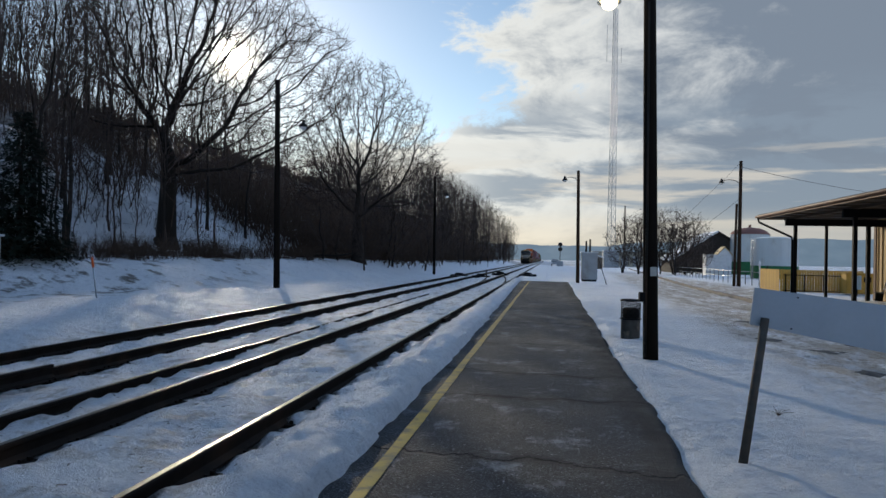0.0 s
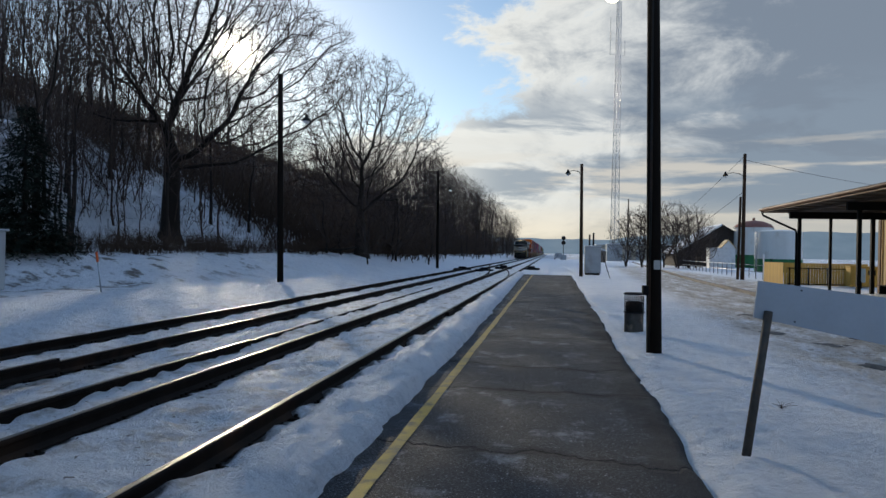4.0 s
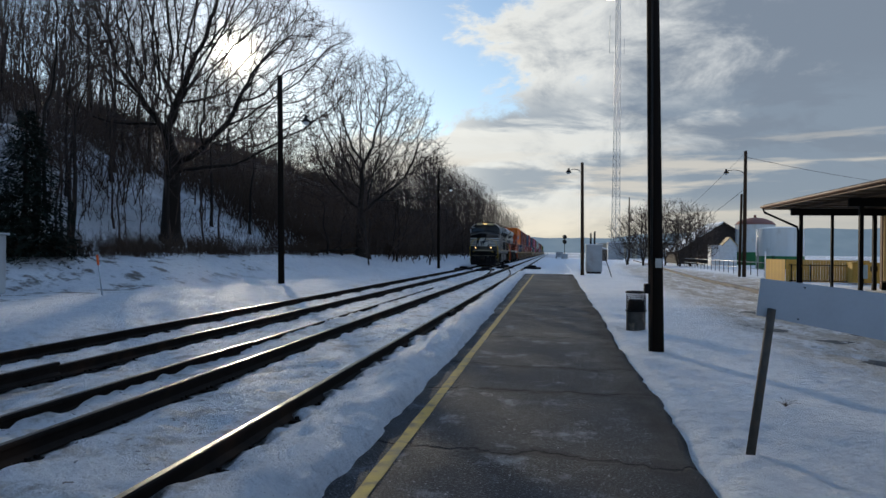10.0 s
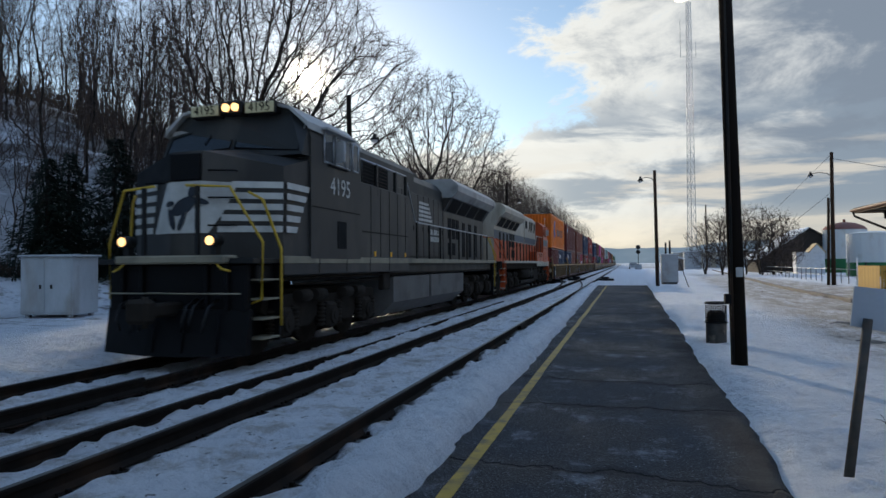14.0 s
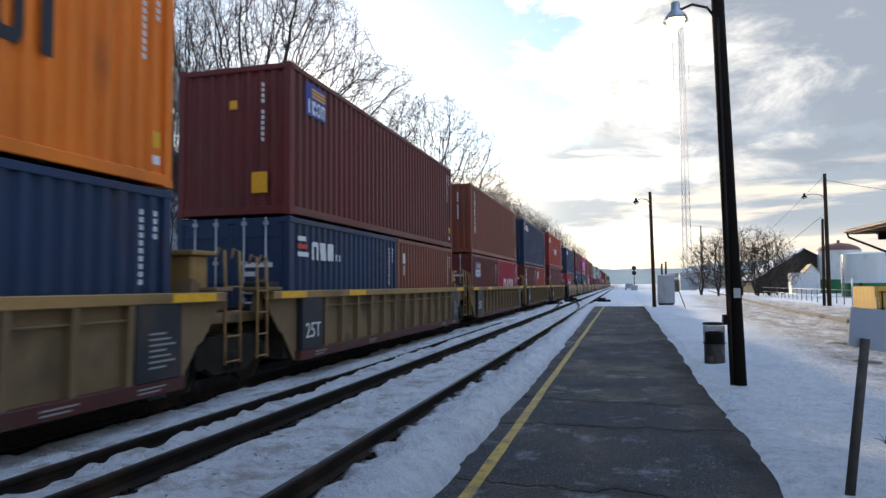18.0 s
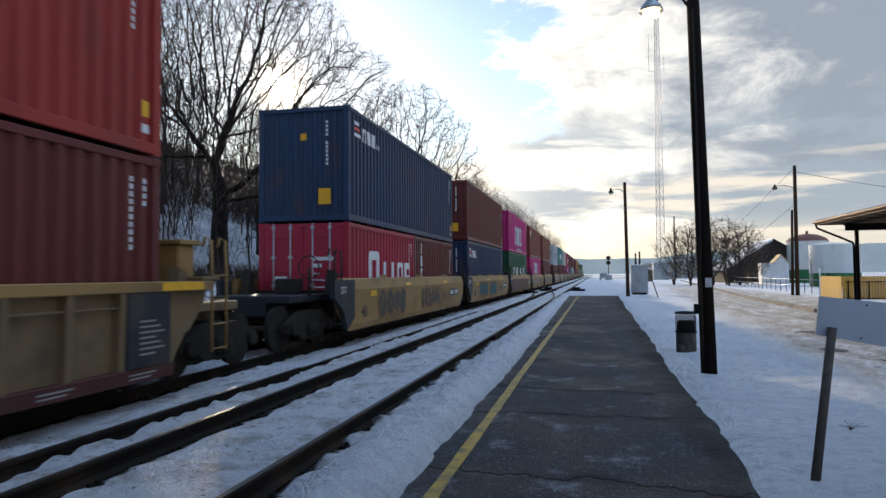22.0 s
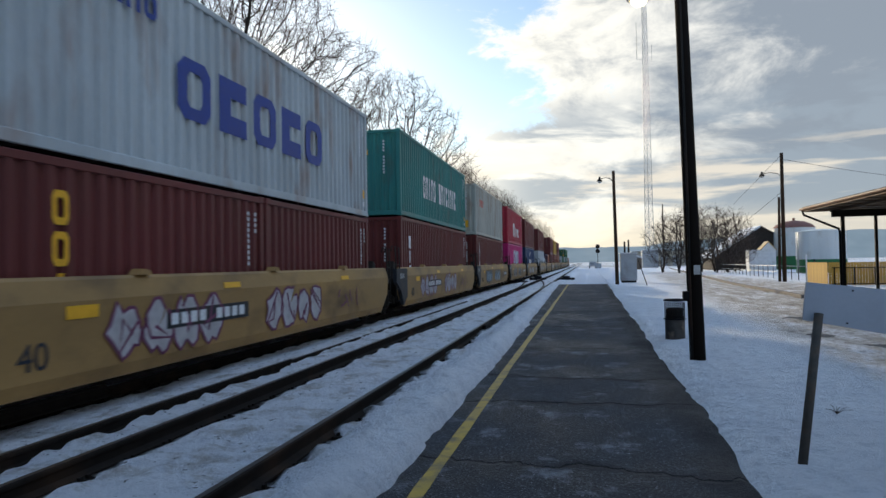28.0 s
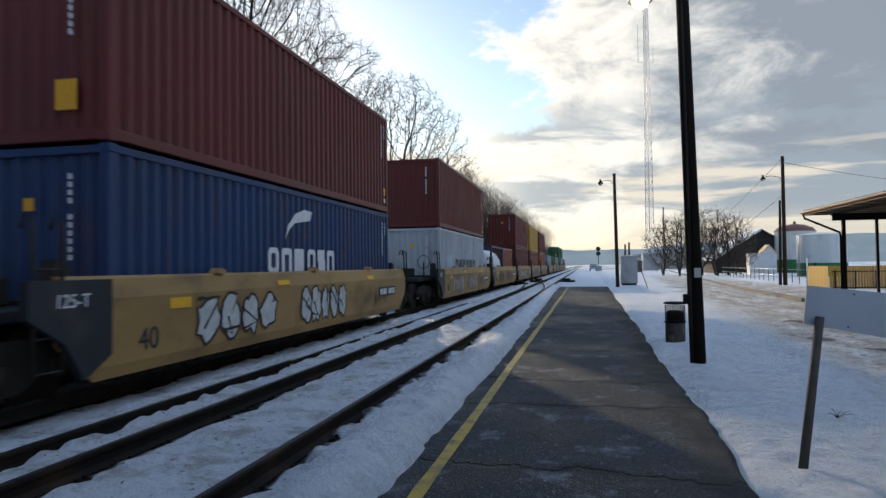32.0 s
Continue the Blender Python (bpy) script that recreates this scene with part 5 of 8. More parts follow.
    for y0 in (-.75, 12.75):
        for sx in (-1, 1):
            fx = Mesh().prism([(y0 - .2, 1.14), (y0 + .2, 1.14), (y0 + .14, 1.62), (y0 - .05, 1.70)], "x", min(sx * .98, sx * 1.18), max(sx * .98, sx * 1.18))
            part("corner_guide", fx, body if kind == "ribbed" else M["lug"], th)
        part("valve_box", Mesh().box(-.25, .25, y0 - .25, y0 + .25, 1.14, 1.5, .03), body if kind == "ribbed" else M["lug"], th)
    ladder(th, 1.42, 13.35 if kind == "ribbed" else -1.18, .42, 1.62, M["tan"] if kind == "ribbed" else M["lug"])
    ladder(th, 1.42, -1.3 if kind == "ribbed" else 13.4, .42, 1.55, M["tan"] if kind == "ribbed" else M["lug"], w=.3)
    if kind != "ribbed":
        hw = Mesh()
        for k in range(12):
            hw.tube([(.95 * math.cos(.5236 * k) * .26 + .9, -1.62, 1.75 + .26 * math.sin(.5236 * k)), (.9 + .247 * math.cos(.5236 * (k + 1)), -1.62, 1.75 + .26 * math.sin(.5236 * (k + 1)))], .015, 4)
        hw.tube([(.9, -1.6, 1.1), (.9, -1.6, 1.75)], .03, 6)
        if first:
            part("handbrake_wheel", hw, M["lug"], th)
    WHEELS.extend(truck(th, -1.85 if first else A - .02))
    if last:
        WHEELS.extend(truck(th, 14.0))
    TRAIN.append((th, T2, s, Z2, 0))
    return th


M["maroon_sill"] = material("dull_maroon_paint", (.075, .022, .018), .65, 0, .3, 2, 30, dirt=(.045, .035, .03), dirt_amt=.35)
GRAFFITI = [((.055, .058, .045), (.24, .12, .06)), ((.50, .50, .48), (.025, .025, .03)), ((.05, .16, .17), (.015, .015, .02)), ((.20, .26, .22), (.03, .03, .03)), ((.42, .40, .40), (.16, .05, .10)), ((.030, .031, .034), (.46, .46, .44)), ((.28, .36, .40), (.03, .04, .06)), ((.40, .36, .30), (.05, .03, .02))]


def graffiti(th, art):
    """Painted scrawls: curling strokes laid flat on the side plate."""
    rs = random.Random(40 + art)
    pair = GRAFFITI[art % len(GRAFFITI)]
    for n, c in enumerate(pair):
        nm = "spray_paint_%d_%d" % (art % len(GRAFFITI), n)
        if nm not in M:
            M[nm] = material(nm, c, .55, 0, .2, 6, 40)
    if art == 8:
        # tall brown block forms with bare strips between them
        M["spray_brown"] = material("dull_brown_spray_paint", (.135, .065, .045), .6, 0, .25, 2, 30, dirt=(.07, .04, .03), dirt_amt=.3)
        y, k = -.35, 0
        while y < 10.9:
            w = rs.uniform(.75, 1.35)
            s0, s1 = rs.uniform(-.12, .1), rs.uniform(-.12, .1)
            zt, zb = 1.22, .34
            o = [(y + s0, zb), (y + w + s1 - .02, zb), (y + w, .8), (y + w + s1 * .3, zt), (y + .02, zt), (y, .8)]
            part("graffiti", Mesh().add([(1.474 + .02 * (b - .8), a, b) for a, b in o], [tuple(range(6))]), M["spray_brown"], th, "brown spray-painted block form")
            y += w + rs.choice((.10, .16, .22))
            k += 1
        return
    y0 = 1.3 + rs.uniform(0, .6)
    g, g2 = Mesh(), Mesh()

    def ribbon(g, pts, w, x):
        left, right = [], []
        for i, (a, b) in enumerate(pts):
            p, q = pts[max(i - 1, 0)], pts[min(i + 1, len(pts) - 1)]
            dx, dy = q[0] - p[0], q[1] - p[1]
            l = math.hypot(dx, dy) or 1
            nx, ny = -dy / l * w / 2, dx / l * w / 2
            left.append((x + .02 * (b - .8), a + nx, b + ny))
            right.append((x + .02 * (b - .8), a - nx, b - ny))
        g.grid([left, right])

    for y0 in (y0, y0 + rs.uniform(3.4, 4.6)):
        n = rs.choice((4, 5, 6))
        step_ = 2.6 / n
        for k in range(n):
            cy = y0 + (k + .5) * step_
            wob = [rs.uniform(-.12, .12) for _ in range(8)]
            loop = [(cy + (step_ * .48 + wob[i % 8] * .5) * math.cos(i * 6.2832 / 14 + k), .80 + (.36 + wob[(i * 3) % 8]) * math.sin(i * 6.2832 / 14 + k)) for i in range(15)]
            o = [(a, min(1.18, max(.42, b))) for a, b in loop]
            c0 = (sum(p[0] for p in o) / 15, sum(p[1] for p in o) / 15)
            fill, line = M["spray_paint_%d_0" % (art % len(GRAFFITI))], M["spray_paint_%d_1" % (art % len(GRAFFITI))]
            part("graffiti", Mesh().add([(1.474 + .02 * (c0[1] - .8), *c0)] + [(1.474 + .02 * (b - .8), a, b) for a, b in o], [(0, i + 1, i + 2) for i in range(14)]), fill, th, "faded spray-painted scrawl")
            for pts, x in ((o, 1.478), ([(cy + rs.uniform(-.5, .5) * step_, .5 + .65 * rs.random()) for _ in range(4)], 1.480)):
                g = Mesh()
                ribbon(g, pts, .05, x)
                part("graffiti", g, line, th, "spray-painted outline scrawl")
    q = 8.6 + rs.uniform(0, 1.5)
    for k in range(5):
        g = Mesh()
        ribbon(g, [(q + .3 * k + rs.uniform(-.2, .2), .55 + .5 * rs.random()) for _ in range(3)], .045, 1.479)
        part("graffiti", g, line, th, "spray-painted tag stroke")


def bay(n, s, kind, top, bottom, first, last, pitch, art=0):
    """One unit: the well car, the lower boxes and the upper one."""
    names = {"orange": "bright orange", "maroon": "dull maroon", "brown": "red-brown", "navy": "dark navy blue", "blue": "deep blue", "red": "faded red", "crimson": "crimson red",
             "pink": "magenta pink", "green": "dark green", "teal": "teal green", "grey": "pale grey rust-streaked", "pale": "cream-grey rust-streaked", "lightgrey": "light grey", "ochre": "ochre yellow", "rust": "rusty orange-brown", "steel": "steel grey"}
    well_car(kind, s, first, last, pitch, "tan well car with ribbed steel sides and end ladders" if kind == "ribbed" else "tan well car with smooth sides covered in graffiti", art)
    z, Hb = .30, 2.59
    if len(bottom) == 2:
        for k, (c, ex) in enumerate(bottom):
            container(c, 6.06, 2.59, s + k * 6.13, z, "%s twenty-foot container low in a well car" % names[c], doors=(k == 0), extra=ex)
    elif bottom:
        c, ex = bottom[0]
        Hb = 2.9
        container(c, 12.19, Hb, s, z, "%s forty-foot container low in a well car" % names[c], doors=False, extra=ex)
    if top:
        c, ex, H = top
        container(c, 12.19, H, s, z + Hb + .03, "%s forty-foot container stacked on a lower one" % names[c], extra=ex)


def side_words(items):
    """items: word, y, z, size, material key, widen, vertical."""
    def ex(th, L, H):
        for w, y, z, sz, mk, wd, vert in items:
            emblem(th, w, y, z, sz, M[mk], widen=wd, vertical=vert)
    return ex


def word(y0, y1, zc, size, mk, pattern):
    """A row of plain blocks between y0 and y1, centred at height zc."""
    return (pattern, y0, zc - size / 2, size, mk, (y1 - y0) / (size * (.8 * len(pattern) - .18)), False)


def column(pattern, y, z, size, mk="mark_white"):
    return (pattern, y, z, size, mk, 1.0, True)


def orange_logo(th, L, H):
    g = Mesh()
    for y, z, a, b in ((2.2, 1.45, .28, .75), (2.65, 1.75, .28, .8), (2.4, 1.25, .5, .2), (3.1, 2.2, .25, .3), (3.0, 1.35, .3, .35), (2.8, 1.2, .2, .35)):
        g.add([(1.209, y + a * math.cos(.5236 * k), z + b * math.sin(.5236 * k)) for k in range(12)], [tuple(range(12))])
    part("emblem", g, M["mark_blue"], th, "blue painted emblem")
    side_words([word(4.5, 7.6, 1.45, .62, "mark_dark", "nbsob"), word(8.0, 10.3, 1.5, .7, "mark_dark", "ineoi")])(th, L, H)


def flag_word(y, z, mk="mark_white"):
    def ex(th, L, H):
        for k in range(3):
            mark(th, "emblem", y, y + .45 - .06 * k, z + .05 + .15 * k, z + .14 + .15 * k, M["mark_red"] if k == 1 else M["mark_white"])
        side_words([word(y + .6, y + 1.6, z + .18, .36, mk, "nsb"), word(y + 1.7, y + 2.0, z + .08, .14, mk, "ii")])(th, L, H)
    return ex


def badge(y, z, w=.9):
    def ex(th, L, H):
        mark(th, "emblem", y, y + w, z, z + .66, M["mark_blue"])
        for k in range(3):
            mark(th, "emblem", y + w * .3, y + w - .02, z + .40 + .07 * k, z + .44 + .07 * k, M["mark_yellow"], x=1.2105)
        emblem(th, "ieon", y + .06, z + .05, .28, M["mark_white"], x=1.2105, widen=(w - .1) / (.28 * 3.02))
    return ex


def swoosh(th, L, H):
    g = Mesh()
    a = [(5.05, 1.85), (5.2, 2.15), (5.55, 2.4), (6.0, 2.52), (6.41, 2.5), (6.3, 2.3), (5.9, 2.25), (5.5, 2.2), (5.25, 2.05)]
    g.add([(1.209, y, z) for y, z in a], [tuple(range(len(a)))])
    part("emblem", g, M["mark_white"], th, "white painted swoosh")
    side_words([word(4.32, 5.95, 1.42, .50, "mark_white", "onb"), word(6.15, 7.7, 1.42, .50, "mark_white", "osn")])(th, L, H)


tri = lambda y, z: side_words([column("ineon", y, z, .30)])
one = lambda y0, y1, zc, sz: side_words([word(y0, y1, zc, sz, "mark_pale", "obo")])
bays = [
    ("ribbed", ("orange", orange_logo, 2.9), [("maroon", None), ("navy", flag_word(.5, 1.75))]),
    ("ribbed", ("maroon", badge(.65, 2.05), 2.9), [("navy", flag_word(.34, 1.8)), ("brown", side_words([column("bi", .5, 1.9, .28)]))]),
    ("ribbed", ("brown", tri(.66, 2.3), 2.9), [("maroon", badge(.7, 1.6, 1.1)), ("crimson", side_words([word(1.6, 4.6, 1.3, .6, "mark_white", "nino")]))]),
    ("ribbed", ("navy", flag_word(.3, 2.2), 2.9), [("maroon", side_words([column("obn", .74, 1.8, .48)])), ("red", side_words([word(.65, 1.6, 1.97, .5, "mark_white", "obi")]))]),
    ("ribbed", ("red", side_words([word(.61, 1.45, 2.25, .5, "mark_white", "obi"), word(4.5, 6.9, 1.4, .4, "mark_white", "eniobi")]), 2.9), [("maroon", tri(.7, 2.2))]),
    ("smooth", ("navy", flag_word(.45, 2.15), 2.9), [("crimson", side_words([word(1.5, 2.4, 1.45, .95, "mark_white", "n"), word(2.6, 5.5, 1.35, .6, "mark_white", "line".replace("l", "i"))])), ("maroon", side_words([column("iseb", .8, 2.0, .36)]))]),
    ("smooth", ("maroon", None, 2.9), [("navy", flag_word(.46, 2.1))]),
    ("smooth", ("pink", side_words([word(3.6, 8.1, 1.3, 1.45, "mark_pale", "obo"), word(4.6, 6.3, .25, .2, "mark_pale", "nebnobn"), word(6.5, 8.1, .25, .2, "mark_pale", "ebness")]), 2.9),
     [("green", side_words([word(2.5, 3.4, 1.35, .9, "mark_white", "n"), word(4.4, 5.25, 1.35, .9, "mark_white", "b"), word(6.93, 7.7, 1.35, .9, "mark_white", "s"), word(8.9, 9.67, 1.35, .9, "mark_white", "o"), word(10.18, 10.61, 1.5, 1.0, "mark_white", "i")]))]),
    ("smooth", ("brown", side_words([word(.6, 1.4, 2.25, .5, "mark_white", "obi")]), 2.9), [("pink", one(3.86, 8.04, 1.85, 1.15))]),
    ("smooth", ("brown", None, 2.9), [("maroon", None)]),
    ("smooth", ("grey", side_words([word(3.38, 8.93, 1.42, .95, "mark_blue", "oeoeo"), word(1.9, 2.9, 2.35, .35, "mark_blue", "eno")]), 2.9), [("maroon", side_words([column("ooin", .99, 1.8, .40, "mark_yellow")])), ("maroon", None)]),
    ("smooth", ("teal", side_words([word(3.2, 5.33, 1.3, .85, "mark_white", "onino"), word(5.95, 9.58, 1.3, .85, "mark_white", "snieinie")]), 2.9), [("maroon", side_words([column("bibi", .98, 1.85, .42)]))]),
    ("smooth", ("pale", side_words([word(1.42, 2.86, 1.9, .42, "mark_red", "ooei")]), 2.9), [("maroon", side_words([column("inibon", .93, 2.2, .30)]))]),
    ("smooth", ("crimson", side_words([word(4.12, 5.31, 1.2, 1.15, "mark_white", "n"), word(5.68, 8.69, 1.05, .75, "mark_white", "iine")]), 2.9), [("pink", one(4.13, 8.31, 1.8, 1.15))]),
    ("smooth", ("maroon", None, 2.9), [("blue", swoosh)]),
    ("smooth", ("maroon", None, 2.9), [("lightgrey", side_words([word(1.4, 2.6, 1.3, .9, "mark_pale", "b"), word(3.4, 9.0, 1.2, .8, "mark_dark", "nbeesn")]))]),
    ("smooth", None, [("white_tank", None)]),
    ("smooth", ("maroon", None, 2.9), [("maroon", None)]),
    ("smooth", ("ochre", None, 2.9), [("brown", None)]),
    ("smooth", ("maroon", None, 2.9), [("rust", None)]),
    ("smooth", None, [("steel", None)]),
    ("smooth", None, [("green", None)]),
    ("smooth", None, [("steel", None)]),
    ("smooth", ("green", None, 2.59), [("green", None)]),
    ("smooth", ("green", None, 2.59), [("steel", None)]),
    ("smooth", None, [("brown", None)]),
]
BAY_FRONTS = [0, 15.5, 31.0, 46.5, 62.0, 81.4, 97.1, 112.8, 128.4, 144.1, 163.7, 179.3, 194.95, 210.75, 226.6, 246.2]
ART = {5: 0, 6: 2, 7: 8, 8: 7, 9: 3, 10: 4, 11: 4, 12: 6, 13: 5, 14: 1}
while len(BAY_FRONTS) < len(bays):
    BAY_FRONTS.append(BAY_FRONTS[-1] + (15.65 if len(BAY_FRONTS) % 5 else 19.5))


def tank_container(s):
    th = thing("tank_container", None, "white cylindrical tank container in a steel frame", "tank container", "containers on the train")
    g = Mesh()
    prof = [(.25, .02), (.30, .6), (.45, .95), (.7, 1.1), (5.35, 1.1), (5.6, .95), (5.75, .6), (5.8, .02)]
    n = 20
    g.grid([[(r * math.cos(6.2832 * k / n), y, 1.3 + r * math.sin(6.2832 * k / n)) for k in range(n + 1)] for y, r in prof], True)
    part("tank", g, M["white_paint"], th)
    f = Mesh()
    for sx in (-1, 1):
        for y in (0, 5.9):
            f.box(min(sx * 1.1, sx * 1.219), max(sx * 1.1, sx * 1.219), y, y + .15, 0, 2.59)
        for z in (0, 2.47):
            f.box(min(sx * 1.1, sx * 1.2), max(sx * 1.1, sx * 1.2), .15, 5.9, z, z + .12)
    for y in (0, 5.9):
        for z in (0, 2.47):
            f.box(-1.1, 1.1, y, y + .15, z, z + .12)
    part("frame", f, M["box_blue"], th)
    TRAIN.append((th, T2, s, Z2 + .3, 0))


for n_, (kind_, top_, bottom_) in enumerate(bays):
    last_ = n_ % 5 == 4
    gap_ = (BAY_FRONTS[n_ + 1] - BAY_FRONTS[n_]) if n_ + 1 < len(bays) else 15.65
    if bottom_[0][0] == "white_tank":
        well_car(kind_, BAY_FRONTS[n_], False, last_, 15.65, "tan well car with smooth sides carrying tanks", n_)
        tank_container(BAY_FRONTS[n_])
        container("rust", 6.06, 2.59, BAY_FRONTS[n_] + 6.13, .30, "rusty red twenty-foot container behind a tank container")
    else:
        bay(n_, BAY_FRONTS[n_], kind_, top_, bottom_, n_ % 5 == 0, last_, 15.65 if last_ else gap_, ART.get(n_, n_ % 8))

# ---- locomotives ----
M["loco_black"] = material("dusty_black_loco_paint", (.009, .009, .009), .5, 0, .3, 1.5, 30, .0008, 30, (.024, .022, .019), .32, 1.0, (1, 1, .5), spec=.28)
M["loco_side"] = material("dull_charcoal_loco_paint", (.030, .030, .029), .5, 0, .25, 1.5, 30, .0008, 30, (.075, .068, .058), .34, 1.0, (1, 1, .4), spec=.3)
M["loco_white"] = material("dirty_white_stripe_paint", (.50, .50, .47), .5, 0, .2, 3, 30, dirt=(.2, .18, .15), dirt_amt=.25)
M["loco_grey"] = material("dusty_grey_sill_paint", (.27, .24, .17), .6, 0, .3, 2, 30, dirt=(.05, .045, .04), dirt_amt=.3)
M["loco_orange"] = material("faded_orange_loco_paint", (.50, .085, .020), .5, 0, .2, 1.5, 30, .0008, 30, (.13, .045, .025), .32, 1.3, (1, 1, .35))
M["loco_cream"] = material("dirty_cream_loco_paint", (.44, .40, .32), .55, 0, .2, 1.5, 30, .0008, 30, (.17, .14, .10), .32, 1.3, (1, 1, .35))
M["loco_slate"] = material("slate_grey_stripe_paint", (.095, .115, .135), .55, 0, .2, 2, 30, dirt=(.09, .075, .06), dirt_amt=.3)
M["handrail_y"] = material("yellow_handrail_paint", (.50, .33, .03), .5, 0, .2, 4, 30)
M["loco_tank"] = material("dusty_grey_tank_paint", (.13, .125, .115), .65, 0, .25, 1.5, 30, dirt=(.05, .045, .04), dirt_amt=.35)
# near-black colour for flat sheets, painting the shade inside openings
M["opening_shade"] = material("painted_opening_shade", (.003, .003, .003), .9)
M["number"] = material("lit_number_board", (.50, .46, .28), .5, emit=.06)
M["loco_visor"] = material("dull_grey_cab_roof_paint", (.36, .355, .34), .5, 0, .25, 2, 30, dirt=(.06, .055, .05), dirt_amt=.3)


def side(sx, x0, x1, y0, y1, z0, z1, bevel=0.0):
    """A flat piece on one flank."""
    a, b = sorted((sx * x0, sx * x1))
    return Mesh().box(a, b, y0, y1, z0, z1, bevel)


def loco(label, black, main, upper, rail_mat, sill, number, box_top, hood_x):
    th = thing("locomotive", None, label, "locomotive", "locomotives of the train")
    blk, gr, L = M["loco_black"], M["grime"], 21.4
    hood = main if black else upper
    part("frame", Mesh().box(-1.36, 1.36, .7, L - .6, 1.28, 1.60, .03), gr if not black else blk, th)
    part("deck", Mesh().box(-1.48, 1.48, .35, L - .3, 1.60, 1.69, .01), blk, th)
    for sx in (-1, 1):
        part("side_sill", side(sx, 1.50, 1.53, 1.25, 8.1, 1.40, 1.60, .006), main if black else sill, th)
        part("side_sill", side(sx, 1.50, 1.535, 1.25, L - .9, 1.60, 1.73, .006), sill, th, "pale sill stripe along the deck edge")
        for k in range(4):
            part("sill_joint", side(sx, 1.53, 1.538, 2.6 + 1.3 * k, 2.64 + 1.3 * k, 1.42, 1.725), blk, th)
    # ends: pilot, plough, coupler, steps
    for e in (0, 1):
        f = (lambda y: y) if e == 0 else (lambda y: L - y)
        dark = M["black"] if black else gr

        def ybox(x0, x1, a, b, z0, z1, bevel=0.0):
            a, b = sorted((f(a), f(b)))
            return Mesh().box(x0, x1, a, b, z0, z1, bevel)
        part("anticlimber", ybox(-1.05, 1.05, .22, .62, 1.60, 1.74, .03), M["loco_grey"] if black else main, th, "worn pale anticlimber edge")
        part("pilot", ybox(-1.32, 1.32, .42, .58, .82, 1.60, .03), dark, th)
        for q in (-1.0, -.62, .62, 1.0):
            part("pilot_rib", ybox(q - .03, q + .03, .34, .43, .85, 1.58, .01), dark, th)
        pl = Mesh()
        pl.add([(-1.36, f(.46), .86), (-1.34, f(.34), .13), (-.35, f(.08), .12), (-.35, f(.30), .86), (.35, f(.08), .12), (.35, f(.30), .86), (1.34, f(.34), .13), (1.36, f(.46), .86),
                (-1.36, f(.56), .86), (-1.34, f(.52), .13), (1.34, f(.52), .13), (1.36, f(.56), .86)],
               [(0, 1, 2, 3), (3, 2, 4, 5), (5, 4, 6, 7), (8, 9, 10, 11), (0, 3, 5, 7, 11, 8), (1, 9, 10, 6, 4, 2), (0, 8, 9, 1), (7, 6, 10, 11)])
        part("snow_plow", pl, dark, th, "black snow plough")
        for q in (-.75, -.2, .35, .9):
            part("plow_rib", Mesh().tube([(q, f(.29 - .12 * (abs(q) < .5)), .80), (q, f(.17 - .12 * (abs(q) < .5) + .05), .18)], .02, 4), dark, th)
        cp = ybox(-.15, .15, -.35, .45, .76, .98, .04)
        a, b = sorted((f(-.52), f(-.26)))
        cp.box(-.22, .20, a, b, .68, 1.06, .06)
        cp.tube([(.1, f(-.42), .62), (.1, f(-.42), 1.10)], .05, 8)
        part("coupler", cp, gr, th)
        part("uncoupling_lever", Mesh().tube([(-1.3, f(.28), 1.12), (-.3, f(.22), 1.12), (-.05, f(-.2), 1.15), (.3, f(.22), 1.12), (1.3, f(.28), 1.12)], .014, 5), M["loco_grey"], th)
        for q in (-.82, -.55, -.42, .42, .55, .82):
            part("air_hose", Mesh().tube([(q, f(.40), 1.02), (q * 1.02, f(.12), .92), (q * 1.0, f(.02), .70), (q * .94, f(.05), .52)], .026, 6), blk, th)
        for sx in (-1, 1):
            for k in range(4):
                a, b = sorted((sx * 1.16, sx * 1.50))
                part("step", ybox(a, b, .62, 1.16, .36 + .32 * k, .39 + .32 * k), M["loco_grey"] if black else sill, th)
            a, b = sorted((sx * 1.10, sx * 1.16))
            part("step_panel", ybox(a, b, .56, 1.22, .34, 1.6), dark if black else main, th)
            part("step_end_panel", ybox(min(sx * 1.16, sx * 1.48), max(sx * 1.16, sx * 1.48), 1.18, 1.24, .30, 1.6), dark if black else main, th)
            part("grab_rail", Mesh().tube([(sx * 1.30, f(.60), .95), (sx * 1.48, f(.62), 1.02), (sx * 1.50, f(.62), 1.95), (sx * 1.02, f(.42), 2.85), (sx * .3, f(.28), 2.88)], .024, 6), rail_mat, th)
            part("grab_rail", Mesh().tube([(sx * 1.53, f(1.16), .55), (sx * 1.53, f(1.16), 1.85), (sx * 1.30, f(.95), 2.68), (sx * 1.12, f(.80), 2.80)], .024, 6), rail_mat, th)
            part("chain_bracket", Mesh().tube([(sx * .75, f(.3), 1.72), (sx * .98, f(.24), 1.52), (sx * 1.12, f(.28), 1.48)], .02, 5), rail_mat, th)
            part("end_post", ybox(min(sx * .48, sx * .54), max(sx * .48, sx * .54), .26, .32, 1.72, 2.86), blk, th)
    # nose: a blunt wedge as wide as the cab, highest along its middle
    W = 1.50
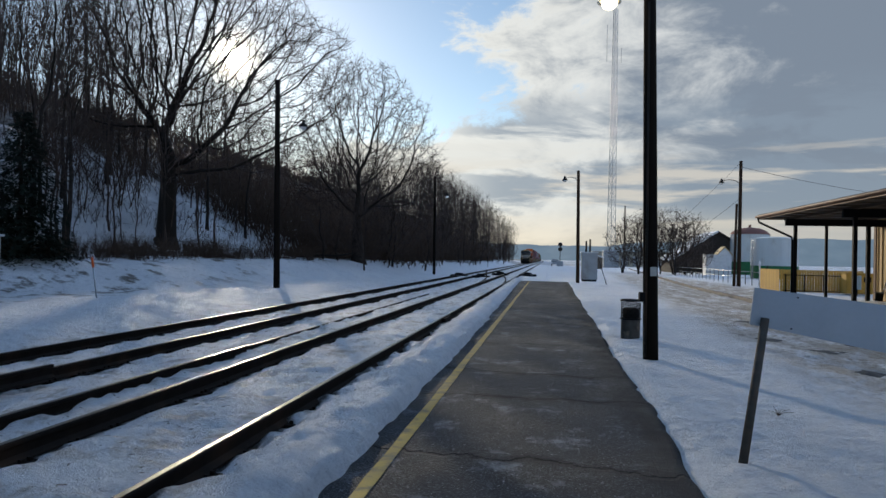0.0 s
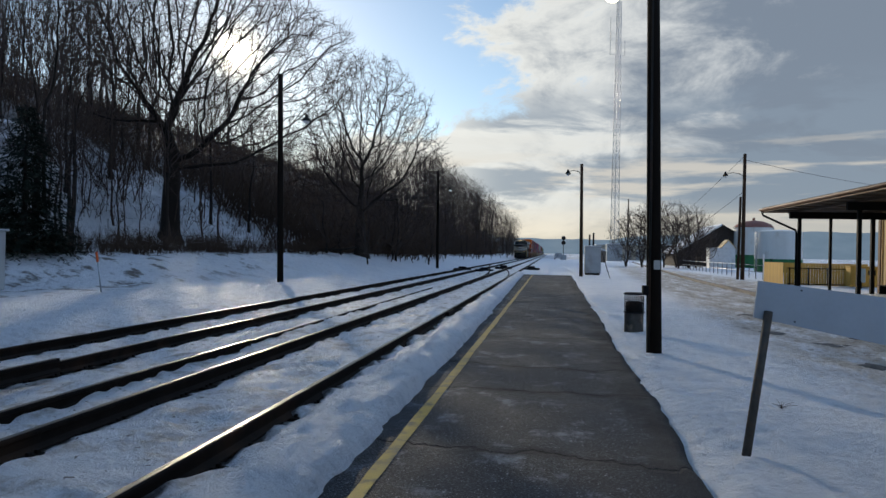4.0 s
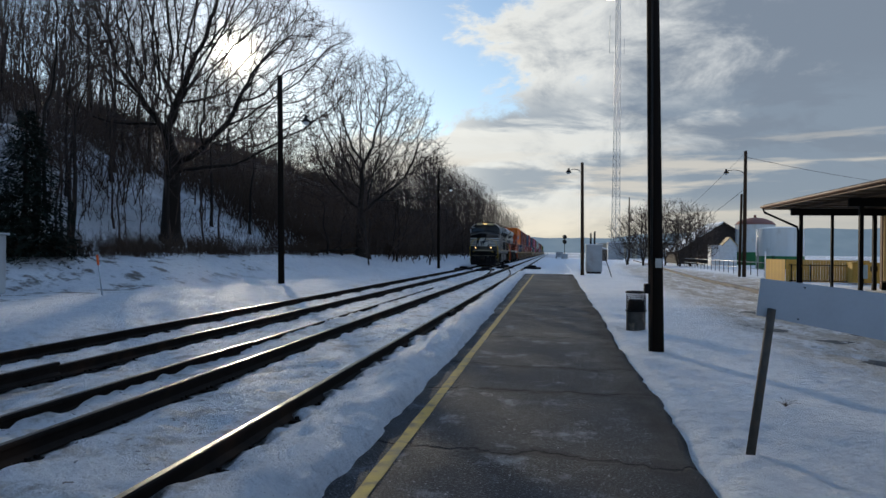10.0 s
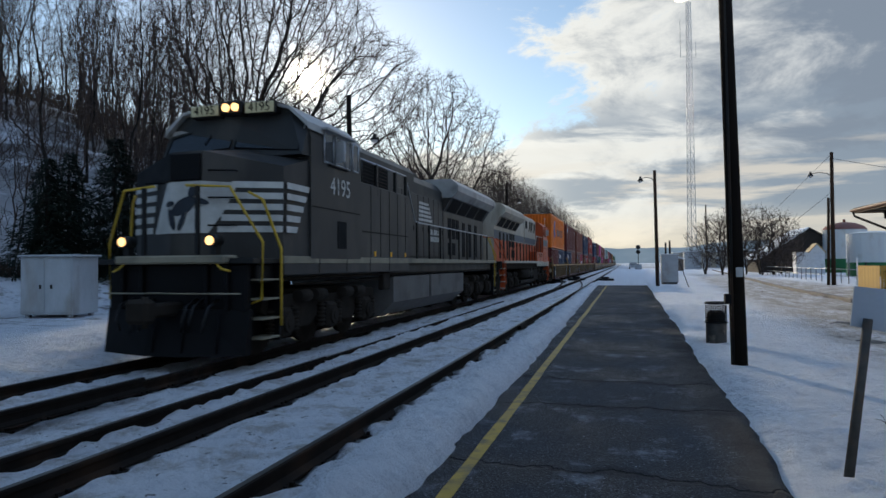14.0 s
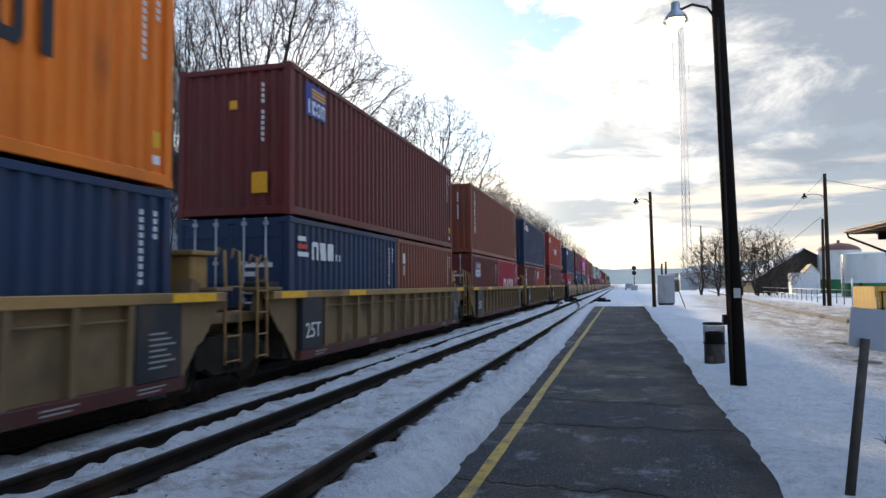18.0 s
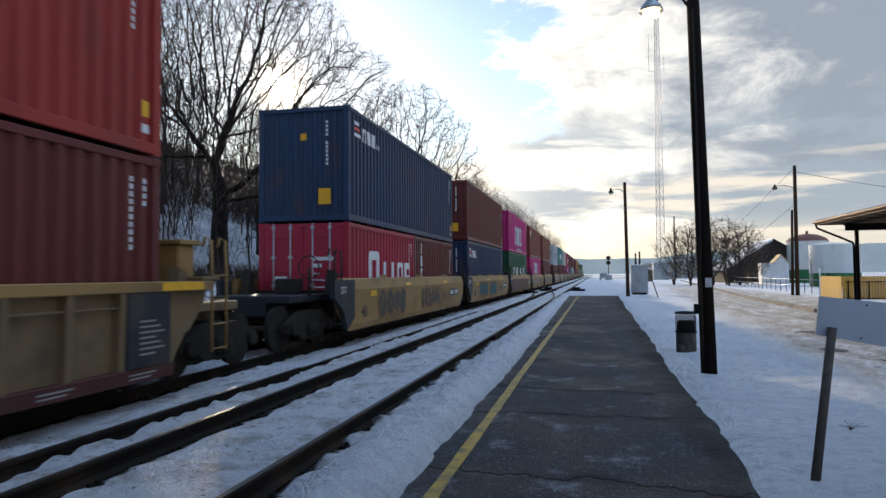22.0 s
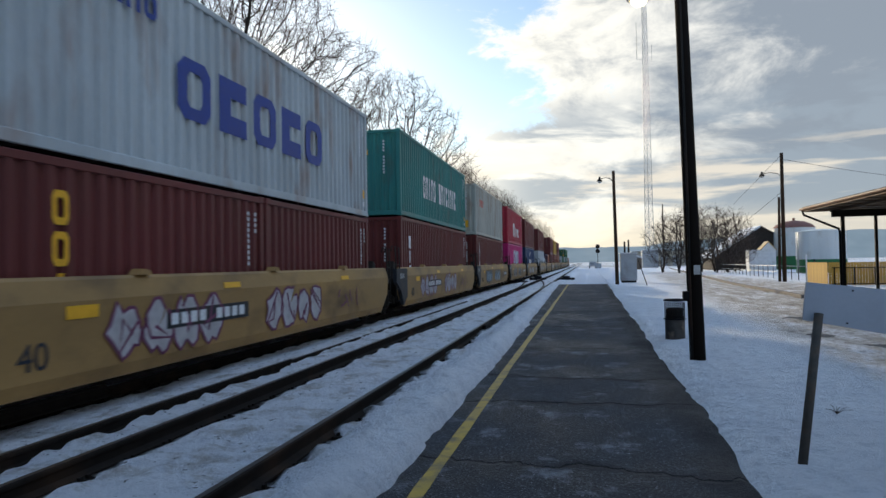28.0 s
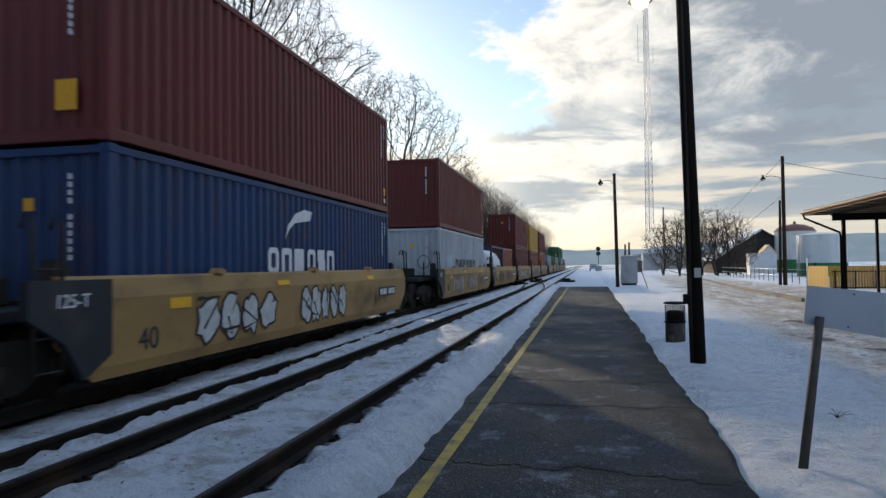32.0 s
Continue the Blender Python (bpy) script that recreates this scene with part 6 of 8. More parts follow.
    v = [(-.30, .66, 1.69), (.30, .66, 1.69), (W, 1.28, 1.69), (W, 2.3, 1.69), (-W, 2.3, 1.69), (-W, 1.28, 1.69),
         (-.30, .72, 3.52), (.30, .72, 3.52), (W, 1.30, 3.28), (W, 2.3, 3.54), (-W, 2.3, 3.54), (-W, 1.30, 3.28), (.30, 2.0, 3.74), (-.30, 2.0, 3.74)]
    # left nose flank only: a near-black sheet paints its shaded side
    part("nose_flank_panel", Mesh().add([(-.30, .655, 3.03), (-1.502, 1.282, 3.03), (-1.502, 1.30, 3.27), (-.30, .705, 3.51)], [(0, 1, 2, 3)]), M["black"], th) if black else None
    part("nose", Mesh().add(v, [(0, 1, 7, 6), (1, 2, 8, 7), (2, 3, 9, 8), (5, 0, 6, 11), (4, 5, 11, 10), (6, 7, 12, 13), (7, 8, 9, 12), (11, 6, 13, 10), (9, 10, 13, 12)]), main, th)
    part("nose_door", Mesh().box(-.29, .29, .64, .70, 3.02, 3.47, .01), M["black"] if black else main, th)
    for x, z in ((.62, 3.18), (.62, 2.72), (-.62, 3.0), (.62, 2.25)):
        part("grab_iron", Mesh().tube([(x - .2, .78, z), (x - .2, .70, z), (x + .2, .86, z), (x + .2, .95, z)], .014, 5), M["black"], th)
    # cab, its roof falling off to both sides
    C = [(-1.54, 1.69), (-1.54, 3.95), (-1.50, 4.20), (-1.15, 4.50), (-.6, 4.62), (.6, 4.62), (1.15, 4.50), (1.50, 4.20), (1.54, 3.95), (1.54, 1.69)]
    part("cab", Mesh().prism(C, "y", 2.25, 4.65), main, th)
    fv = [(-1.5, 1.95, 3.60), (1.5, 1.95, 3.60), (1.5, 2.26, 4.20), (1.12, 2.26, 4.48), (.6, 2.26, 4.60), (-.6, 2.26, 4.60), (-1.12, 2.26, 4.48), (-1.5, 2.26, 4.20), (1.52, 2.3, 3.6), (-1.52, 2.3, 3.6)]
    part("cab_front", Mesh().add(fv, [(0, 1, 2, 3, 4, 5, 6, 7), (1, 8, 2), (0, 7, 9), (0, 9, 8, 1)]), main, th)
    R = [(-1.55, 4.10), (-1.53, 4.24), (-1.16, 4.55), (-.6, 4.68), (.6, 4.68), (1.16, 4.55), (1.53, 4.24), (1.55, 4.10), (1.52, 4.15), (1.14, 4.50), (.6, 4.63), (-.6, 4.63), (-1.14, 4.50), (-1.52, 4.15)]
    part("cab_roof", Mesh().prism(R, "y", 2.12, 4.7), M["loco_visor"] if black else main, th)
    def on_front(x, z, off=.012):
        return (x, 1.95 + (z - 3.6) * .5167 - off, z)
    for sx in (-1, 1):
        P = [(.05, 3.80), (1.42, 3.68), (1.40, 4.06), (.9, 4.20), (.05, 4.25)]
        part("windscreen", Mesh().add([on_front(sx * x, z) for x, z in P], [(0, 1, 2, 3, 4)]), M["glass"], th, "dark blue-tinted windscreen")
        wf = Mesh()
        for k in range(5):
            wf.tube([on_front(sx * P[k][0], P[k][1], .016), on_front(sx * P[(k + 1) % 5][0], P[(k + 1) % 5][1], .016)], .016, 4)
        part("window_frame", wf, M["black"], th)
        part("wiper", Mesh().tube([on_front(sx * .5, 4.17, .03), on_front(sx * .62, 3.9, .03)], .01, 4), M["black"], th)
        for y0, y1 in ((2.80, 3.22), (3.30, 3.78), (3.80, 4.06), (4.18, 4.50)):
            part("window", side(sx, 1.535, 1.55, y0, y1, 3.58, 4.16), M["glass"], th, "dark side window")
            fr = Mesh()
            x = sx * 1.55
            for p, q in (((y0, 3.58), (y1, 3.58)), ((y1, 3.58), (y1, 4.16)), ((y1, 4.16), (y0, 4.16)), ((y0, 4.16), (y0, 3.58))):
                fr.tube([(x, *p), (x, *q)], .02, 4)
            part("window_frame", fr, M["galv"] if black else main, th)
        part("sunshade", side(sx, 1.54, 1.66, 2.7, 4.15, 4.19, 4.23), M["loco_visor"] if black else main, th)
        part("mirror", side(sx, 1.58, 1.78, 3.24, 3.27, 3.62, 4.05, .01), M["galv"], th)
        part("arm_rest", side(sx, 1.54, 1.59, 3.0, 3.9, 3.52, 3.56, .01), M["black"], th)
        part("number_board_rim", Mesh().box(min(sx * .26, sx * .92), max(sx * .26, sx * .92), 2.04, 2.5, 4.42, 4.66, .02), blk, th)
        part("number_board", Mesh().box(min(sx * .29, sx * .89), max(sx * .29, sx * .89), 2.02, 2.05, 4.44, 4.64, .01), M["number"], th, "lit number board")
        lettering(th, number, sx * .59, 4.465, .235, M["black"], 2.016, "number_lettering", "end", "CENTER")
        part("headlight", Mesh().tube([(sx * .10, 1.96, 4.56), (sx * .10, 2.05, 4.56)], .075, 12), M["headlight"] if black else M["black"], th, "round headlight")
        part("ditch_light", Mesh().tube([(sx * .83, .14, 1.97), (sx * .83, .2, 1.97)], .075, 12), M["headlight"] if black else M["black"], th, "round ditch light")
        part("ditch_light_housing", Mesh().tube([(sx * .83, .15, 1.97), (sx * .83, .4, 1.97)], .10, 12), blk, th)
        part("ditch_light_bracket", Mesh().box(min(sx * .78, sx * .88), max(sx * .78, sx * .88), .25, .38, 1.72, 1.90), blk, th)
    part("cab_visor", Mesh().add([on_front(x, z, .03) for x, z in ((-1.44, 4.12), (-.9, 4.25), (0, 4.30), (.9, 4.25), (1.44, 4.12), (1.46, 4.24), (1.12, 4.49), (.6, 4.61), (-.6, 4.61), (-1.12, 4.49), (-1.46, 4.24))], [tuple(range(11))]), M["loco_visor"] if black else main, th, "pale dusty brow above the windscreen")
    part("headlight_rim", Mesh().box(-.22, .22, 2.0, 2.5, 4.44, 4.70, .03), blk, th)
    lettering(th, number, 3.08, 2.98, .50, M["loco_white"] if black else M["mark_dark"], 1.546, "number_lettering")
    part("horn", Mesh().tube([(-.4, 3.6, 4.78), (-.4, 3.2, 4.80)], [.05, .1], 8), blk, th)
    part("antenna", Mesh().box(-.2, .5, 3.0, 3.5, 4.68, 4.76, .02), blk, th)
    # full-width cabinet behind the cab, and the narrower hood above it
    for sx in (-1, 1):
        part("equipment_cabinet", side(sx, .5, 1.52, 4.67, 8.15, 1.69, box_top, .02), main, th)
        for k in range(5):
            part("cabinet_seam", side(sx, 1.519, 1.527, 5.3 + .62 * k, 5.315 + .62 * k, 1.75, box_top - .04), M["black"] if black else gr, th)
        part("hinge_strip", side(sx, 1.519, 1.53, 4.8, 8.0, 2.30, 2.33), M["black"] if black else main, th)
        part("cab_seam", side(sx, 1.538, 1.546, 2.3, 4.6, 2.66, 2.685), M["black"] if black else gr, th)
        if black:
            part("access_door", side(sx, 1.538, 1.55, 3.42, 3.86, 1.90, 2.46, .004), M["opening_shade"], th, "near-black sheet painted as the shade inside a grilled opening")
        else:
            for y0, y1 in ((2.40, 3.2), (3.42, 4.25)):
                lo = part("louver", side(sx, 1.538, 1.55, y0, y1, 1.86, 2.45, .004), main, th, "orange louvered door")
                for k in range(9):
                    part("slat", side(sx, 1.55, 1.562, y0 + .06, y1 - .06, 1.91 + .057 * k, 1.94 + .057 * k), main, lo)
            for y0 in (5.3, 6.35):
                lo = part("louver", side(sx, 1.519, 1.532, y0, y0 + .48, 2.03, 2.29, .004), main, th)
                for k in range(5):
                    part("slat", side(sx, 1.532, 1.545, y0 + .03, y0 + .45, 2.05 + .045 * k, 2.075 + .045 * k), M["grime"], lo)
            part("battery_tread", side(sx, 1.52, 1.60, 8.2, 8.75, 2.0, 2.06), main, th)
    hx, hz = hood_x, 4.30 if black else 4.56
    part("upper_hood", Mesh().prism([(-hx, 1.69), (-hx, hz), (-hx + .16, hz + .18), (hx - .16, hz + .18), (hx, hz), (hx, 1.69)], "y", 4.66, 10.1), hood, th)
    vents = ((4.95, 5.75, 3.50, 4.12), (5.95, 6.75, 3.50, 4.12), (6.95, 7.75, 3.50, 4.12)) if black else ((5.12, 5.72, 3.86, 4.40), (5.98, 6.40, 4.22, 4.42), (6.52, 7.14, 3.82, 4.42), (7.36, 7.98, 3.86, 4.42), (8.85, 9.85, 3.86, 4.36))
    for sx in (-1, 1):
        for y0, y1, z0, z1 in vents:
            z1 = min(z1, hz - .03)
            lo = part("louver_opening", side(sx, hx - .01, hx + .014, y0, y1, z0, z1), M["opening_shade"], th, "near-black sheet painted as the shade behind the louvers")
            n = max(3, int((y1 - y0) / .11))
            for k in range(n):
                if black:
                    part("slat", side(sx, hx + .014, hx + .03, y0 + .02, y1 - .02, z0 + (z1 - z0) * (k + .3) / n, z0 + (z1 - z0) * (k + .6) / n), M["steel_dark"], lo)
                else:
                    part("slat", side(sx, hx + .014, hx + .022, y0 + (y1 - y0) * (k + .35) / n, y0 + (y1 - y0) * (k + .65) / n, z0 + .02, z1 - .02), M["black"], lo)
            fr = Mesh()
            for a, b in (((y0, z0), (y1, z0)), ((y1, z0), (y1, z1)), ((y1, z1), (y0, z1)), ((y0, z1), (y0, z0))):
                fr.tube([(sx * (hx + .012), *a), (sx * (hx + .012), *b)], .022, 4)
            part("vent_frame", fr, hood, lo)
        for k in range(5 if not black else 0):
            part("latch", side(sx, hx, hx + .03, 8.12 - .78 * k, 8.2 - .78 * k, 3.70, 3.85, .01), M["steel_dark"], th)
        # raised walkway rail beside the cabinet
        zt = 3.95 if black else 3.42
        part("handrail", Mesh().tube([(sx * 1.47, 4.7, zt), (sx * 1.48, 7.95, zt), (sx * 1.48, 8.75, 2.78), (sx * 1.48, 9.1, 2.76), (sx * 1.48, 18.9, 2.76)], .022, 6), M["galv"] if black else sill, th)
        for y in (5.75, 7.1, 7.95):
            part("handrail_post", side(sx, 1.44, 1.52, y - .06, y + .06, box_top - .25, zt, .02), blk if black else M["rust_post"], th)
        for k in range(9):
            y = 8.95 + 1.24 * k
            part("handrail_post", side(sx, 1.45, 1.50, y - .03, y + .03, 1.62, 2.76), blk if black else M["steel_dark"], th)
    # long hood with its row of doors
    part("hood", Mesh().prism([(-.95, 1.69), (-.95, 4.10), (-.76, 4.34), (.76, 4.34), (.95, 4.10), (.95, 1.69)], "y", 10.1, 13.6), hood, th)
    dm = Mesh().box(-.012, .012, -.27, .27, 0, 1.95 if black else .98, .012).make("hood_door")
    for sx in (-1, 1):
        for k in range(9):
            y = 8.62 + .58 * k
            part("hood_door", clone(dm, main), main, th, at=pose(sx * ((hx if y < 10.1 else .95) + .012), y, 1.80))
            part("latch", side(sx, (hx if y < 10 else .95) + .02, (hx if y < 10 else .95) + .04, y + .18, y + .22, 2.6, 2.75), M["steel_dark"], th)
    part("exhaust_stack", Mesh().box(-.45, .45, 11.4, 12.3, 4.3, 4.62, .03), blk, th)
    part("roof_hatch", Mesh().box(-.5, .5, 6.0, 9.0, hz + .17, hz + .27, .03), hood, th)
    # radiator section with its wide overhanging top
    part("radiator_hood", Mesh().prism([(-.98, 1.69), (-.98, 3.45), (-1.28, 3.92), (1.28, 3.92), (.98, 3.45), (.98, 1.69)], "y", 13.6, 20.4), hood, th)
    part("radiator_wing", Mesh().prism([(-1.34, 3.92), (-1.55, 4.14), (-1.55, 4.36), (-1.3, 4.58), (1.3, 4.58), (1.55, 4.36), (1.55, 4.14), (1.34, 3.92)], "y", 13.5, 20.4), upper if not black else M["loco_visor"], th)
    for sx in (-1, 1):
        # flat near-black sheets paint the shade behind screens and in hood openings
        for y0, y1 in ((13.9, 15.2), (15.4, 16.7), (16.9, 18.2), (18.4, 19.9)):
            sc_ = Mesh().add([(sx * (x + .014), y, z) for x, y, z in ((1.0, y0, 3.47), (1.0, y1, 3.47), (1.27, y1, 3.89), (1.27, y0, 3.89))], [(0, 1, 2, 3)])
            part("radiator_screen", sc_, M["opening_shade"], th)
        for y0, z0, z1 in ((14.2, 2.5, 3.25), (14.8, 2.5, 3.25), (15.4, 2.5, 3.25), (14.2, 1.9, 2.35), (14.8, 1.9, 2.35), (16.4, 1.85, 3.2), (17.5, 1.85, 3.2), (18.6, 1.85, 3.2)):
            part("hood_opening", side(sx, .975, .995, y0, y0 + .45, z0, z1), M["opening_shade"], th)
    # tank, reservoirs and bogies
    if black:
        part("fuel_tank", Mesh().prism([(-1.44, 1.26), (-1.44, .60), (-1.0, .24), (1.0, .24), (1.44, .60), (1.44, 1.26)], "y", 7.05, 14.65), M["loco_tank"], th)
    else:
        part("fuel_tank", Mesh().prism([(-1.42, 1.22), (-1.42, .52), (-1.0, .24), (1.0, .24), (1.42, .52), (1.42, 1.22)], "y", 7.08, 9.1).prism([(-1.42, .60), (-1.42, .45), (-1.0, .24), (1.0, .24), (1.42, .45), (1.42, .60)], "y", 9.1, 14.65), gr, th)
        for sx in (-1, 1):
            part("air_reservoir", Mesh().tube([(sx * 1.14, 9.0, .98), (sx * 1.14, 9.06, .98), (sx * 1.14, 13.6, .98), (sx * 1.14, 13.7, .98)], [.2, .31, .31, .2], 20), gr, th, "long dusty air reservoir")
            for k in range(5):
                part("junction_box", side(sx, 1.2, 1.4, 7.2 + .34 * k, 7.42 + .34 * k, 1.24, 1.42, .04), gr, th)
    for sx in (-1, 1):
        part("tank_strap", side(sx, 1.40, 1.455, 10.3, 10.45, .60, 1.28), blk, th)
        part("step_box", side(sx, 1.3, 1.46, 6.3, 6.75, .95, 1.38, .03), gr, th)
        part("pipe_run", Mesh().tube([(sx * 1.40, 1.4, 1.33), (sx * 1.40, L - 1.6, 1.33)], .03, 5), gr, th)
        part("pipe_run", Mesh().tube([(sx * 1.33, 2.0, 1.22), (sx * 1.33, 7.0, 1.22), (sx * 1.36, 7.2, 1.31)], .022, 5), gr, th)
    for cy in (3.52, L - 3.7):
        t = part("bogie", Mesh().box(-1.0, 1.0, cy - 1.5, cy + 1.5, .62, 1.12), gr, th)
        for sx in (-1, 1):
            x0, x1 = sorted((sx * 1.12, sx * 1.27))
            part("side_frame", Mesh().prism([(cy - 2.6, .80), (cy - 2.5, 1.02), (cy - 1.3, 1.06), (cy - .9, .98), (cy + .9, .98), (cy + 1.3, 1.06), (cy + 2.5, 1.02), (cy + 2.6, .80), (cy + 2.3, .66), (cy + 1.55, .60), (cy + 1.2, .42), (cy + .75, .42), (cy + .45, .66), (cy - .45, .66), (cy - .75, .42), (cy - 1.2, .42), (cy - 1.55, .60), (cy - 2.3, .66)], "x", x0, x1), gr, t)
            for q in (-1.9, 0, 1.9):
                bx = side(sx, 1.2, 1.40, cy + q - .23, cy + q + .23, .30, .82, .06)
                bx.tube([(sx * 1.38, cy + q, .55), (sx * 1.45, cy + q, .55)], .17, 14)
                bx.tube([(sx * 1.44, cy + q, .55), (sx * 1.47, cy + q, .55)], .09, 10)
                part("axle_box", bx, gr, t)
                for w in (-.40, .40):
                    sp = Mesh()
                    for k in range(6):
                        sp.tube([(sx * 1.30, cy + q + w, .38 + .075 * k), (sx * 1.30, cy + q + w, .425 + .075 * k)], .10, 10)
                    sp.tube([(sx * 1.30, cy + q + w, .36), (sx * 1.30, cy + q + w, .84)], .065, 6)
                    part("spring", sp, gr, t)
            for q in (-1.25, -.6, .7, 1.35):
                part("brake_cylinder", Mesh().tube([(sx * 1.36, cy + q - .22, 1.0), (sx * 1.36, cy + q + .2, 1.0)], .12, 10), gr, t)
            part("sand_pipe", Mesh().tube([(sx * 1.1, cy - 2.7, 1.2), (sx * .95, cy - 2.72, .6), (sx * .8, cy - 2.6, .15)], .025, 5), gr, t)
        for q in (-1.9, 0, 1.9):
            WHEELS.append(wheelset(t, cy + q, .53))
    return th


M["rust_post"] = material("rusty_red_brown_paint", (.14, .045, .025), .7, 0, .3, 4, 30)
L1 = loco("dusty black freight locomotive with white nose stripes, lamps lit", True, M["loco_side"], M["loco_side"], M["handrail_y"], M["loco_grey"], "4195", 3.42, 1.02)
TRAIN.append((L1, T2, -47.6, Z2, 0))
# five white stripes wrapping the black nose, with a plain dark shape on a white field
for k_ in range(5):
    z_ = 2.19 + .19 * k_
    t_ = .055
    g_ = Mesh()
    for sx_ in (-1, 1):
        xi = .55 + .05 * k_
        yi = .66 + (xi - .30) * .62 / 1.20
        lean = .0327 * (z_ - 1.69)
        end = 1.66 + .11 * k_
        x_in = xi if sx_ > 0 else max(xi, .85 - .03 * k_)
        yi = .66 + (x_in - .30) * .62 / 1.20
        for (xa, ya), (xb, yb) in (((x_in, yi), (1.503, 1.278)), ((1.548, 1.30), (1.548, end))):
            g_.add([(sx_ * xa, ya + lean - .035 * (xa < 1.5), z_ - t_), (sx_ * xb, yb + lean - .035 * (xa < 1.5), z_ - t_), (sx_ * xb, yb + lean - .033 * (xa < 1.5) + (.05 if xa > 1.5 else 0), z_ + t_), (sx_ * xa, ya + lean - .033 * (xa < 1.5), z_ + t_)], [(0, 1, 2, 3)])
    part("nose_stripe", g_, M["loco_white"], L1, "white painted stripe")


def nose_y(x, z):
    return .66 + max(0, abs(x) - .30) * .62 / 1.20 + .0327 * (z - 1.69)


P_ = [(-.72, 2.12), (-.30, 2.12), (.36, 2.12), (.55, 2.40), (.80, 2.72), (.86, 2.98), (.30, 3.0), (-.30, 3.0), (-.42, 2.85), (-.55, 2.5)]
part("nose_panel", Mesh().add([(x, nose_y(x, z) - .032, z) for x, z in ((-.30, 2.12), (.30, 2.12), (.30, 3.0), (-.30, 3.0))], [(0, 1, 2, 3)])
     .add([(x, nose_y(x, z) - .032, z) for x, z in ((.30, 2.12), (.42, 2.12), (.62, 2.45), (.84, 2.98), (.30, 3.0))], [(0, 1, 2, 3, 4)])
     .add([(x, nose_y(x, z) - .032, z) for x, z in ((-.30, 3.0), (-.40, 2.98), (-.62, 2.5), (-.78, 2.12), (-.30, 2.12))], [(0, 1, 2, 3, 4)]), M["loco_white"], L1, "white painted nose panel")
g_ = Mesh()
for cx_, cz_, a_, b_, r_ in ((-.02, 2.58, .26, .13, .5), (.16, 2.84, .13, .08, 1.0), (-.25, 2.36, .06, .20, .3), (-.05, 2.32, .05, .17, -.4), (.30, 2.66, .14, .05, -.3), (-.30, 2.62, .10, .05, .2)):
    n_ = 14
    g_.add([(x, .66 + max(0, abs(x) - .30) * .62 / 1.20 + .0327 * (z - 1.69) - .05, z) for x, z in ((cx_ + a_ * math.cos(6.2832 * k / n_) * math.cos(r_) - b_ * math.sin(6.2832 * k / n_) * math.sin(r_), cz_ + a_ * math.cos(6.2832 * k / n_) * math.sin(r_) + b_ * math.sin(6.2832 * k / n_) * math.cos(r_)) for k in range(n_))], [tuple(range(n_))])
part("emblem", g_, M["mark_dark"], L1, "dark painted emblem shape")
for k_ in range(5):
    part("side_stripe", Mesh().box(.976, .981, 10.7 + .02 * k_, 12.2 - .1 * k_, 2.95 + .13 * k_, 3.03 + .13 * k_), M["loco_white"], L1, "faded white stripe")
for z_ in (2.55, 2.32):
    for k_ in range(7):
        part("lettering_block", Mesh().box(.977, .981, 11.9 + .16 * k_, 12.02 + .16 * k_, z_, z_ + .17), M["loco_white"], L1)
for k_ in range(3):
    part("reflector", Mesh().box(1.521, 1.53, 5.5 + 1.1 * k_, 5.62 + 1.1 * k_, 1.76, 1.88), M["mark_yellow"], L1)

L2 = loco("faded orange and cream freight locomotive with slate stripe running backwards", False, M["loco_orange"], M["loco_cream"], M["loco_orange"], M["loco_cream"], "8105", 2.36, .98)
TRAIN.append((L2, T2, -4.2, Z2, 180))
for sx_ in (-1, 1):
    for y0_, y1_, x_, o_ in ((2.27, 4.64, 1.541, 0), (4.67, 10.08, .981, .0), (10.1, 13.58, .951, 0), (13.62, 20.38, .981, 0)):
        part("stripe", side(sx_, x_, x_ + .004, y0_, y1_, 2.82, 3.28), M["loco_slate"], L2, "slate grey painted stripe")
        if y0_ > 4:
            part("lower_panel", side(sx_, x_, x_ + .004, y0_, y1_, 1.70, 2.82), M["loco_orange"], L2, "orange painted lower side")
    part("cream_panel", Mesh().add([(sx_ * 1.506, 1.32, 3.20), (sx_ * 1.506, 2.24, 3.20), (sx_ * 1.506, 2.24, 3.59), (sx_ * 1.506, 1.32, 3.27)], [(0, 1, 2, 3)]), M["loco_cream"], L2, "cream painted nose flank")

# ---- poles, lamps, sign, bin ----
M["sign_back"] = material("grey_painted_sheet", (.36, .40, .46), .5, 0, .1, 2, 30)
M["weathered"] = material("weathered_wood", (.17, .13, .10), .85, 0, .35, 5, 30, .004, 30, stretch=(1, 1, .15))


# weathered wood for eastern poles, the warm light on them mixed into its brown
M["pole_warm"] = material("weathered_warm_lit_wood_pole", (.060, .038, .026), .9, 0, .4, 6, 30, .004, 25, stretch=(1, 1, .08), spec=.08)


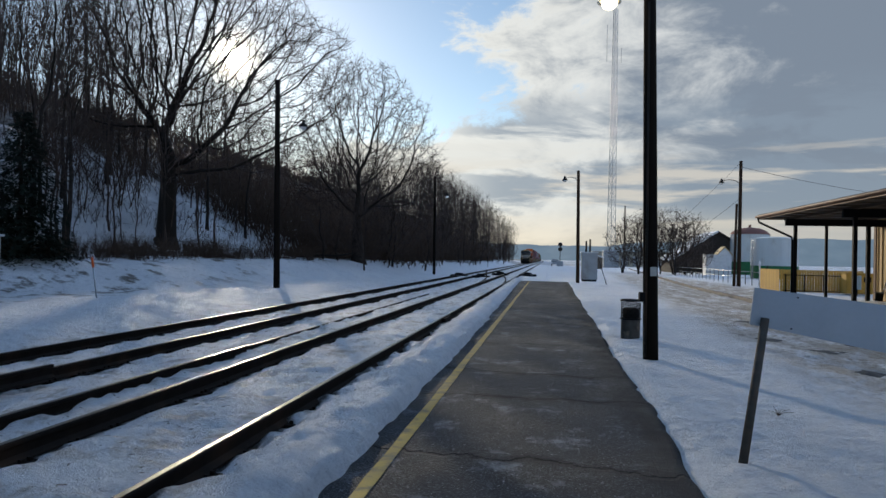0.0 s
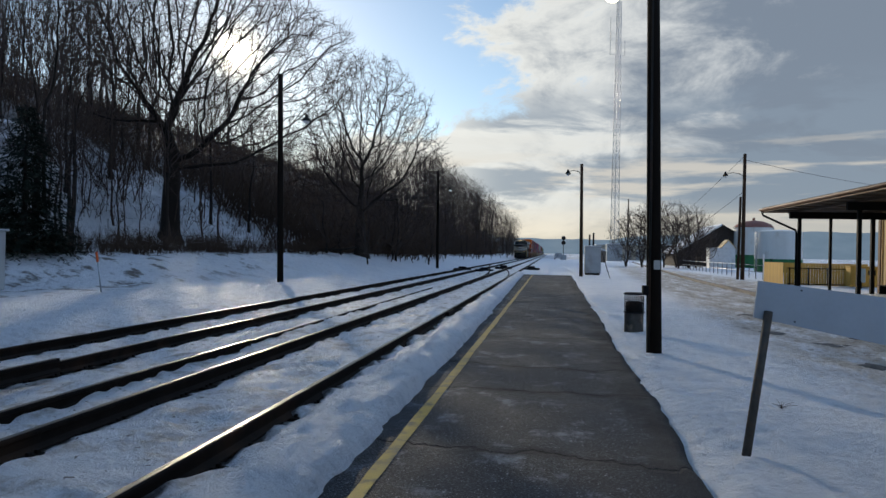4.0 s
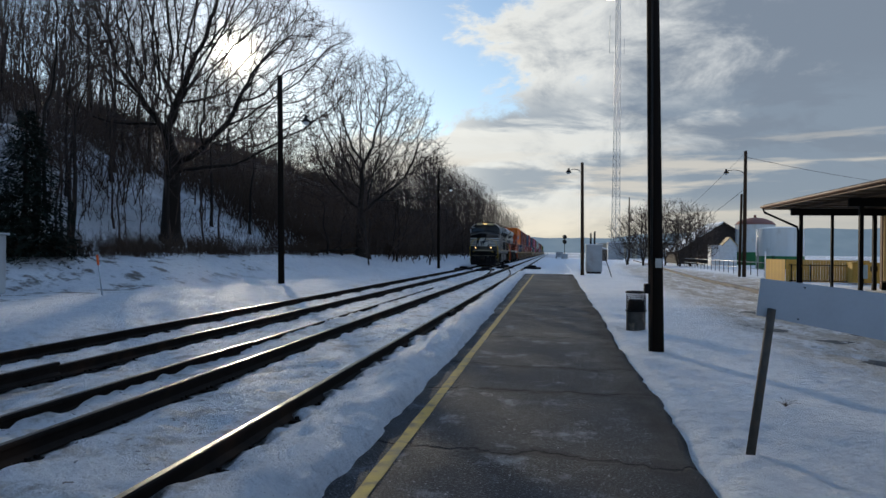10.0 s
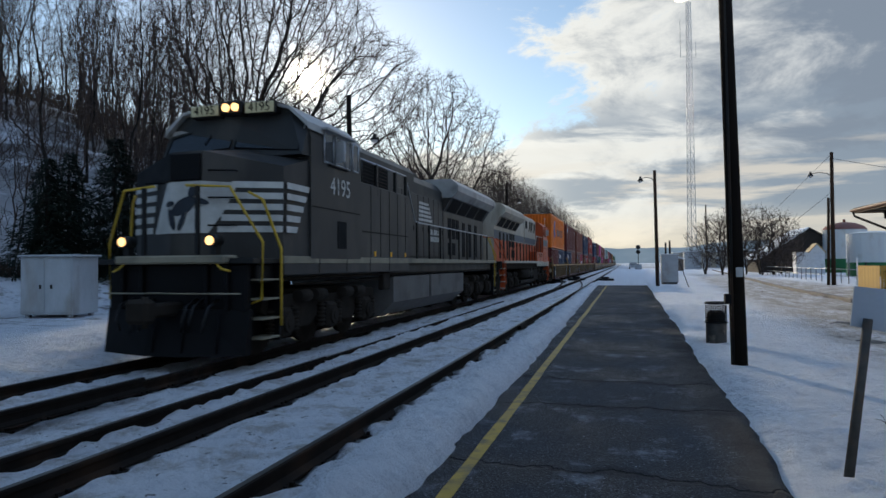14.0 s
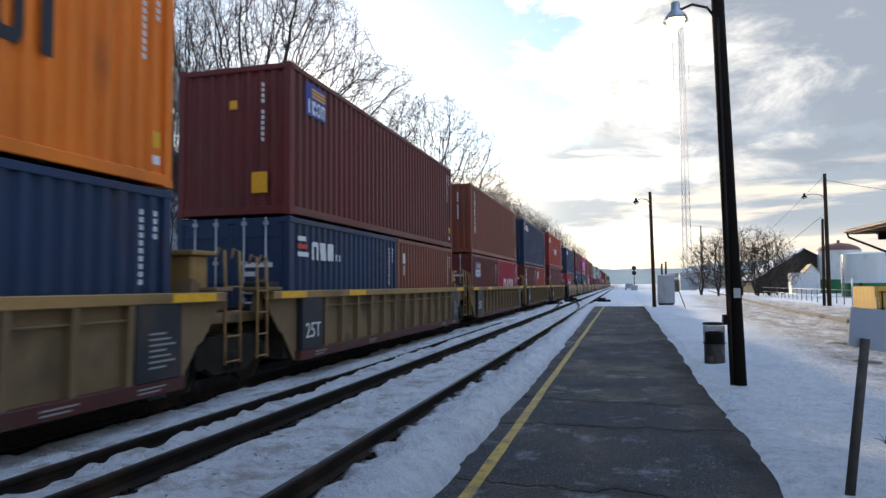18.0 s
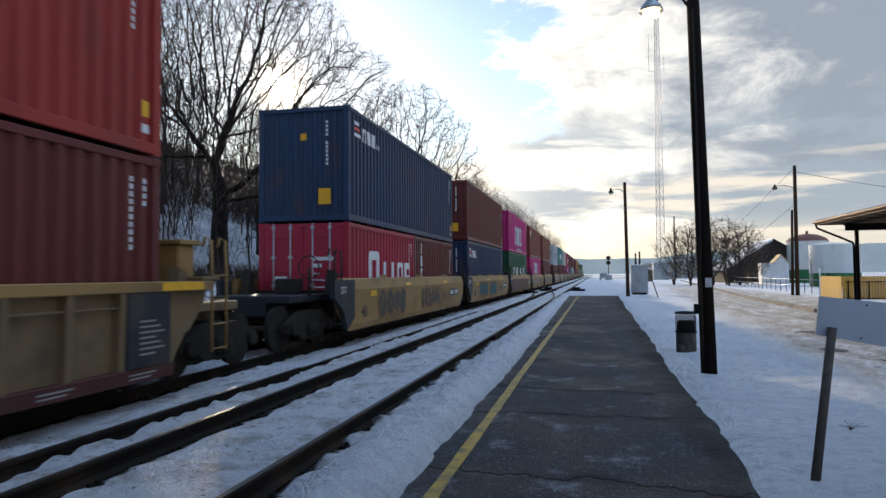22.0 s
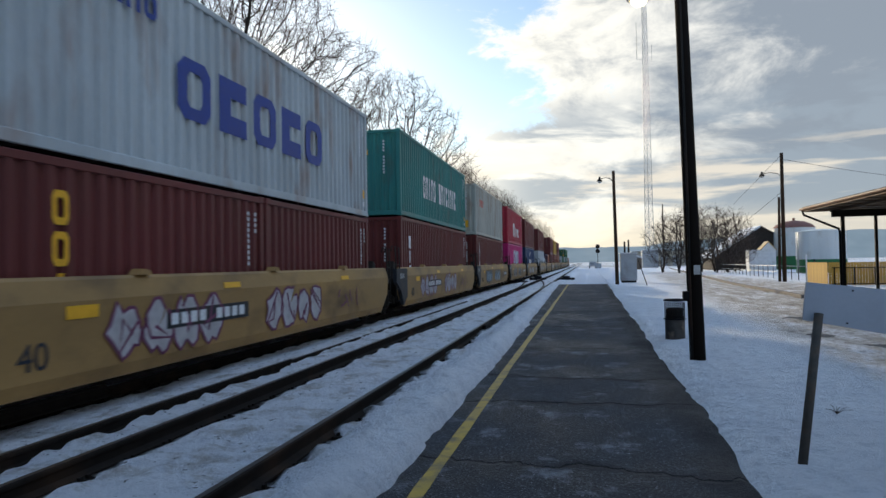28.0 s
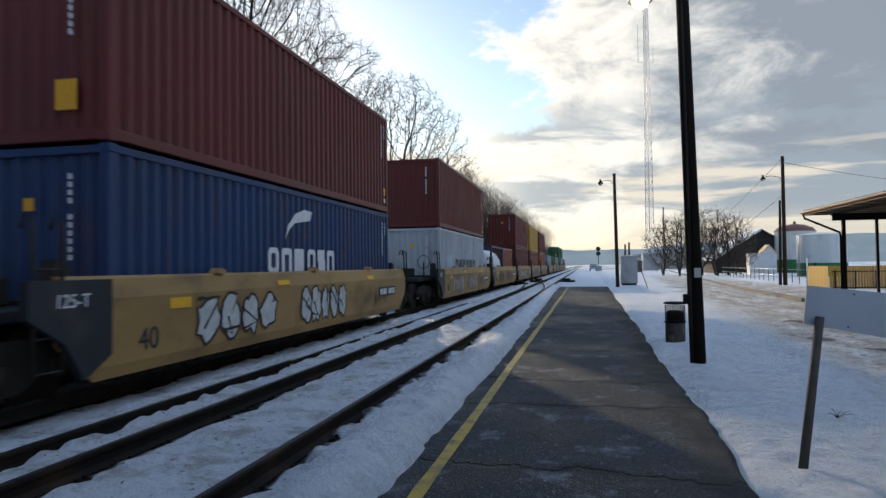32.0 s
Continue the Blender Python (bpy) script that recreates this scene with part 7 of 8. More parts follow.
def utility_pole(x, y, h, r, label, lamp=None, lean=(0, 0), name="utility_pole", lit=False, z0=None):
    z = float(ground_z(x, y)) if z0 is None else z0
    th = thing(name, pose(x, y, z - .05), label, "utility pole" if lamp is None else "street lamp", "poles along the railway")
    pts = [(lean[0] * f, lean[1] * f, h * f) for f in (0, .33, .66, 1)]
    part("pole", Mesh().tube(pts, [r, r * .93, r * .86, r * .78], 12), M["pole"] if lit or x < 0 else M["pole_warm"], th)
    if lamp:
        lx, ly, lz, az = lamp    # reach, offset, height, drop
        t = Vector(pts[-1])
        bx, by = lean[0] * lz / h, lean[1] * lz / h
        arm = [(bx, by, lz - .25), (bx + lx * .25, by + ly * .25, lz + .02), (bx + lx * .6, by + ly * .6, lz + .10), (bx + lx * .9, by + ly * .9, lz + .03)]
        part("arm", Mesh().tube(arm, .022, 7), M["steel_dark"], th, "curved steel arm")
        hx, hy, hz = bx + lx, by + ly, lz - .05
        hd = Mesh()
        prof = [(.03, .22), (.07, .21), (.08, .08), (.17, -.02), (.20, -.10), (.19, -.10), (.06, .0)]
        hd.grid([[(hx + rr * math.cos(6.2832 * k / 14), hy + rr * math.sin(6.2832 * k / 14), hz + zz) for k in range(15)] for rr, zz in prof], True)
        part("lamp_head", hd, M["galv"] if lit else M["steel_dark"], th, "bell-shaped metal lamp head")
        gl = Mesh()
        prof = [(.14, -.09), (.13, -.15), (.09, -.20), (.02, -.22)]
        gl.grid([[(hx + rr * math.cos(6.2832 * k / 14), hy + rr * math.sin(6.2832 * k / 14), hz + zz) for k in range(15)] for rr, zz in prof], True)
        part("lamp_glass", gl, M["lamp"] if lit else M["white_paint"], th, "glowing warm lamp glass" if lit else "unlit glass refractor")
    return th


P1 = utility_pole(1.74, 11.36, 6.9, .125, "dark creosoted wooden lamp post with a lit lamp beside the platform", (-.66, 0, 6.2, 0), (-.14, .0), "street_lamp", True, 0.02)
part("conduit", Mesh().tube([(-.10, -.08, .1), (-.11, -.09, 2.5), (-.14, -.08, 6.0)], .025, 6), M["steel_dark"], P1)
part("meter_box", Mesh().box(-.21, -.11, -.10, .06, 1.02, 1.18, .01), M["black"], P1)
part("tag", Mesh().box(-.05, .05, -.135, -.125, 1.45, 1.6), M["galv"], P1)
utility_pole(2.2, 47.5, 8.05, .13, "wooden lamp post with an unlit lamp past the platform end", (-.95, 0, 7.5, 0), (-.1, 0), "street_lamp", False, 0.0)
utility_pole(14.15, 51.9, 9.4, .15, "tall wooden lamp post beside the yard fence", (-1.35, 0, 7.9, 0), (.02, 0), "street_lamp", False, 0.0)
part_pole = utility_pole(13.85, 52.0, 6.2, .11, "shorter wooden pole strapped beside a lamp post", None, (.1, 0), z0=0.0)
utility_pole(-11.7, 27.5, 9.2, .14, "weathered wooden lamp post across the tracks", (1.2, 0, 7.25, 0), (-.2, 0), "street_lamp")
utility_pole(-9.9, 58, 8.8, .13, "weathered wooden lamp post far along the tracks", (1.1, 0, 7.2, 0), (-.1, 0), "street_lamp")
utility_pole(16.9, 150, 14.0, .16, "thin wooden pole far beyond the yard", None, (0, 0), z0=0.0)
# wires
M["wire"] = material("black_wire", (.02, .02, .02), .6)
for a_, b_, sag in (((14.15, 51.9, 8.9), (60, 95, 10.5), 1.0), ((14.15, 51.9, 9.2), (11.5, 96, 1.5), .4), ((14.1, 51.9, 6.5), (10.3, 78, .1), .1)):
    pts_ = [tuple(Vector(a_).lerp(Vector(b_), f / 12) - Vector((0, 0, sag * 4 * (f / 12) * (1 - f / 12)))) for f in range(13)]
    w_ = part("overhead_wire", Mesh().tube(pts_, .016, 4), M["wire"])
    tagged(w_, "thin black wire running from a lamp post", "wire", "wires at the yard")

M["sign_post"] = material("rusty_grey_steel_post", (.065, .058, .05), .75, 0, .35, 12, 50, .001, 60, (.10, .06, .035), .4, 8)
# sign seen from its unlettered side, on a leaning post
sg = thing("sign", pose(1.64, 5.84, 0.03), "large blank grey sign board on a leaning steel post", "sign", "")
part("post", Mesh().tube([(0, 0, -.15), (.23, .2, 1.16)], [.038, .036], 8), M["sign_post"], sg)
bd = Mesh()
x0_, x1_ = .155, 1.75
bd.add([(x0_ - .035, .25, 1.10), (x1_, .16, .80), (x1_, .16, 1.24), (x0_, .25, 1.42), (x0_ - .035, .27, 1.10), (x1_, .18, .80), (x1_, .18, 1.24), (x0_, .27, 1.42)],
       [(0, 1, 2, 3), (7, 6, 5, 4), (0, 4, 5, 1), (1, 5, 6, 2), (2, 6, 7, 3), (3, 7, 4, 0)])
part("board", bd, M["sign_back"], sg)
for bx_, bz_ in ((.50, 1.345), (.72, 1.32), (1.0, 1.285), (1.3, 1.25), (.45, 1.075), (.7, 1.02)):
    part("bolt", Mesh().tube([(bx_, .235, bz_), (bx_, .225, bz_)], .008, 6), M["black"], sg)
part("second_post", Mesh().tube([(1.45, .25, -.1), (1.60, .2, 1.2)], .032, 8), M["steel_dark"], sg)

# litter bin
bn_ = thing("litter_bin", pose(1.80, 14.55, -.05) @ Matrix.Diagonal((1, 1, 1.12, 1)), "dented round metal mesh litter bin on the snow", "litter bin")
bb = Mesh()
n_ = 24
bb.grid([[(.20 * math.cos(6.2832 * k / n_), .20 * math.sin(6.2832 * k / n_), z) for k in range(n_ + 1)] for z in (0, .42)], True)
part("lower_body", bb, material("scuffed_bin_steel", (.07, .065, .06), .45, .5, .4, 6, 40, .004, 12, (.30, .24, .18), .3, 6), bn_)
ms = Mesh()
for k in range(30):
    a = 6.2832 * k / 30
    ms.tube([(.20 * math.cos(a), .20 * math.sin(a), .42), (.20 * math.cos(a), .20 * math.sin(a), .74)], .004, 4)
for k in range(9):
    z = .44 + .036 * k
    ms.tube([(.20 * math.cos(6.2832 * j / n_), .20 * math.sin(6.2832 * j / n_), z) for j in range(n_ + 1)], .004, 4)
part("mesh", ms, M["steel_dark"], bn_)
for z, r in ((.0, .21), (.41, .212), (.755, .215)):
    part("hoop", Mesh().tube([(r * math.cos(6.2832 * j / n_), r * math.sin(6.2832 * j / n_), z + .02) for j in range(n_ + 1)], .014, 6), M["black"], bn_)
part("lid_ring", Mesh().grid([[(r * math.cos(6.2832 * k / n_), r * math.sin(6.2832 * k / n_), z) for k in range(n_ + 1)] for r, z in ((.21, .76), (.2, .80), (.1, .80), (.1, .77))], True), M["black"], bn_)
part("bag", Mesh().grid([[(r * math.cos(6.2832 * k / n_), r * math.sin(6.2832 * k / n_), z + .02 * math.sin(k * 2.1)) for k in range(n_ + 1)] for r, z in ((.18, .44), (.17, .6), (.1, .63), (.01, .62))], True), M["black"], bn_, "dark bin bag")

# marker stake
sk = thing("marker_stake", pose(-13.8, 18.6, float(ground_z(-13.8, 18.6)) - .05, 2, -4, 0), "thin leaning survey stake with an orange top", "stake")
part("shaft", Mesh().tube([(0, 0, 0), (-.06, 0, 1.0)], .022, 6), M["galv"], sk)
part("tip", Mesh().tube([(-.06, 0, 1.0), (-.08, 0, 1.32)], .035, 6), material("orange_plastic", (.70, .12, .02), .5), sk)

# equipment hut beside the main line
M["hut_paint"] = material("weathered_pale_grey_paint", (.44, .46, .47), .6, 0, .18, 1.5, 25, dirt=(.24, .20, .15), dirt_amt=.3, stretch=(1, 1, .4))
ht = thing("equipment_cabinet", pose(-16.7, 16.5, float(ground_z(-16.7, 16.5)) - .13, 0, 0, 8), "white painted trackside equipment cabinet on short legs", "cabinet")
part("body", Mesh().box(-.85, .85, -.6, .6, .22, 1.95, .02), M["hut_paint"], ht)
part("roof", Mesh().box(-.92, .92, -.67, .67, 1.95, 2.02, .02), M["hut_paint"], ht)
for x_ in (-.43, .43):
    d_ = part("door", Mesh().box(x_ - .38, x_ + .38, -.625, -.60, .30, 1.88, .01), M["hut_paint"], ht)
    part("handle", Mesh().box(x_ - .02 - .25 * (1 if x_ > 0 else -1), x_ + .05 - .25 * (1 if x_ > 0 else -1), -.655, -.625, 1.0, 1.12, .01), M["steel_dark"], d_)
for x_ in (-.7, .7):
    for y_ in (-.45, .45):
        part("leg", Mesh().box(x_ - .06, x_ + .06, y_ - .06, y_ + .06, -.1, .24), M["galv"], ht)

# cabinet, pipes and leaning bar at the platform's end
cb = thing("signal_cabinet", pose(3.35, 53.6, 0.0), "pale grey upright signal cabinet beside a lamp post", "cabinet")
part("body", Mesh().box(-.62, .62, -.45, .45, .15, 2.25, .02), M["grey_paint"], cb)
part("roof", Mesh().box(-.68, .68, -.5, .5, 2.25, 2.33, .02), M["white_paint"], cb)
part("door", Mesh().box(-.5, .5, -.475, -.45, .25, 2.15, .01), M["grey_paint"], cb)
part("plinth", Mesh().box(-.55, .55, -.4, .4, 0, .15), M["steel_dark"], cb)
for x_, h_ in ((-.25, 3.2), (.05, 3.35)):
    part("vent_pipe", Mesh().tube([(x_, 0, 2.3), (x_, 0, h_)], .07, 8), M["steel_dark"], cb)
lb = part("leaning_bar", Mesh().tube([(0, 0, 0), (-.55, .2, 1.75)], .03, 6), M["steel_dark"], None, at=pose(4.15, 47.0, 0))
tagged(lb, "thin dark steel bar leaning in the snow", "bar")

# loose rails and switch gear
def loose_rail(x, y0, y1, z, label, turn=0.0):
    r = part("loose_rail", Mesh().prism(rail_profile(0, 0), "y", 0, y1 - y0), M["rail"], None, at=pose(x, y0, z, 0, 0, turn))
    part("rail_head", Mesh().box(-.024, .024, 0, y1 - y0, .001, .003), M["rail_head"], r, "worn top of the rail")
    return tagged(r, label, "rail", "spare rails")


loose_rail(-4.80, -12, 10.2, .125, "spare rusty rail lying in the snow between the tracks", .1)
loose_rail(-4.93, -12, 28.0, .065, "long rusty rail lying beside the siding track", .1)
loose_rail(T2 + .752 + .3, -6, 7.4, .20, "short rusty rail lying against the main line")
for x_, y_, l_ in ((-7.9, 60, "dark switch heater duct beside the main line"), (-1.7, 62, "dark switch machine in the snow beside the siding"), (-4.4, 64, "dark switch plates between the tracks"), (-5.6, 57, "black switch rod housing between the tracks")):
    sm = part("switch_machine", Mesh().box(-.8, .8, -.4, .4, 0, .22, .06).box(-.35, .35, -.25, .25, .2, .38, .05), M["black"], None, at=pose(x_, y_, float(ground_z(x_, y_)) - .03))
    tagged(sm, l_, "switch machine", "switch gear")
# turnout: the curved rails between the two tracks
def turnout():
    th = thing("turnout", None, "curved crossover rails linking the two tracks", "railway turnout", kind="structure")
    for off in (-.752, .752):
        rows = [[] for _ in rail_profile(0, 0)]
        g = Mesh()
        ys = np.linspace(36, 96, 40)
        rings = []
        for y in ys:
            f = float(step(36, 96, y))
            x = T1 + (T2 - T1) * f + off
            z = Z1 + (Z2 - Z1) * f
            rings.append([(px, float(y), pz) for px, pz in rail_profile(x, z - .002) + rail_profile(x, z - .002)[:1]])
        g.grid(rings)
        part("rail", g, M["rail"], th)


turnout()
jb = part("joint_bar", Mesh().box(-.05, .05, -.5, .5, -.1, .0, .01), M["rail"], None, at=pose(T1 + .80, 16.4, Z1 - .02))
tagged(jb, "bolted steel joint bar on the siding rail", "joint bar")

# ---- station canopy, yard and distance ----
M["roof_brown"] = material("brown_painted_fascia", (.13, .07, .04), .6, 0, .2, 3, 30)
M["shingle"] = material("snow_dusted_shingles", (.085, .07, .06), .85, 0, .35, 3, 30, .006, 15, (.75, .77, .8), .4, .8)
M["soffit"] = material("dark_brown_soffit_boards", (.07, .05, .035), .7, 0, .25, 3, 30)
M["siding"] = material("tan_painted_siding", (.50, .36, .17), .6, 0, .15, 2, 30)
M["fence_yellow"] = material("yellow_stained_boards", (.55, .34, .07), .65, 0, .25, 4, 30, rand=.12, stretch=(1, 1, .2))
M["concrete"] = material("old_concrete", (.22, .20, .18), .9, 0, .3, 2, 30, .004, 20)
M["tank_white"] = material("white_tank_paint", (.66, .67, .66), .5, 0, .12, .5, 12, dirt=(.35, .28, .2), dirt_amt=.15, stretch=(1, 1, .3))
M["tank_green"] = material("green_tank_paint", (.025, .15, .055), .5, 0, .2, 1, 12)
M["dome"] = material("red_brown_dome_paint", (.22, .085, .06), .6, 0, .2, 1, 12)
M["barn"] = material("dark_barn_boards", (.035, .028, .024), .85, 0, .3, 2, 20)
M["snow_roof"] = material("snow_on_roof", (.80, .82, .85), .6, 0, .06, 1, 12, .02, 3)
M["pale_wall"] = material("pale_sheet_wall", (.50, .45, .36), .6, 0, .2, .3, 8)


def station():
    th = thing("station_canopy", None, "low hipped station canopy with dark posts and brown fascia", "canopy")
    x0, x1, y0, y1, z = 10.9, 26.0, 15.0, 36.8, 4.2
    top = [(18.4, 22.0, 4.95), (18.4, 30.0, 4.95)]
    c = [(x0, y0, z), (x1, y0, z), (x1, y1, z), (x0, y1, z)]
    rows = 16
    for k, quad in enumerate(((c[0], c[3], top[1], top[0]), (c[2], c[1], top[0], top[1]), (c[1], c[0], top[0], top[0]), (c[3], c[2], top[1], top[1]))):
        p = [Vector(q) + Vector((0, 0, .02)) for q in quad]
        slope = part("roof_slope", Mesh().add([tuple(q) for q in p] + [tuple(q - Vector((0, 0, .08))) for q in p], [(0, 1, 2, 3), (7, 6, 5, 4), (0, 4, 5, 1)]), M["shingle"], th, "snow-dusted shingle roof slope")
        if k in (0, 3):
            for r in range(rows):
                f = (r + .1) / rows
                g = (r + 1.05) / rows
                u = Vector((0, 0, .018))
                a_, b_, c_, d_ = p[0].lerp(p[3], f) + u * 2, p[1].lerp(p[2], f) + u * 2, p[1].lerp(p[2], min(g, 1)) + u, p[0].lerp(p[3], min(g, 1)) + u
                part("shingle_course", Mesh().add([tuple(a_), tuple(b_), tuple(c_), tuple(d_), tuple(a_ - u * 1.6), tuple(b_ - u * 1.6)], [(0, 1, 2, 3), (0, 4, 5, 1)]), M["shingle"], slope)
    part("soffit", Mesh().box(x0 + .06, x1 - .06, y0 + .06, y1 - .06, z - .13, z - .09), M["soffit"], th, "dark boarded soffit")
    for a_, b_ in (((x0, y0), (x0 + .05, y1)), ((x1 - .05, y0), (x1, y1)), ((x0 + .05, y0), (x1 - .05, y0 + .05)), ((x0 + .05, y1 - .05), (x1 - .05, y1))):
        part("fascia", Mesh().box(a_[0], b_[0], a_[1], b_[1], z - .19, z + .03, .006), M["roof_brown"], th, "brown painted fascia")
    part("gutter", Mesh().tube([(x0 - .05, y0, z - .04), (x0 - .05, y1, z - .06)], .065, 8), M["roof_brown"], th)
    part("downpipe", Mesh().tube([(x0 - .03, 36.6, z - .1), (x0 + .02, 36.5, z - .35), (12.05, 35.15, 3.05), (12.07, 35.1, 2.8), (12.07, 35.1, .1)], .055, 8), M["black"], th)
    for y in (35.0, 28.6, 22.2):
        part("tie_beam", Mesh().box(11.7, 16.3, y - .1, y + .1, 3.62, 3.96, .02), M["black"], th)
        for x, w in ((12.17, .075), (13.6, .06), (15.5, .085)):
            part("post", Mesh().box(x - w, x + w, y - w, y + w, -.05, 3.63, .01), M["black"], th)
    for x in (12.17, 15.5):
        part("purlin", Mesh().box(x - .09, x + .09, 15.4, 36.4, 3.95, 4.08), M["soffit"], th)
    for k in range(14):
        part("soffit_batten", Mesh().box(x0 + .2, 16.0, 16 + 1.5 * k, 16.08 + 1.5 * k, z - .17, z - .13), M["soffit"], th)
    hs_ = thing("station_building", None, "low station building with tan vertical siding under the canopy", "building")
    part("wall", Mesh().box(16.3, 25.0, 20.0, 36.0, -.05, 4.06), M["siding"], hs_)
    bat = Mesh().box(-.05, 0, -.03, .03, 0, 4.0).make("batten")
    for k in range(38):
        part("batten", clone(bat, M["siding"]), M["siding"], hs_, at=pose(16.3, 20.2 + .42 * k, 0))
    for k in range(18):
        part("batten", clone(bat, M["siding"]), M["siding"], hs_, at=pose(16.5 + .47 * k, 36.0, 0, 0, 0, -90))
    for y in (23.2, 31.0):
        w = part("window", Mesh().box(16.24, 16.32, y, y + 1.2, 1.0, 2.6), M["glass"], hs_)
        part("window_frame", Mesh().box(16.2, 16.26, y - .08, y + 1.28, .92, 1.0).box(16.2, 16.26, y - .08, y + 1.28, 2.6, 2.68).box(16.2, 16.26, y - .08, y, 1.0, 2.6).box(16.2, 16.26, y + 1.2, y + 1.28, 1.0, 2.6), M["white_paint"], w)
    part("corner_board", Mesh().box(16.22, 16.42, 35.85, 36.06, 0, 4.05), M["roof_brown"], hs_)
    bn = thing("bench", pose(15.85, 34.0, 0, 0, 0, -90), "dark slatted bench dusted with snow beside the station", "bench")
    for k in range(4):
        part("seat_slat", Mesh().box(-.8, .8, -.22 + .12 * k, -.12 + .12 * k, .43, .46), M["black"], bn)
    for k in range(3):
        part("back_slat", Mesh().box(-.8, .8, .26 + .03 * k, .29 + .03 * k, .55 + .13 * k, .65 + .13 * k), M["white_paint"], bn)
    for x in (-.7, .7):
        part("leg", Mesh().prism([(-.2, 0), (-.15, 0), (-.12, .42), (.24, .42), (.36, .95), (.31, .95), (.2, .44), (.18, 0), (.23, 0)], "x", x - .03, x + .03), M["black"], bn)
    fc = thing("board_fence", None, "yellow stained board fence with dark rails by the station", "fence")
    b = Mesh().box(0, .14, 0, .03, 0, 1.38, .006).make("board")
    for k in range(31):
        part("board", clone(b, M["fence_yellow"]), M["fence_yellow"], fc, at=pose(14.45 + .155 * k, 44.0, 0, 0, 0, 0))
    for k in range(24):
        part("board", clone(b, M["fence_yellow"]), M["fence_yellow"], fc, at=pose(14.45, 44.1 + .155 * k, 0, 0, 0, 90))
    for z in (.05, 1.02):
        part("rail", Mesh().box(14.6, 19.4, 43.86, 43.92, z, z + .05), M["black"], fc)
    for k in range(5):
        part("post", Mesh().box(14.7 + 1.1 * k, 14.76 + 1.1 * k, 43.84, 43.9, 0, 1.1), M["black"], fc)
    bx = thing("equipment_box", pose(18.3, 42.6, 0), "yellow equipment box with a dark notice beside the fence", "box")
    part("body", Mesh().box(-.75, .75, -.35, .35, .05, 1.2, .03), M["fence_yellow"], bx)
    part("lid", Mesh().box(-.8, .8, -.4, .4, 1.2, 1.28, .02), M["fence_yellow"], bx)
    part("notice", Mesh().box(.2, .6, -.365, -.352, .75, 1.05), M["black"], bx)
    ms = thing("notice_stand", pose(17.6, 41.0, 0), "pale blue upright notice stand", "sign")
    part("panel", Mesh().box(-.22, .22, -.03, .03, .35, 1.15, .02), M["mark_pale"], ms)
    part("leg", Mesh().tube([(0, 0, 0), (0, 0, .4)], .03, 6), M["black"], ms)


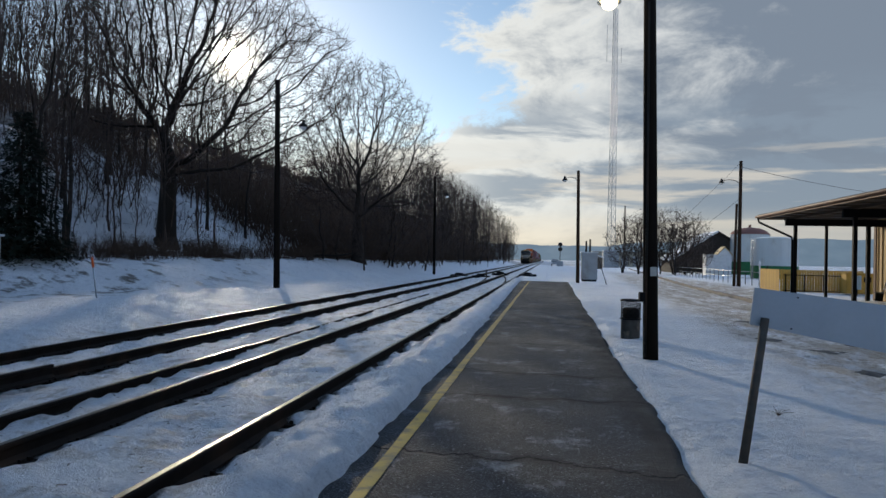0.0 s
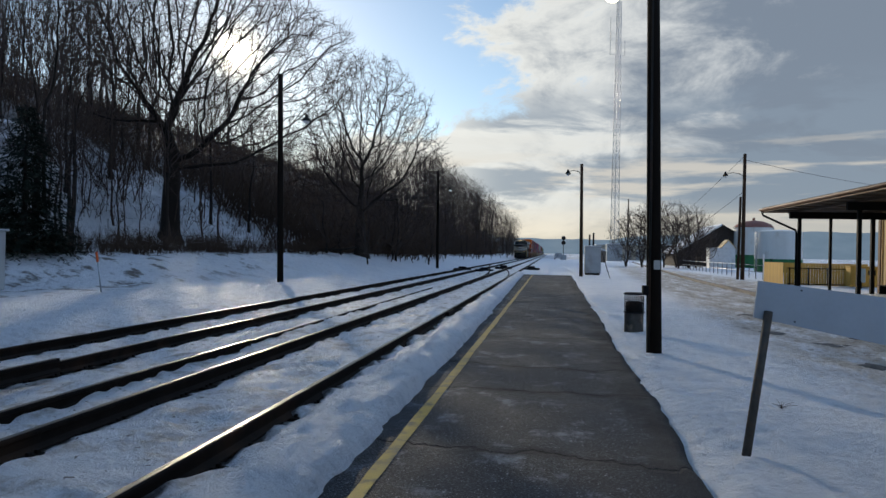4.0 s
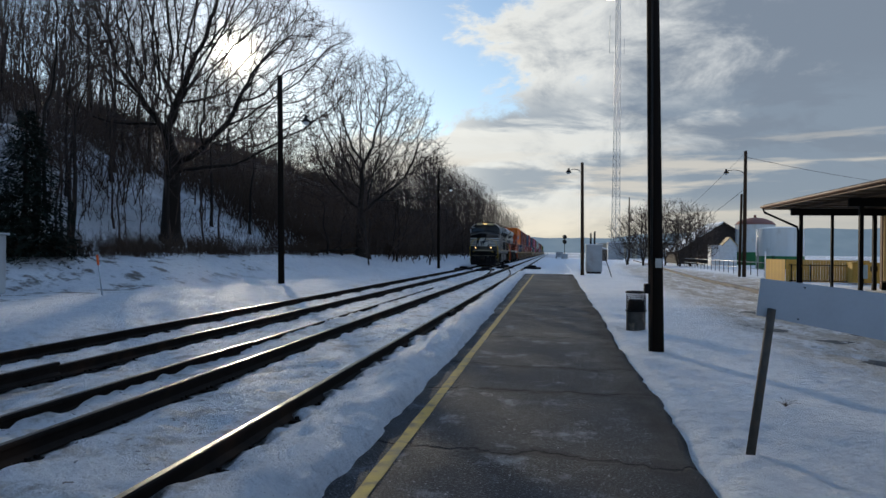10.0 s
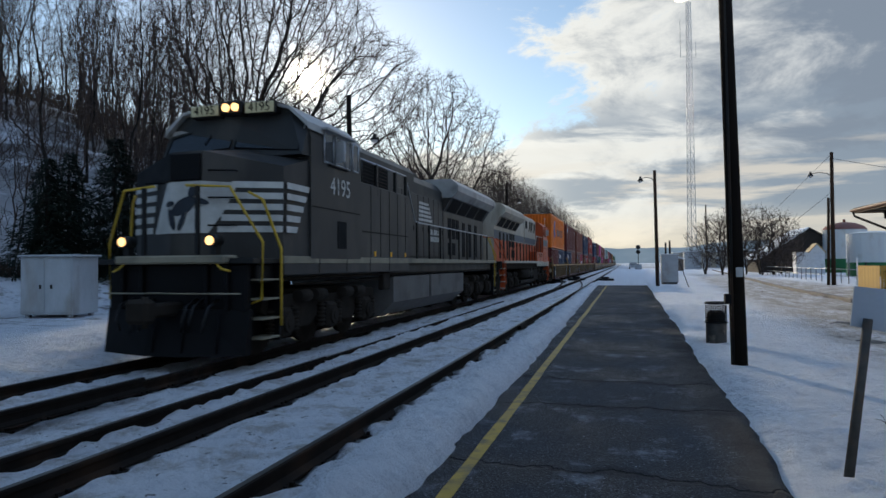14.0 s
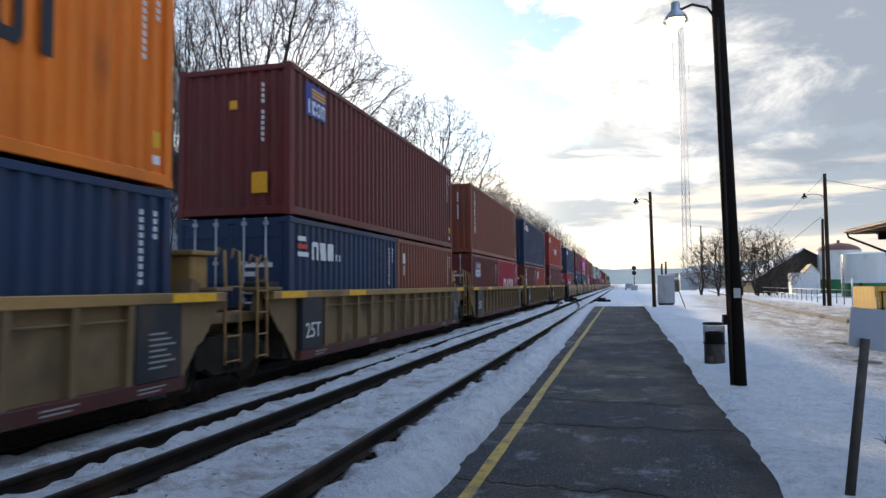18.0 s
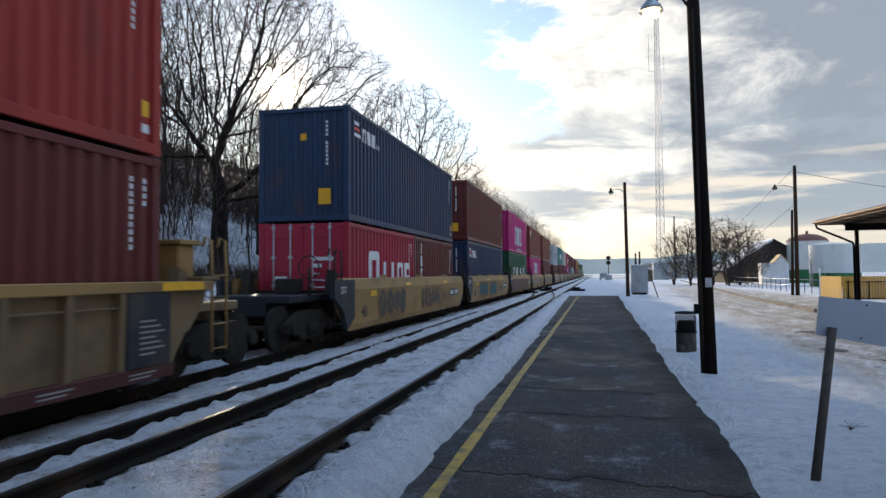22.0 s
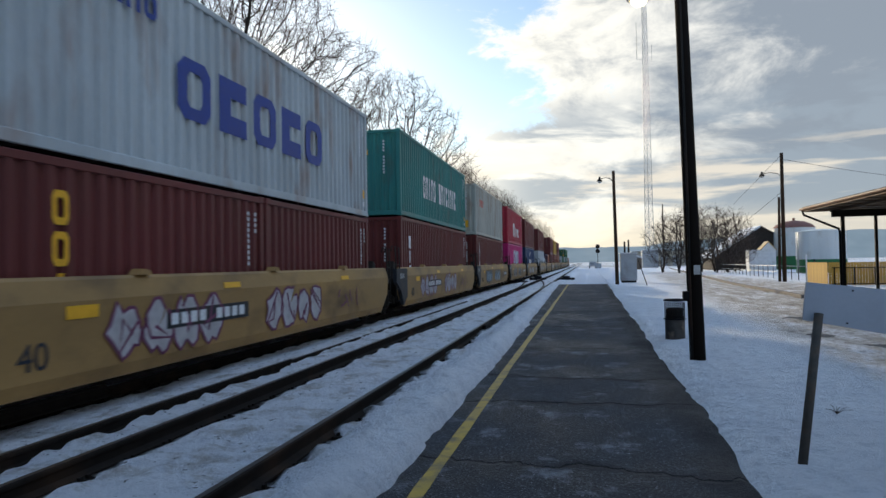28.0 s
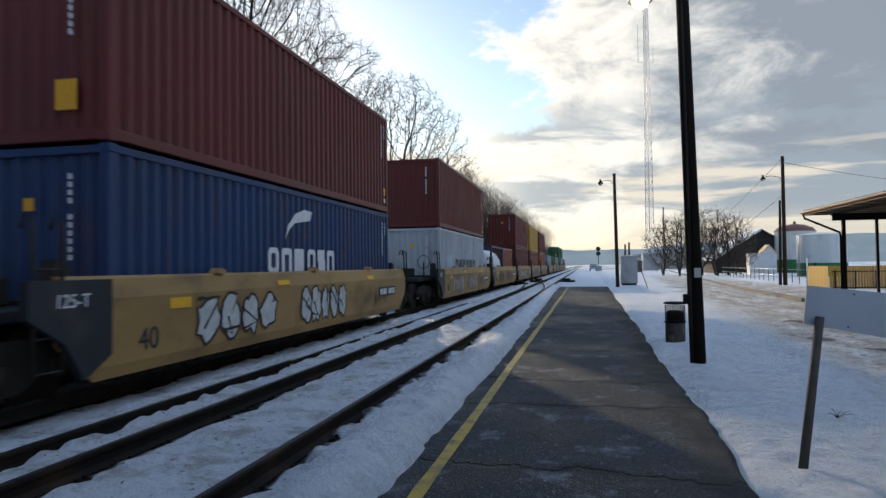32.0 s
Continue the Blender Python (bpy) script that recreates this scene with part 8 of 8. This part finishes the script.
def yard():
    fc = thing("pipe_fence", None, "long low two-rail steel pipe fence along the snowy yard", "fence")
    a, b = Vector((15.4, 46.0, 0)), Vector((17.6, 92.0, 0))
    n = 22
    for k in range(n + 1):
        p = a.lerp(b, k / n)
        part("post", Mesh().tube([(p.x, p.y, -.05), (p.x, p.y, 1.08)], .03, 6), M["steel_dark"], fc)
    for z in (.55, 1.06):
        part("rail", Mesh().tube([(a.x, a.y, z), (b.x, b.y, z)], .026, 6), M["galv"], fc)
    for x, y, h in ((14.9, 49.5, 1.9), (15.25, 49.0, 1.6)):
        p = part("marker_post", Mesh().tube([(0, 0, 0), (0, 0, h)], .05, 8), M["white_paint"] if h > 1.7 else M["steel_dark"], None, at=pose(x, y, 0))
        tagged(p, "upright yard marker post by the fence", "post", "marker posts")
    kb = thing("kerb", None, "low dirty concrete kerb edging the yard", "kerb", kind="structure")
    pts = [(8.8, 29.8), (9.03, 33.7), (9.2, 38.7), (9.4, 43.8), (10.1, 53.2), (11.7, 72.5), (14.5, 108), (18, 150)]
    for (xa, ya), (xb, yb) in zip(pts, pts[1:]):
        d = Vector((xb - xa, yb - ya, 0))
        L_ = d.length
        m = max(1, int(L_ / 3))
        for k in range(m):
            g = Mesh().box(-.09, .09, .01, L_ / m - .01, -.05, .13, .015)
            part("kerb_stone", g, M["concrete"], kb, at=Matrix.Translation((xa + d.x * k / m, ya + d.y * k / m, .02)) @ Matrix.Rotation(-math.atan2(d.x, d.y), 4, "Z"))
    # mud and melt patches with broken edges
    mm = material("wet_black_mud", (.028, .023, .018), .5, 0, .4, 5, 40, .01, 25)
    rs = random.Random(8)
    for x, y, a, b in ((5.7, 20.0, .5, .7), (5.25, 13.6, .45, .35), (5.0, 11.2, .3, .3), (6.6, 15.2, .5, .3), (8.2, 24, .7, .8), (7.2, 17.5, .4, .5), (9.9, 30.5, .8, .7), (4.9, 15.6, .3, .4)):
        n = 26
        ring = [(x + a * math.cos(6.2832 * k / n) * rs.uniform(.55, 1.15), y + b * math.sin(6.2832 * k / n) * rs.uniform(.55, 1.15)) for k in range(n)]
        zc = float(ground_z(x, y)) + .03
        g = Mesh().add([(x, y, zc)] + [(p, q, float(ground_z(p, q)) - .004) for p, q in ring], [(0, k + 1, (k + 1) % n + 1) for k in range(n)], True)
        tagged(part("mud_patch", g, mm), "dark wet mud patch showing through the snow", "mud", "mud patches", "structure")
    # a dry weed in the snow by the sign
    w = Mesh()
    for k in range(9):
        a = rs.uniform(0, 6.28)
        w.tube([(0, 0, 0), (.07 * math.cos(a), .07 * math.sin(a), .05), (.16 * math.cos(a), .16 * math.sin(a), .05 + .03 * rs.random())], [.004, .003, .002], 3, False)
    wd = part("weed", w, M["brush"], None, at=pose(2.55, 7.75, float(ground_z(2.55, 7.75))))
    tagged(wd, "small dry weed poking out of the snow", "weed", kind="stuff")


def tank(x, y, r, h, dome, label):
    th = thing("storage_tank", pose(x, y, 0), label, "storage tank", "storage tanks")
    n = 40
    def ring(prof):
        return [[(rr * math.cos(6.2832 * k / n), rr * math.sin(6.2832 * k / n), z) for k in range(n + 1)] for rr, z in prof]
    part("shell", Mesh().grid(ring([(r, h * .32), (r, h)]), True), M["tank_white"], th)
    part("base_band", Mesh().grid(ring([(r + .005, -.1), (r + .005, h * .32)]), True), M["tank_green"], th, "green painted lower band")
    if dome:
        part("roof", Mesh().grid(ring([(r + .08, h), (r * .85, h + .55), (r * .5, h + 1.0), (.15, h + 1.2)]), True), M["dome"], th, "red-brown domed roof")
        part("vent", Mesh().tube([(0, 0, h + 1.1), (0, 0, h + 1.6)], .2, 8), M["dome"], th)
    else:
        part("roof", Mesh().grid(ring([(r + .06, h), (r * .5, h + .22), (.02, h + .3)]), True), M["tank_white"], th)
    for k in range(7):
        a = 3.6 + .35 * k
        part("seam", Mesh().box(-.02, .02, -.012, .012, h * .32, h), M["tank_white"], th, at=Matrix.Translation((r * math.cos(a), r * math.sin(a), 0)) @ Matrix.Rotation(a, 4, "Z"))
    part("ladder", Mesh().tube([(-r - .1, -.6, 0), (-r - .1, -.6, h)], .05, 5).tube([(-r - .1, -1.0, 0), (-r - .1, -1.0, h)], .05, 5), M["galv"], th)


def far_things():
    tank(26.9, 84, 2.6, 4.75, False, "white steel storage tank with a green base band")
    tank(32.1, 112, 2.95, 6.4, True, "taller white storage tank with a red-brown domed roof")
    bn = thing("barn", None, "dark boarded salt shed with snow on its roof", "barn")
    part("wall", Mesh().prism([(20.5, 0), (31.5, 0), (31.5, 4.0), (27.2, 6.6), (20.5, 2.2)], "y", 112, 124), M["barn"], bn)
    part("roof", Mesh().prism([(20.2, 2.05), (27.2, 6.65), (27.2, 6.95), (20.0, 2.3)], "y", 111.7, 124.3), M["snow_roof"], bn, "snow covered roof slope")
    part("roof", Mesh().prism([(27.2, 6.65), (31.9, 3.85), (32.0, 4.1), (27.2, 6.95)], "y", 111.7, 124.3), M["barn"], bn)
    sh = thing("shed", pose(24.8, 103, 0), "small white shed with a pale gable roof", "shed")
    part("wall", Mesh().box(-1.6, 0, -1, 1, 0, 3.0).prism([(0, 0), (2.0, 0), (2.0, 3.0), (1.0, 4.1), (0, 3.0)], "y", -1, 1), M["white_paint"], sh)
    part("roof", Mesh().prism([(-.15, 2.95), (1.0, 4.2), (2.15, 2.95), (2.1, 2.85), (1.0, 4.05), (-.1, 2.85)], "y", -1.15, 1.15), M["siding"], sh)
    wb = thing("warehouse", None, "long low pale warehouse far behind the yard", "warehouse")
    part("wall", Mesh().box(14.5, 44, 212, 226, -.1, 4.6), M["pale_wall"], wb)
    part("roof", Mesh().prism([(14.2, 4.55), (29, 5.6), (44.3, 4.55), (44.3, 4.75), (29, 5.85), (14.2, 4.75)], "y", 211.6, 226.4), M["snow_roof"], wb)
    for k in range(8):
        part("door", Mesh().box(16 + 3.5 * k, 18 + 3.5 * k, 211.94, 212, 0, 3.2), M["grey_paint"], wb)
    hb = thing("hut", pose(9.8, 138, 0), "small tan trackside hut", "hut")
    part("wall", Mesh().box(-1.4, 1.4, -1.3, 1.3, 0, 2.3), M["weathered"], hb)
    part("roof", Mesh().prism([(-1.6, 2.25), (0, 2.9), (1.6, 2.25), (1.6, 2.4), (0, 3.05), (-1.6, 2.4)], "y", -1.5, 1.5), M["snow_roof"], hb)
    # lattice mast
    tw = thing("radio_mast", pose(16.1, 172, 0), "tall slender steel lattice radio mast", "radio mast")
    H, w0, w1 = 66.0, 1.25, .62
    def leg(k, z):
        w = w0 + (w1 - w0) * z / H
        a = 2.0944 * k + .4
        return (w * math.cos(a), w * math.sin(a), z)
    n = 33
    for k in range(3):
        part("leg", Mesh().tube([leg(k, 0), leg(k, H)], .07, 5), M["galv"], tw)
        br = Mesh()
        for j in range(n):
            za, zb = H * j / n, H * (j + 1) / n
            br.tube([leg(k, za), leg((k + 1) % 3, zb)], .035, 4, False, False)
            br.tube([leg((k + 1) % 3, za), leg(k, zb)], .035, 4, False, False)
            br.tube([leg(k, zb), leg((k + 1) % 3, zb)], .03, 4, False, False)
        part("bracing", br, M["galv"], tw)
    part("antenna", Mesh().tube([(-.9, 0, 52.5), (-2.0, 0, 52.5), (-2.0, 0, 62)], .06, 5), M["galv"], tw)
    part("antenna", Mesh().tube([(.9, 0, 52.2), (1.6, 0, 52.2), (1.6, 0, 56)], .06, 5), M["galv"], tw)
    part("lightning_rod", Mesh().tube([(0, 0, H), (0, 0, H + 4)], .04, 5), M["galv"], tw)
    part("base_shed", Mesh().box(-2.0, 1.8, -2, 2, 0, 4.3), M["grey_paint"], tw, "grey equipment shed at the mast foot")
    # signal mast and parked truck far down the line
    sgn = thing("signal_mast", pose(3.4, 172, 0), "railway signal mast with two dark heads", "railway signal")
    part("mast", Mesh().tube([(0, 0, 0), (0, 0, 5.4)], .09, 6), M["steel_dark"], sgn)
    for z in (4.4, 5.6):
        part("head", Mesh().tube([(0, -.15, z), (0, -.05, z)], .55, 14), M["black"], sgn, "round black signal head")
        part("lens", Mesh().tube([(0, -.2, z), (0, -.16, z)], .14, 10), M["glass"], sgn)
    part("box", Mesh().box(-.8, .8, -.5, .5, 0, 1.3, .03), M["grey_paint"], sgn)
    tr = thing("pickup_truck", pose(2.2, 176, 0), "dark pickup truck parked beside the track", "truck")
    part("body", Mesh().prism([(-1.0, .5), (1.0, .5), (1.0, 1.15), (.85, 1.75), (-.85, 1.75), (-1.0, 1.15)], "y", -1.2, 3.6), M["grey_paint"], tr)
    part("windscreen", Mesh().add([(-.82, -1.22, 1.15), (.82, -1.22, 1.15), (.75, -1.1, 1.72), (-.75, -1.1, 1.72)], [(0, 1, 2, 3)]), M["glass"], tr)
    for x in (-.85, .85):
        for y in (-.6, 2.8):
            part("wheel", Mesh().tube([(x - .12, y, .38), (x + .12, y, .38)], .38, 12), M["black"], tr)
        part("headlamp", Mesh().box(x - .15, x + .15, -1.25, -1.2, .8, 1.0), M["white_paint"], tr)
    # ridges of the valley, their distance haze painted as a blue-grey glow
    hb_ = bpy.data.materials.new("haze_painted_ridge")
    hb_.use_nodes = True
    b = hb_.node_tree.nodes["Principled BSDF"]
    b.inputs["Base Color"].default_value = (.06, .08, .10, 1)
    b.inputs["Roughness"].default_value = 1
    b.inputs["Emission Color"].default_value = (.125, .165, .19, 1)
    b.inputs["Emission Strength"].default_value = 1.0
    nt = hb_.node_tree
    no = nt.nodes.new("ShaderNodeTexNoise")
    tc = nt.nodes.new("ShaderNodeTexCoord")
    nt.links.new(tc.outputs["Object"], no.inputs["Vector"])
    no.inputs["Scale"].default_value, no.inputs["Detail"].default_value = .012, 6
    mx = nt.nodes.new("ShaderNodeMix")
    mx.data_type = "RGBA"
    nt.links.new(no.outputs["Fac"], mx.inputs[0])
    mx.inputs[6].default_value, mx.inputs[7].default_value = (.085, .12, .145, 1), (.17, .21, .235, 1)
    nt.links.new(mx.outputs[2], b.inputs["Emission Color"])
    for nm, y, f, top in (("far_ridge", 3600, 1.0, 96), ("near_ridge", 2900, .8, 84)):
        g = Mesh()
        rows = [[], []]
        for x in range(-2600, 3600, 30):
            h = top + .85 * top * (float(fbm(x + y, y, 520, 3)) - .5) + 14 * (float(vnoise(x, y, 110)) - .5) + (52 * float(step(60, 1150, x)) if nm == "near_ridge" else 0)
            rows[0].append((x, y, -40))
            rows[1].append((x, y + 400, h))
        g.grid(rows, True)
        tagged(part("backdrop", g, hb_), "wooded ridge across the valley, blue haze painted into its glow", "hills", kind="structure")


station()
yard()
far_things()

# ---- the train's way ----
TRAIN_ROWS = [(0, 270.8), (14, 56.6), (17, 10.98), (19, -20.1), (21, -50.9), (23, -81.4), (25, -112.3), (28, -158.3), (30, -188.6), (32, -219.3)]


def motions():
    for ob, x, s, z, turn in TRAIN:
        walk(ob, [(t, pose(x, p + s, z, 0, 0, turn)) for t, p in TRAIN_ROWS])


motions()
